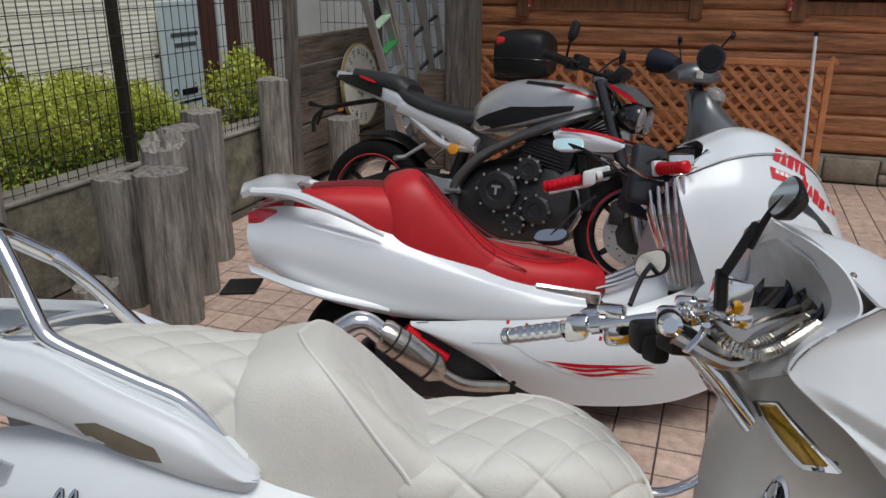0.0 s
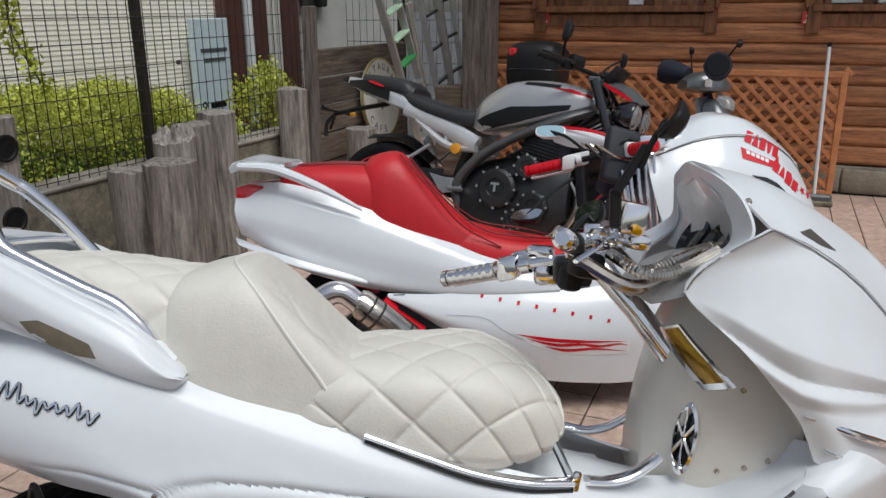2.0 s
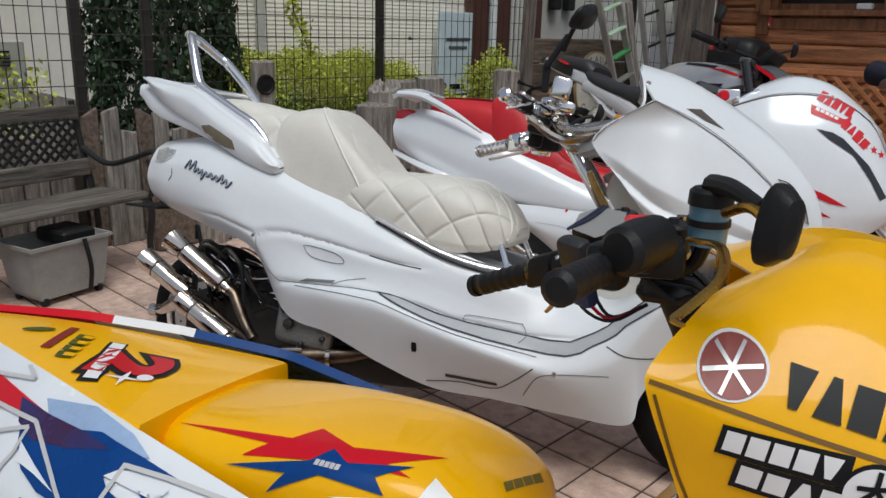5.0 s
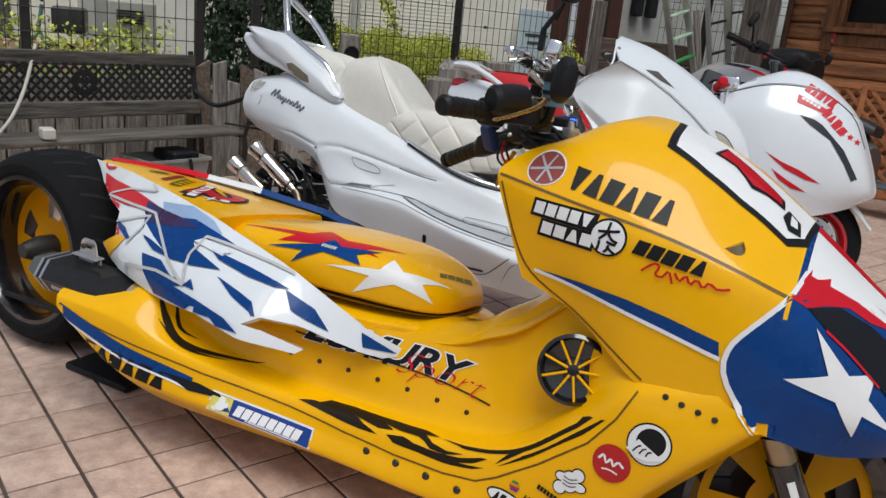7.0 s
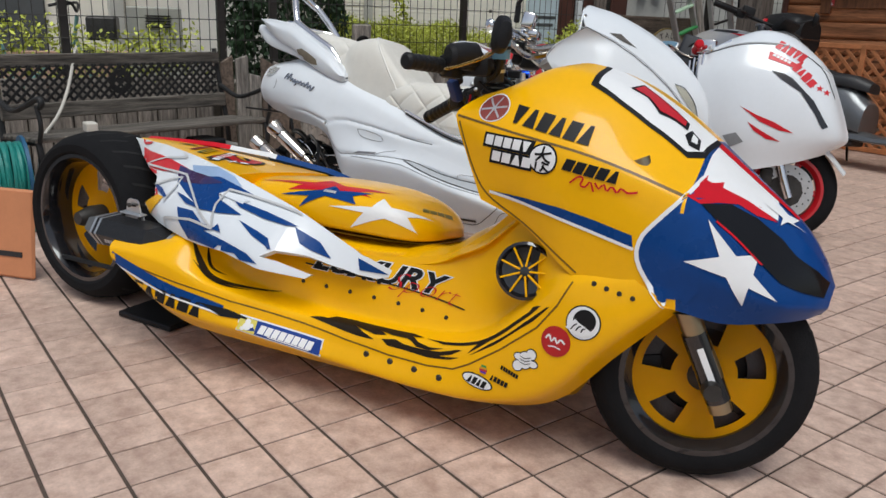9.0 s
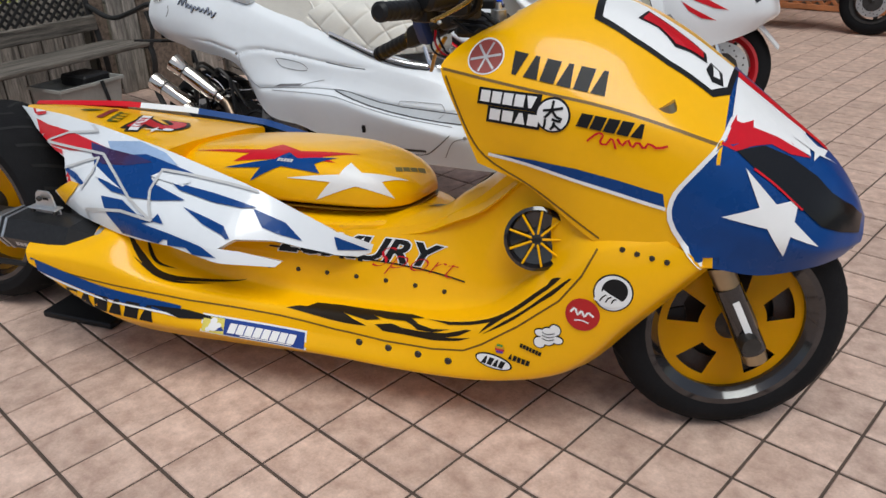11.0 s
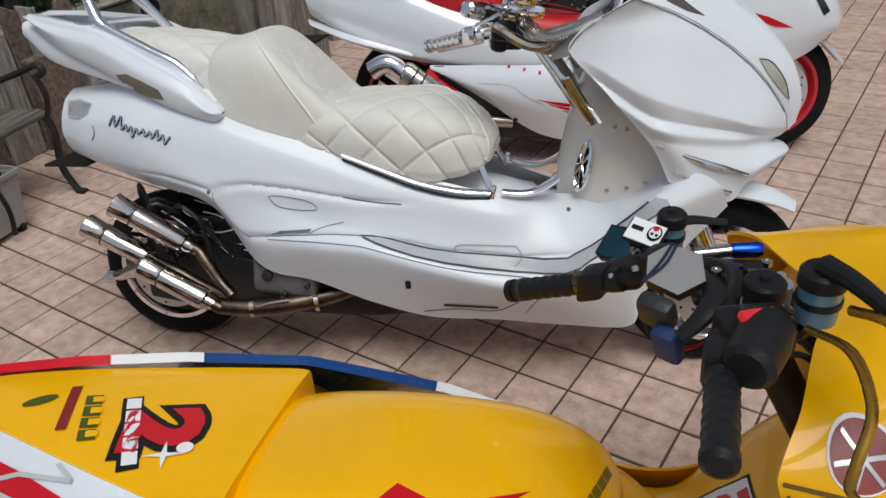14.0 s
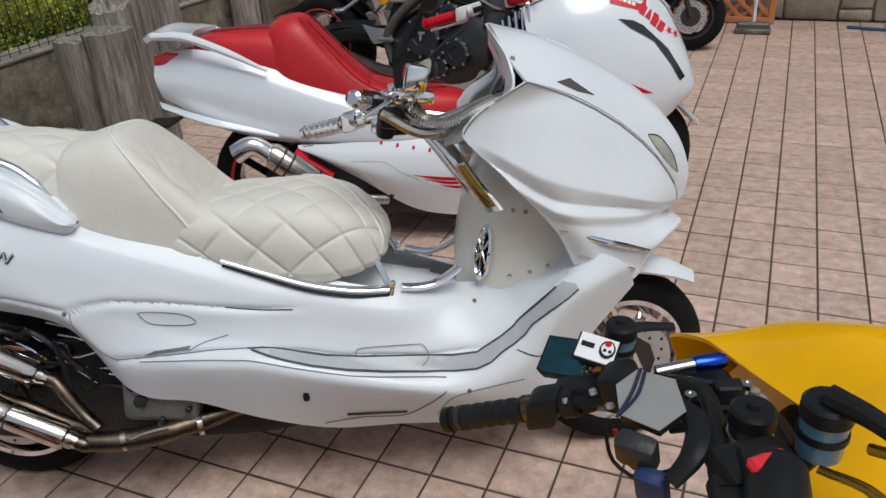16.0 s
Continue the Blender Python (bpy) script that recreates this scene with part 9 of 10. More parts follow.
# front cowl
rcowl = [
    [(1.02, 0.17, 0.86), (1.03, 0.225, 0.76), (1.07, 0.25, 0.62), (1.13, 0.255, 0.47), (1.24, 0.23, 0.30)],
    [(1.22, 0.17, 0.925), (1.24, 0.235, 0.80), (1.27, 0.265, 0.64), (1.31, 0.265, 0.48), (1.38, 0.22, 0.34)],
    [(1.42, 0.13, 0.925), (1.46, 0.195, 0.79), (1.50, 0.215, 0.64), (1.53, 0.205, 0.50), (1.53, 0.165, 0.385)],
    [(1.58, 0.07, 0.84), (1.63, 0.11, 0.71), (1.67, 0.125, 0.60), (1.69, 0.115, 0.505), (1.64, 0.09, 0.43)],
    [(1.63, 0.0, 0.81), (1.69, 0.0, 0.68), (1.73, 0.0, 0.58), (1.745, 0.0, 0.505), (1.67, 0.0, 0.45)],
]
rc = sheet(rcowl, 40, 34, 0.005, flip=True)
rcs = rc.copy()
part("front_cowl", rc, COOL, R, "white front cowl with red graphics")
part("front_cowl", sheet(rcowl, 30, 24, 0.005), COOL, R)
rtop = [
    [(1.16, 0.0, 0.97), (1.15, 0.08, 0.955), (1.11, 0.14, 0.915), (1.03, 0.175, 0.862)],
    [(1.28, 0.0, 1.01), (1.28, 0.08, 0.995), (1.26, 0.14, 0.955), (1.22, 0.175, 0.925)],
    [(1.42, 0.0, 0.985), (1.42, 0.06, 0.975), (1.42, 0.105, 0.95), (1.42, 0.135, 0.925)],
    [(1.54, 0.0, 0.90), (1.55, 0.035, 0.89), (1.56, 0.06, 0.87), (1.58, 0.074, 0.842)],
    [(1.62, 0.0, 0.825), (1.622, 0.005, 0.822), (1.625, 0.01, 0.818), (1.63, 0.012, 0.812)],
]
ru = sheet(rtop, 30, 24, 0.005, flip=True)
rus = ru.copy()
part("upper_cowl", ru, COOL, R)
part("upper_cowl", sheet(rtop, 24, 18, 0.005), COOL, R)
rct = tree_of(rcs, rus)
rd("panel_gap", stripe([(1.03, 0.858), (1.22, 0.918), (1.42, 0.918), (1.58, 0.835), (1.66, 0.70)], 0.004), SEAM, trees=rct)
rd("headlamp", poly([(1.37, 0.80), (1.43, 0.79), (1.47, 0.77), (1.575, 0.678), (1.655, 0.565), (1.632, 0.552), (1.589, 0.618), (1.514, 0.71), (1.417, 0.765)]), GLOSSB, 0.003, 0.02, trees=rct)
rd("red_slash", poly([(1.26, 0.625), (1.34, 0.59), (1.42, 0.565), (1.515, 0.52), (1.45, 0.528), (1.36, 0.56)]), RED, 0.003, trees=rct)
rd("red_slash", poly([(1.305, 0.555), (1.37, 0.52), (1.465, 0.475), (1.40, 0.483), (1.34, 0.515)]), RED, 0.003, trees=rct)
rd("intake", poly([(1.20, 0.48), (1.26, 0.50), (1.30, 0.46), (1.24, 0.43)]), mat("intake_shade", (0.25, 0.26, 0.27), 0.6), 0.002, trees=rct)
rcol = mat("red_print", (0.6, 0.02, 0.03), 0.4)
rd("red_print", rotated(blocks(5, 0.026, 0.042, 0.12, 0.1, "bubdb"), -26, (1.362, 0.912)), rcol, 0.003, 0.02, trees=rct)
rd("red_banner", poly([(1.345, 0.892), (1.47, 0.842), (1.50, 0.858), (1.485, 0.815), (1.345, 0.855)]), rcol, 0.003, 0.02, trees=rct)
rd("white_print", rotated(blocks(5, 0.015, 0.012, 0.25, 0), -22, (1.36, 0.871)), WHTP, 0.0045, 0.02, trees=rct)
rd("red_print", rotated(blocks(3, 0.026, 0.036, 0.15, 0.1, "bub"), -34, (1.455, 0.815)), rcol, 0.003, 0.02, trees=rct)
rd("red_print", rotated(blocks(2, 0.03, 0.036, 0.15, 0.1, "bb"), -38, (1.50, 0.775)), rcol, 0.003, 0.02, trees=rct)
for x, z in ((1.555, 0.752), (1.59, 0.738), (1.622, 0.722)):
    rd("red_star", poly(star(5, 0.017, 0.007, (x, z))), rcol, 0.003, 0.02, trees=rct)
part("inner_cowl", hull([(1.0, 0.13, 0.45, 0.60), (1.06, 0.17, 0.45, 0.80), (1.2, 0.2, 0.45, 0.88), (1.35, 0.15, 0.5, 0.9)], 16, 20, 0.7), COOL, R)
part("chrome_dash", sheet([[(0.93, -0.1, 0.76), (0.93, 0.1, 0.76)], [(1.05, -0.14, 0.88), (1.05, 0.14, 0.88)], [(1.15, -0.13, 0.945), (1.15, 0.13, 0.945)]], 10, 6, 0.02), CHR, R)
part("leg_cover", hull([(0.74, 0.1, 0.38, 0.44), (0.9, 0.14, 0.36, 0.48), (1.02, 0.16, 0.36, 0.58)], 12, 18, 0.7), COOL, R)
for k in range(5):
    part("chrome_rib", tube([(0.945 + 0.024 * k, -0.135 - 0.012 * k, 0.815 + 0.014 * k), (0.955 + 0.022 * k, -0.155 - 0.012 * k, 0.73 + 0.008 * k), (0.985 + 0.018 * k, -0.165 - 0.012 * k, 0.62), (1.02 + 0.014 * k, -0.17 - 0.010 * k, 0.50)], 0.010, 10, 24, flat=0.7), CHR, R, "bright chrome rib")
for k in range(3):
    part("chrome_rib", tube([(0.76, -0.10 + 0.05 * k, 0.475), (0.86, -0.10 + 0.05 * k, 0.495), (0.96, -0.11 + 0.05 * k, 0.535)], 0.012, 10, 16, flat=0.6), CHR, R)
part("chrome_trim", box(0.24, 0.02, 0.05, (0, 0, 0), 0.008), CHR, R, m=pose(0.66, -0.165, 0.475, 0, 10, 0))
for s in (-1, 1):
    part("mirror_panel", sheet([[(0.955, s * 0.06, 0.80), (0.965, s * 0.12, 0.79)], [(0.985, s * 0.09, 0.68), (1.0, s * 0.15, 0.67)], [(1.02, s * 0.12, 0.57), (1.035, s * 0.165, 0.56)]], 12, 6, 0.014), CHR, R, "chrome framed panel")
    part("panel_slot", sheet([[(0.948, s * 0.075, 0.785), (0.958, s * 0.108, 0.78)], [(0.975, s * 0.105, 0.68), (0.988, s * 0.138, 0.675)], [(1.005, s * 0.13, 0.60), (1.017, s * 0.152, 0.595)]], 12, 4, 0.004), GLOSSB, R)
bag = part("cloth_bag", box(0.13, 0.05, 0.20, (0, 0, 0), 0.02, 3), mat("navy_mesh_bag", (0.012, 0.014, 0.02), 0.6, var=0.3, scale=40), R, "dark mesh bag with a blue edge", m=pose(0.95, -0.09, 0.86, -14, 14, 8))
part("bag_edge", moved(tube([(-0.055, -0.026, -0.09), (0.055, -0.026, -0.09), (0.06, -0.026, 0.0), (0.055, -0.026, 0.09), (-0.055, -0.026, 0.09), (-0.06, -0.026, 0.0), (-0.055, -0.026, -0.09)], 0.004, 6, 40), pose(0.95, -0.09, 0.86, -14, 14, 8)), mat("blue_piping", (0.04, 0.22, 0.45), 0.5, var=0.1), bag, "blue piping")
for k in range(5):
    part("cable", tube([(0.86, -0.16 + 0.08 * k, 0.90), (0.93, -0.13 + 0.06 * k, 0.86 - 0.02 * (k % 2)), (1.02, -0.10 + 0.05 * k, 0.84)], 0.005, 6, 10), BLK if k % 2 else STEEL, R)
part("dash", hull([(0.98, 0.10, 0.82, 0.87), (1.06, 0.13, 0.84, 0.915), (1.14, 0.12, 0.86, 0.94)], 12, 18, 0.7), BLK, R)
# wheels and exhaust
REDR = mat("red_rim", (0.5, 0.012, 0.02), 0.3, var=0.05, coat=0.5)
wheel(R, pose(-0.02, 0, 0.25), 0.25, 0.15, 0.175, GLOSSB, GLOSSB, 5, "spoke", "rear_wheel", -1, 0.2, spoke_w=0.03, label="black rear wheel with a red rim line")
part("rim_line", moved(lathe([(-0.074, 0.165), (-0.076, 0.172), (-0.074, 0.178), (-0.072, 0.172), (-0.074, 0.165)], 40), pose(-0.02, 0, 0.25)), REDR, R)
rfm = pose(1.50, 0, 0.245, 0, 0, 8)
wheel(R, rfm, 0.245, 0.11, 0.175, REDR, REDR, 5, "spoke", "front_wheel", -1, 0.2, spoke_w=0.03, disc_r=0.13, label="front wheel with a red rim and drilled disc")
for s in (-1, 1):
    part("fork_leg", moved(tube([(0.02, s * 0.085, -0.03), (-0.02, s * 0.085, 0.06), (-0.12, s * 0.085, 0.32), (-0.15, s * 0.085, 0.45)], 0.022, 14), rfm), CHR, R)
part("front_fender", sheet([[(1.36, -0.075, 0.47), (1.36, 0, 0.495), (1.36, 0.075, 0.47)], [(1.50, -0.08, 0.505), (1.50, 0, 0.53), (1.50, 0.08, 0.505)], [(1.64, -0.075, 0.46), (1.64, 0, 0.485), (1.64, 0.075, 0.46)], [(1.76, -0.05, 0.35), (1.765, 0, 0.365), (1.76, 0.05, 0.35)]], 24, 14, 0.006), COOL, R, "white front mudguard")
part("caliper", moved(box(0.06, 0.04, 0.09, (-0.1, -0.09, 0.06), 0.012, 2), rfm), DKSTEEL, R)
rs = part("silencer", tube([(0.02, -0.27, 0.40), (0.03, -0.27, 0.395), (0.19, -0.255, 0.27), (0.22, -0.25, 0.25)], (0.045, 0.052, 0.052, 0.03), 24), STEEL, R, "polished short silencer")
part("silencer_tip", tube([(0.03, -0.27, 0.39), (-0.02, -0.272, 0.43), (-0.06, -0.275, 0.435), (-0.11, -0.275, 0.41)], (0.036, 0.036, 0.038, 0.04), 20, 16), CHR, rs)
part("silencer_ring", join(*[tube([(0.03 + t, -0.27 + t * 0.09, 0.395 - t * 0.78), (0.036 + t, -0.269 + t * 0.09, 0.39 - t * 0.78)], 0.0535, 24) for t in (0.02, 0.05, 0.14)]), DKSTEEL, rs)
part("exhaust_pipe", tube([(0.2, -0.25, 0.26), (0.3, -0.23, 0.2), (0.45, -0.18, 0.17)], 0.024, 12, 12), STEEL, R)
part("engine", hull([(0.0, 0.12, 0.15, 0.4), (0.25, 0.17, 0.1, 0.42), (0.5, 0.17, 0.08, 0.4), (0.95, 0.16, 0.07, 0.3)], 16, 16, 0.7), CAST, R)
part("red_shock", join(tube([(0.12, -0.2, 0.36), (0.24, -0.2, 0.28)], 0.02, 12), tube([(0.1, -0.2, 0.385), (0.14, -0.2, 0.35)], 0.026, 12)), RED, R)
part("side_stand", tube([(0.5, 0.12, 0.2), (0.48, 0.24, 0.01)], 0.01, 8), DKSTEEL, R)
handlebar(R, (0.66, 0.16, 0.80), (0.93, 0.08, 0.86), (1.02, -0.24, 0.90), BLK, RED, 0.02, RED, WHTP, WHTP, 0.13)
mirror(R, (0.86, 0.12, 0.88), (0.755, 0.24, 0.945), 0.06, 0.03, COOL, mat("blue_tinted_mirror", (0.6, 0.9, 0.97), 0.05, metal=1.0, var=0.03), BLK, (-0.1, -0.72, 0.68), 0)
mirror(R, (0.8, 0.0, 0.78), (0.62, -0.08, 0.66), 0.07, 0.035, BLK, MIRR, BLK, (-0.4, -0.3, 0.8), 10)
part("soft_pouch", box(0.12, 0.16, 0.2, (0, 0, 0), 0.03, 2), NAVY, R, m=pose(0.98, 0.02, 0.8, 0, 20, 0))
part("chrome_box", box(0.09, 0.07, 0.07, (1.04, -0.14, 0.90), 0.01, 2), CHR, R)
for k in range(4):
    part("cable", tube([(0.9 + 0.03 * k, -0.1 + 0.07 * k, 0.86), (0.98, -0.1 + 0.06 * k, 0.92 - 0.02 * k), (1.04, -0.05 + 0.03 * k, 0.82)], 0.006, 6, 12), BLK, R)


# ================= silver naked motorcycle =================
T = empty("naked_motorcycle", pose(-1.85, 3.965, 0, -14, 0, -7.5) @ Matrix.Diagonal((1.08, 1.08, 1.05, 1)), "silver and black naked sports motorcycle with red accents", "motorcycle")
BRITE = mat("bright_silver_paint", (0.68, 0.68, 0.69), 0.35, metal=0.35, var=0.05)
GUN = mat("gunmetal_frame", (0.12, 0.12, 0.125), 0.38, metal=0.5, var=0.08)
wheel(T, pose(0, 0, 0.31), 0.315, 0.18, 0.225, GLOSSB, GLOSSB, 5, "spoke", "rear_wheel", -1, 0.2, spoke_w=0.03, label="black rear wheel with a red rim stripe")
tfm = pose(1.42, 0, 0.30, 0, 0, 10)
wheel(T, tfm, 0.30, 0.12, 0.225, GLOSSB, GLOSSB, 5, "spoke", "front_wheel", -1, 0.2, spoke_w=0.028, disc_r=0.155, label="black front wheel with drilled brake discs")
for m_, y_ in ((pose(0, 0, 0.31), 0.088), (tfm, 0.058)):
    part("rim_line", moved(lathe([(-y_, 0.222), (-y_ - 0.002, 0.226), (-y_, 0.230), (-y_ + 0.002, 0.226), (-y_, 0.222)], 44), m_), REDR, T, "thin red rim stripe")
for s in (-1, 1):
    fk = part("fork_leg", moved(tube([(0.02, s * 0.1, -0.03), (-0.01, s * 0.1, 0.06), (-0.08, s * 0.1, 0.25), (-0.26, s * 0.1, 0.70)], (0.025, 0.026, 0.024, 0.027), 14), tfm), GLOSSB, T)
    part("fork_tube", moved(tube([(-0.03, s * 0.1, 0.11), (-0.08, s * 0.1, 0.25)], 0.021, 14), tfm), GOLD, fk)
    part("caliper", moved(box(0.07, 0.035, 0.11, (-0.1, s * 0.085, 0.09), 0.012, 2), tfm), CAST, T)
part("yoke", moved(join(box(0.06, 0.24, 0.03, (-0.2, 0, 0.55), 0.008), box(0.06, 0.24, 0.03, (-0.26, 0, 0.70), 0.008)), tfm), GUN, T)
part("front_fender", sheet([[(1.15, -0.06, 0.52), (1.15, 0, 0.545), (1.15, 0.06, 0.52)], [(1.38, -0.07, 0.61), (1.38, 0, 0.635), (1.38, 0.07, 0.61)], [(1.62, -0.06, 0.54), (1.63, 0, 0.56), (1.62, 0.06, 0.54)]], 18, 10, 0.006), BLK, T)
part("swing_arm", join(*[tube([(0.0, s * 0.13, 0.31), (0.15, s * 0.13, 0.40), (0.35, s * 0.12, 0.42), (0.5, s * 0.1, 0.40)], (0.03, 0.035, 0.04, 0.045), 12, 16, flat=1.3) for s in (-1, 1)]), BLK, T)
part("chain_guard", sheet([[(-0.02, -0.16, 0.40), (-0.02, -0.17, 0.37)], [(0.2, -0.15, 0.48), (0.2, -0.165, 0.44)], [(0.42, -0.13, 0.50), (0.42, -0.145, 0.45)]], 10, 4, 0.006), BLK, T)
part("hugger", sheet([[(-0.12, -0.08, 0.63), (-0.12, 0, 0.66), (-0.12, 0.08, 0.63)], [(0.1, -0.09, 0.64), (0.1, 0, 0.67), (0.1, 0.09, 0.64)], [(0.3, -0.08, 0.52), (0.3, 0, 0.55), (0.3, 0.08, 0.52)]], 14, 10, 0.006), BLK, T)
eng = part("engine", hull([(0.52, 0.14, 0.22, 0.5), (0.65, 0.19, 0.17, 0.58), (0.85, 0.2, 0.16, 0.62), (1.02, 0.19, 0.2, 0.66), (1.12, 0.15, 0.28, 0.64)], 18, 20, 0.75, 0.3), CAST, T, "black engine block with round covers")
for x, z, r, d in ((0.78, 0.43, 0.10, 0.05), (0.98, 0.36, 0.07, 0.04), (0.88, 0.28, 0.05, 0.03), (0.92, 0.55, 0.06, 0.03)):
    c = part("engine_cover", lathe([(0, r), (-d * 0.7, r), (-d, r * 0.86), (-d, r * 0.5), (-d * 0.85, r * 0.45), (-d * 0.85, 0)], 26, "y", (x, -0.19, z)), CAST, eng)
    for k in range(8):
        part("cover_bolt", lathe([(0, 0.009), (-d * 0.95, 0.008), (-d * 0.95, 0)], 6, "y", (x + r * 1.02 * math.cos(k * 0.785), -0.19, z + r * 1.02 * math.sin(k * 0.785))), STEEL, eng)
for k in range(7):
    part("cooling_fin", box(0.22, 0.33, 0.006, (0, 0, 0), 0.002), CAST, eng, m=pose(0.97 - 0.004 * k, 0, 0.58 + 0.018 * k, 0, 12, 0))
part("cover_mark", join(box(0.045, 0.004, 0.012, (0.78, -0.243, 0.45)), box(0.012, 0.004, 0.04, (0.78, -0.243, 0.43))), ALU, T)
part("cylinder_head", box(0.26, 0.3, 0.14, (0, 0, 0), 0.02, 2), CAST, T, m=pose(0.98, 0, 0.64, 0, 12, 0))
part("radiator", box(0.05, 0.3, 0.28, (0, 0, 0), 0.01), BLK, T, m=pose(1.17, 0, 0.52, 0, -12, 0))
for s in (-1, 1):
    part("frame_beam", tube([(1.16, s * 0.06, 0.86), (1.0, s * 0.15, 0.78), (0.8, s * 0.17, 0.68), (0.62, s * 0.16, 0.56), (0.52, s * 0.14, 0.42), (0.54, s * 0.12, 0.28)], (0.045, 0.042, 0.04, 0.045, 0.05, 0.035), 12, 30, flat=0.6), GUN, T)
    part("subframe", join(tube([(0.5, s * 0.128, 0.635), (0.38, s * 0.125, 0.70), (0.3, s * 0.123, 0.715)], 0.011, 8), tube([(0.6, s * 0.13, 0.64), (0.38, s * 0.125, 0.73), (0.14, s * 0.12, 0.80)], (0.03, 0.028, 0.024), 8, 12, flat=1.5), tube([(0.6, s * 0.13, 0.62), (0.42, s * 0.125, 0.63), (0.22, s * 0.12, 0.75)], 0.022, 8, 12), tube([(0.42, s * 0.125, 0.63), (0.4, s * 0.125, 0.72)], 0.012, 8)), BRITE, T, "silver open subframe panel")
    part("radiator_shroud", sheet([[(1.0, s * 0.15, 0.755), (1.01, s * 0.185, 0.73), (1.03, s * 0.17, 0.685)], [(1.12, s * 0.17, 0.765), (1.14, s * 0.21, 0.725), (1.14, s * 0.19, 0.665)], [(1.34, s * 0.14, 0.715), (1.34, s * 0.16, 0.70), (1.3, s * 0.15, 0.675)]], 14, 12, 0.006), COOL, T, "white radiator shroud with a red stripe")
    part("shroud_stripe", sheet([[(1.04, s * 0.197, 0.765), (1.05, s * 0.203, 0.75)], [(1.2, s * 0.21, 0.76), (1.2, s * 0.215, 0.745)], [(1.34, s * 0.17, 0.735), (1.34, s * 0.173, 0.725)]], 10, 3, 0.003), RED, T)
    part("foot_peg", join(tube([(0.55, s * 0.15, 0.40), (0.52, s * 0.26, 0.40)], 0.012, 8), box(0.14, 0.01, 0.07, (0.48, s * 0.16, 0.42), 0.004)), ALU, T)
    part("pillion_peg", join(tube([(0.32, s * 0.13, 0.62), (0.22, s * 0.16, 0.54)], 0.01, 8), tube([(0.22, s * 0.15, 0.54), (0.2, s * 0.22, 0.53)], 0.014, 8)), ALU, T)
part("heel_plate", plate([(0.36, 0.47), (0.55, 0.44), (0.56, 0.39), (0.44, 0.37)], lambda x, z: 0.17, 0.05, 0.006), ALU, T)
tk = hull([(0.56, 0.12, 0.72, 0.86), (0.62, 0.16, 0.70, 0.92), (0.74, 0.175, 0.72, 0.985), (0.90, 0.17, 0.76, 1.0), (1.05, 0.14, 0.82, 0.985), (1.16, 0.10, 0.87, 0.95), (1.2, 0.05, 0.89, 0.93)], 36, 32, 0.62, 0.15)
tks = tk.copy()
part("fuel_tank", tk, mat("satin_silver_paint", (0.50, 0.50, 0.50), 0.32, metal=0.6, var=0.06, coat=0.4), T, "satin silver fuel tank")
tkt = tree_of(tks)
part("tank_stripe", lay(poly([(0.97, 0.955), (1.06, 0.955), (1.17, 0.925), (1.16, 0.915), (1.06, 0.937)]), tkt, off=0.002, step=0.03, **SIDE), RED, T)
part("tank_lettering", lay(rotated(glyphs(7, 0.022, 0.018, 0.25, 0.2), -3, (0.82, 0.965)), tkt, off=0.003, step=0.03, **SIDE), BLKP, T)
part("tank_panel", lay(poly([(0.59, 0.765), (0.66, 0.80), (0.78, 0.845), (0.92, 0.855), (1.08, 0.875), (1.07, 0.85), (0.95, 0.81), (0.82, 0.765), (0.66, 0.72)]), tkt, off=0.003, step=0.03, **SIDE), BLK, T)
part("seat", hull([(0.06, 0.09, 0.88, 0.95), (0.16, 0.13, 0.83, 0.90), (0.3, 0.15, 0.78, 0.86), (0.5, 0.145, 0.74, 0.83), (0.62, 0.11, 0.74, 0.86)], 26, 26, 0.6), BLKL, T, "black leather rider seat")
part("pillion_seat", hull([(-0.2, 0.07, 0.94, 1.0), (-0.05, 0.11, 0.90, 0.99), (0.1, 0.12, 0.88, 0.97), (0.16, 0.1, 0.86, 0.93)], 18, 22, 0.6), BLKL, T)
part("tail_unit", hull([(-0.36, 0.02, 0.955, 0.985), (-0.24, 0.06, 0.90, 0.975), (-0.08, 0.12, 0.85, 0.95), (0.1, 0.14, 0.80, 0.9), (0.22, 0.13, 0.77, 0.85)], 20, 22, 0.7), SILV, T, "pointed silver tail unit")
part("tail_lamp", hull([(-0.375, 0.02, 0.955, 0.985), (-0.34, 0.03, 0.945, 0.985), (-0.3, 0.03, 0.94, 0.97)], 8, 12), BLK, T)
part("tail_side", sheet([[(-0.3, -0.055, 0.955), (-0.3, -0.06, 0.93)], [(-0.12, -0.12, 0.95), (-0.12, -0.125, 0.88)], [(0.04, -0.145, 0.9), (0.04, -0.15, 0.84)]], 10, 5, 0.004), BLK, T)
part("tail_flash", sheet([[(-0.12, -0.122, 0.952), (-0.12, -0.125, 0.944)], [(-0.06, -0.136, 0.942), (-0.06, -0.14, 0.925)], [(0.0, -0.146, 0.92), (0.0, -0.15, 0.914)]], 8, 4, 0.004), RED, T)
nb_ = part("number_holder", join(tube([(-0.05, 0, 0.84), (-0.25, 0, 0.80), (-0.42, 0, 0.76)], 0.014, 8, 12), tube([(-0.42, 0, 0.76), (-0.46, -0.02, 0.70), (-0.45, -0.03, 0.62)], 0.012, 8, 10), tube([(-0.42, 0, 0.76), (-0.48, 0.04, 0.67)], 0.009, 8, 6), tube([(-0.4, -0.1, 0.77), (-0.4, 0.1, 0.77)], 0.008, 8)), BLK, T)
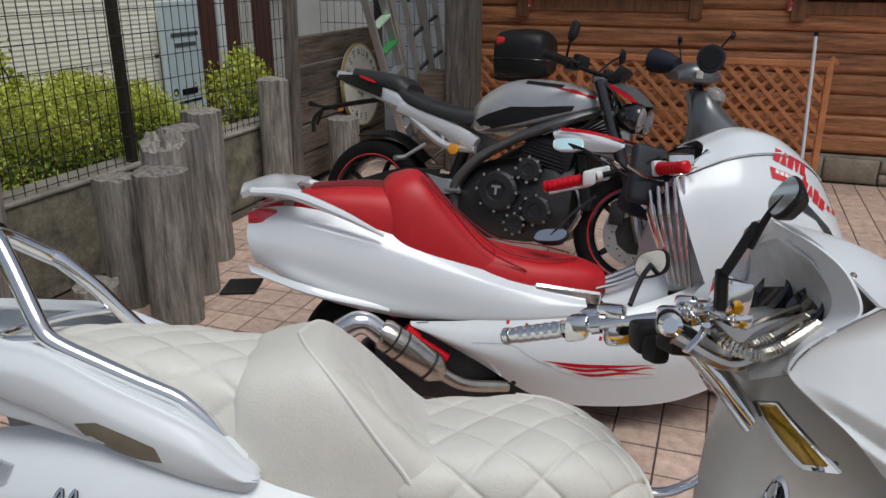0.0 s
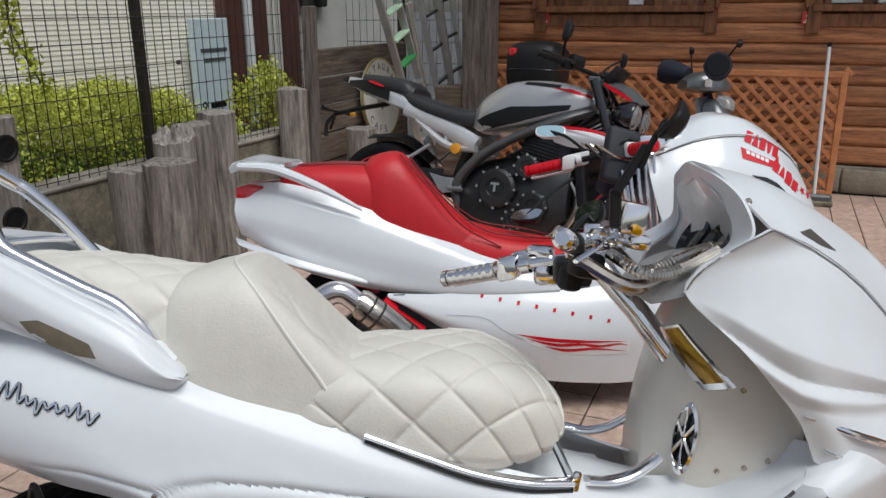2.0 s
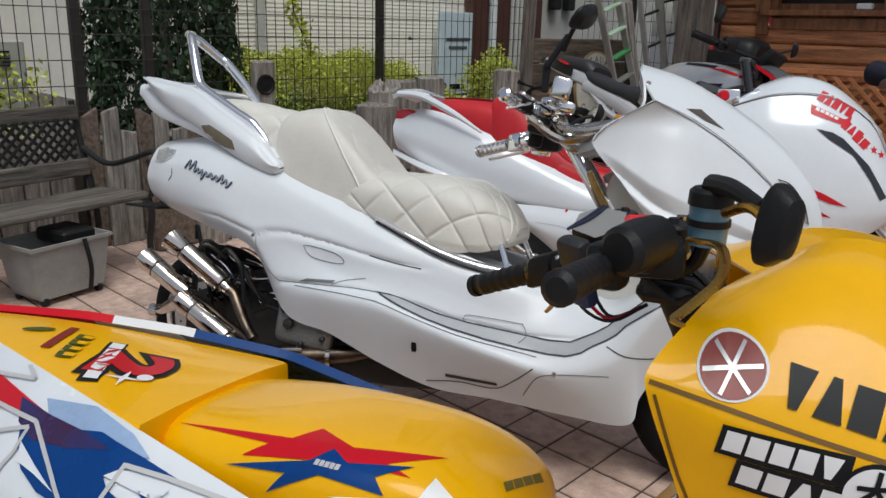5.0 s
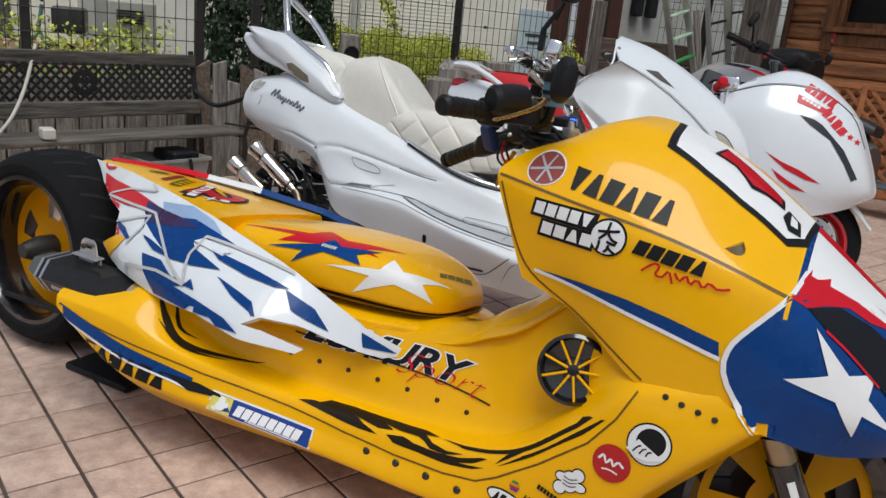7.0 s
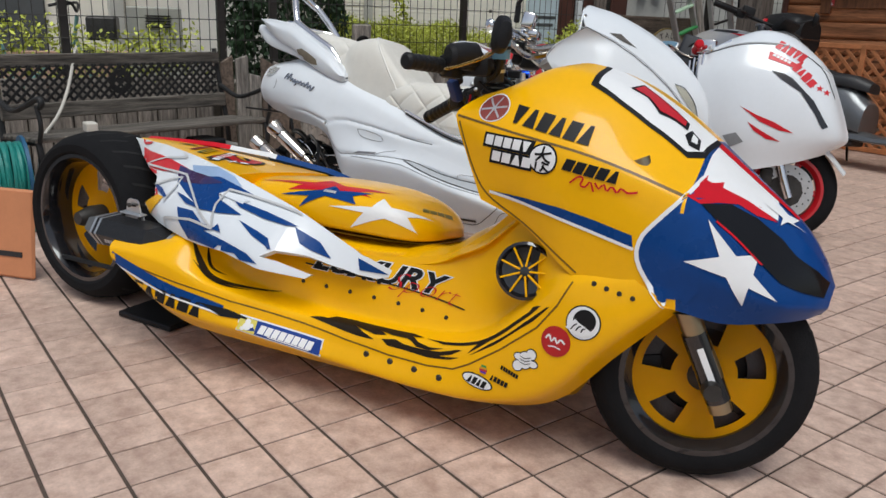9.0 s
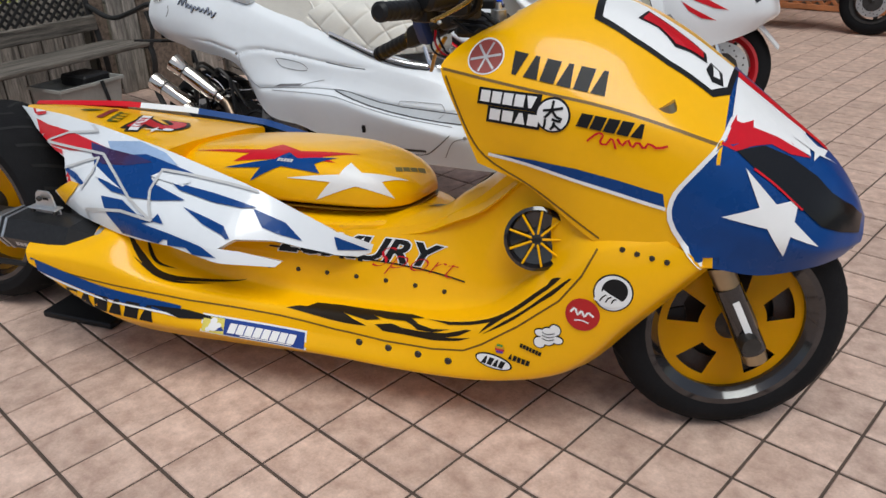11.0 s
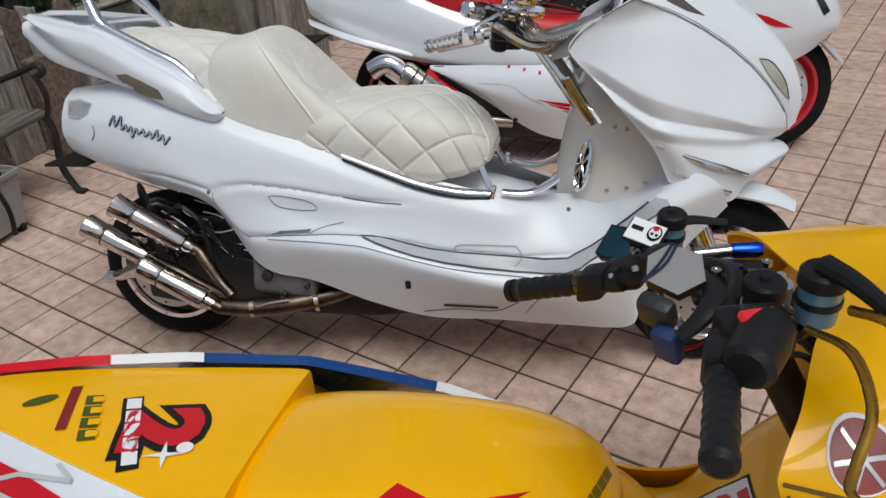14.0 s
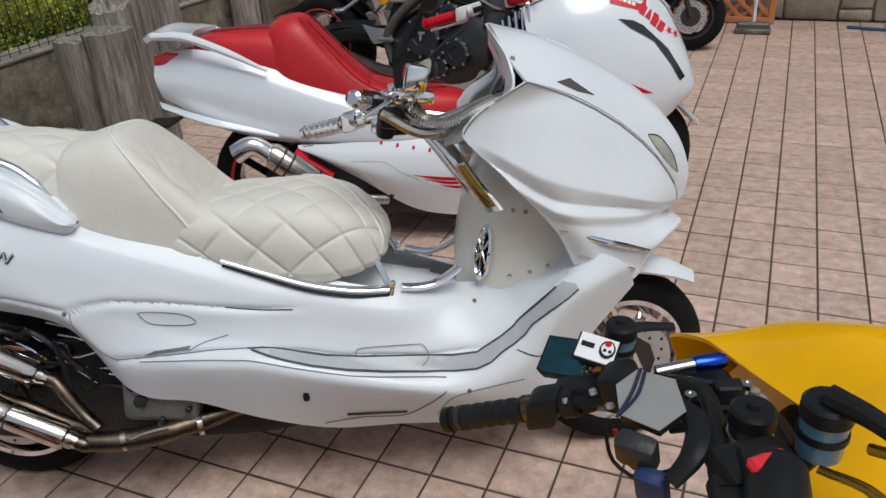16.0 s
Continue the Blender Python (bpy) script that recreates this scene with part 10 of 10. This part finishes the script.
for s in (-1, 1):
    part("indicator", tube([(-0.4, s * 0.1, 0.77), (-0.4, s * 0.15, 0.775)], (0.012, 0.016), 10), AMBER if s > 0 else BLK, nb_)
part("silencer", tube([(0.62, -0.16, 0.2), (0.45, -0.17, 0.22), (0.3, -0.18, 0.26), (0.22, -0.185, 0.28)], (0.045, 0.055, 0.055, 0.045), 14), DKSTEEL, T)
for y in (-0.1, 0.0, 0.1):
    part("header_pipe", tube([(1.08, y, 0.55), (1.16, y, 0.4), (1.08, y, 0.24), (0.85, y * 0.6, 0.17), (0.62, -0.1, 0.19)], 0.02, 10, 20), STEEL, T)
part("bellypan", sheet([[(0.6, -0.14, 0.22), (0.6, -0.1, 0.15)], [(0.85, -0.17, 0.22), (0.85, -0.1, 0.12)], [(1.1, -0.13, 0.28), (1.1, -0.08, 0.2)]], 10, 5, 0.006), SILV, T)
for s in (-1, 1):
    hl = part("headlamp", moved(lathe([(-0.09, 0.03), (-0.06, 0.06), (0.0, 0.075), (0.02, 0.07), (0.03, 0.0)], 24, "x"), pose(1.36, s * 0.08, 0.84, 0, 8, 0)), GLOSSB, T, "round headlamp")
    part("headlamp_glass", moved(lathe([(0.018, 0.062), (0.034, 0.045), (0.038, 0.0)], 24, "x"), pose(1.36, s * 0.08, 0.84, 0, 8, 0)), LENS, hl)
part("fly_screen", sheet([[(1.18, -0.08, 1.0), (1.18, 0, 1.03), (1.18, 0.08, 1.0)], [(1.3, -0.11, 0.96), (1.32, 0, 0.99), (1.3, 0.11, 0.96)], [(1.38, -0.1, 0.90), (1.42, 0, 0.91), (1.38, 0.1, 0.90)]], 14, 14, 0.006), GREYP, T, "small grey fly screen with a red flash")
part("screen_flash", sheet([[(1.22, -0.101, 0.995), (1.22, -0.106, 0.975)], [(1.32, -0.118, 0.945), (1.32, -0.12, 0.925)], [(1.36, -0.112, 0.92), (1.36, -0.113, 0.91)]], 8, 4, 0.003), RED, T)
handlebar(T, (1.02, 0.36, 1.07), (1.18, 0.0, 1.03), (0.98, -0.34, 1.08), BLK, BLK, 0.018, BLK, DKSTEEL, BLK, 0.16)
mirror(T, (1.03, -0.2, 1.08), (1.09, -0.33, 1.19), 0.022, 0.05, BLK, MIRR, BLK, (-0.9, 0.4, 0), 15)
mirror(T, (1.07, 0.22, 1.08), (1.13, 0.38, 1.19), 0.02, 0.045, BLK, MIRR, BLK, (-0.9, -0.4, 0), -15)
part("instrument", box(0.04, 0.16, 0.1, (0, 0, 0), 0.012, 2), BLK, T, m=pose(1.24, 0, 1.04, 0, 40, 0))
part("gold_cap", lathe([(0, 0.028), (-0.02, 0.028), (-0.022, 0.02), (-0.022, 0)], 18, "y", (0.50, -0.16, 0.61)), AMBER, T)
for k in range(6):
    part("cable", tube([(1.16, -0.12 + 0.05 * k, 1.02), (1.26, -0.14 + 0.06 * k, 0.92 - 0.02 * k), (1.12, -0.14 + 0.05 * k, 0.76)], 0.006, 6, 12), BLK, T)
part("shock_absorber", tube([(0.42, 0, 0.4), (0.5, 0, 0.66)], 0.03, 12), DKSTEEL, T)
part("side_stand", tube([(0.7, 0.16, 0.2), (0.66, 0.3, 0.01)], 0.011, 8), DKSTEEL, T)

# ================= grey scooter with the top box =================
S = empty("grey_scooter", pose(-1.07, 5.575, 0, -8, 0, -0.6), "dark grey commuter scooter with hand muffs and a rear top box", "scooter")
wheel(S, pose(0, 0, 0.23), 0.23, 0.11, 0.15, DKSTEEL, DKSTEEL, 5, "spoke", "rear_wheel", -1, 0.2, spoke_w=0.03)
sfm = pose(1.28, 0, 0.235, 0, 0, 6)
wheel(S, sfm, 0.235, 0.10, 0.155, DKSTEEL, DKSTEEL, 5, "spoke", "front_wheel", -1, 0.2, spoke_w=0.03, disc_r=0.11)
part("body", hull([(-0.35, 0.05, 0.6, 0.70), (-0.15, 0.15, 0.45, 0.70), (0.1, 0.18, 0.35, 0.66), (0.35, 0.18, 0.28, 0.62), (0.5, 0.15, 0.25, 0.5)], 20, 22, 0.65), GREYF, S, "dark grey side body")
part("seat", hull([(-0.3, 0.11, 0.68, 0.78), (-0.1, 0.15, 0.66, 0.79), (0.15, 0.16, 0.62, 0.73), (0.35, 0.14, 0.6, 0.71), (0.48, 0.09, 0.58, 0.66)], 24, 24, 0.6), BLKL, S, "long dark seat")
part("floorboard", hull([(0.4, 0.16, 0.2, 0.3), (0.7, 0.17, 0.2, 0.27), (0.95, 0.17, 0.22, 0.35)], 12, 16, 0.8), GREYF, S)
part("leg_shield", sheet([[(0.84, -0.18, 0.3), (0.9, 0, 0.3), (0.84, 0.18, 0.3)], [(0.90, -0.2, 0.55), (0.97, 0, 0.55), (0.90, 0.2, 0.55)], [(0.86, -0.14, 0.8), (0.92, 0, 0.82), (0.86, 0.14, 0.8)]], 18, 18, 0.02), GREYF, S)
part("front_cover", hull([(0.9, 0.17, 0.4, 0.80), (1.0, 0.19, 0.42, 0.79), (1.12, 0.17, 0.42, 0.66), (1.24, 0.12, 0.42, 0.55), (1.32, 0.05, 0.44, 0.48)], 20, 24, 0.7), GREYF, S, "sloping grey front shield")
part("front_fender", hull([(1.05, 0.07, 0.36, 0.46), (1.28, 0.08, 0.40, 0.50), (1.46, 0.06, 0.34, 0.42)], 12, 14, 0.7), GREYF, S)
# the bars stand turned to the left
HEAD = Matrix.Translation((0.88, 0, 0)) @ pose(0, 0, 0, 0, 0, 32) @ Matrix.Translation((-0.88, 0, 0))


def turned(p):
    return tuple(HEAD @ Vector(p))


part("head_cover", moved(hull([(0.72, 0.08, 0.86, 0.92), (0.82, 0.14, 0.84, 0.98), (0.95, 0.13, 0.84, 0.98), (1.04, 0.08, 0.86, 0.93)], 16, 18, 0.7), HEAD), GREYF, S)
part("head_label", moved(box(0.05, 0.002, 0.05, (0.84, -0.145, 0.9)), HEAD), WHTP, S)
part("head_lamp", hull([(0.98, 0.08, 0.74, 0.84), (1.06, 0.09, 0.72, 0.82), (1.1, 0.05, 0.72, 0.78)], 10, 14, 0.8), LENS, S)
for s in (-1, 1):
    mf = part("hand_muff", moved(tube([(0, 0, 0), (0.02, 0, 0), (0.12, 0, 0), (0.22, 0, 0)], (0.085, 0.09, 0.08, 0.05), 16), HEAD @ pose(0.76, s * 0.40, 1.0, 0, 8, -s * 62)), NAVY, S, "navy cloth hand muff")
    part("muff_opening", moved(lathe([(-0.004, 0.0), (-0.004, 0.068), (0.004, 0.075)], 16, "x"), HEAD @ pose(0.757, s * 0.402, 1.0, 0, 8, -s * 62)), BLKP, mf)
    mirror(S, turned((0.88, s * 0.2, 0.98)), turned((0.92, s * 0.34, 1.15)), 0.042, 0.026, BLK, MIRR, BLK, (-1, 0, 0), 20 * s)
part("steering_column", tube([(0.9, 0, 0.85), (1.1, 0, 0.45)], 0.03, 10), BLK, S)
for s in (-1, 1):
    part("fork_leg", moved(tube([(0, s * 0.07, 0), (-0.12, s * 0.07, 0.35)], 0.018, 10), sfm), DKSTEEL, S)
part("engine", hull([(-0.15, 0.12, 0.16, 0.36), (0.2, 0.14, 0.14, 0.36), (0.45, 0.1, 0.16, 0.3)], 10, 14, 0.7), CAST, S)
part("rear_carrier", join(tube([(-0.1, -0.1, 0.74), (-0.35, -0.1, 0.80), (-0.5, -0.1, 0.81)], 0.01, 8, 10), tube([(-0.1, 0.1, 0.74), (-0.35, 0.1, 0.80), (-0.5, 0.1, 0.81)], 0.01, 8, 10), box(0.28, 0.24, 0.02, (-0.38, 0, 0.82), 0.006)), BLK, S)
part("side_stand", tube([(0.3, 0.12, 0.22), (0.28, 0.26, 0.01)], 0.01, 8), DKSTEEL, S)
cs = empty("top_box", pose(-1.37, 5.62, 0.832, -3, 0, -2.6), "black plastic top box with a red reflector on the grey scooter", "top box")
part("shell", hull([(-0.2, 0.12, 0.06, 0.26), (-0.16, 0.19, 0.0, 0.32), (0.0, 0.215, -0.0, 0.345), (0.14, 0.2, 0.0, 0.33), (0.2, 0.15, 0.04, 0.28)], 24, 32, 0.55, 0.35), BLK, cs, "black moulded box shell")
part("lid_gap", hull([(-0.2, 0.125, 0.13, 0.142), (-0.165, 0.194, 0.135, 0.147), (0.0, 0.219, 0.14, 0.152), (0.145, 0.204, 0.135, 0.147), (0.202, 0.154, 0.13, 0.142)], 24, 32, 0.55, 0.35), GLOSSB, cs)
part("reflector", hull([(-0.21, 0.09, 0.20, 0.27), (-0.17, 0.17, 0.2, 0.30), (-0.13, 0.196, 0.22, 0.30), (-0.10, 0.2, 0.25, 0.29)], 10, 20, 0.55, 0.35), TAILR, cs, "red reflector panel")


# ---- floor tiles, last ----
def tile_mesh():
    a, b, c = 0.0765, 0.0755, 0.002
    V = [(-a, -b, -0.006), (a, -b, -0.006), (a, b, -0.006), (-a, b, -0.006), (-a, -b, -c), (a, -b, -c), (a, b, -c), (-a, b, -c),
         (-a + c, -b + c, 0), (a - c, -b + c, 0), (a - c, b - c, 0), (-a + c, b - c, 0)]
    F = [(8, 9, 10, 11)] + [(k, (k + 1) % 4, 4 + (k + 1) % 4, 4 + k) for k in range(4)] + [(4 + k, 4 + (k + 1) % 4, 8 + (k + 1) % 4, 8 + k) for k in range(4)]
    return V, F


TV, TF = tile_mesh()
tile_me = bpy.data.meshes.new("tile")
tile_me.from_pydata(TV, [], TF)
tile_me.materials.append(TILE)
rg = random.Random(9)
RV, RF = [], []
TVa = np.array(TV)
for i in range(-22, 28):
    for j in range(-18, 44):
        x, y = TX + (i + 0.5) * PITCH, TY + (j + 0.5) * PITCH
        if not (-3.02 < x < 4.8 and y < 6.58):
            continue
        dz, ax, ay = rg.uniform(-0.0006, 0.0006), rg.uniform(-0.2, 0.2), rg.uniform(-0.2, 0.2)
        if -0.85 < x < 2.3 and -0.8 < y < 1.5:
            ob = new("tile", tile_me)
            ob.parent = terrace
            ob.matrix_local = pose(x, y, dz, ax, ay, 0)
        else:
            n0 = len(RV)
            RV += (TVa + (x, y, dz) + np.outer(TVa[:, 0], (0, 0, -radians(ay))) + np.outer(TVa[:, 1], (0, 0, radians(ax)))).tolist()
            RF += [tuple(n0 + k for k in f) for f in TF]
rest_me = bpy.data.meshes.new("tiles_rest")
rest_me.from_pydata(RV, [], RF)
rest_me.materials.append(TILEJ)
rest = new("tiles_rest", rest_me)
rest.parent = terrace
rest["kind"] = "stuff"
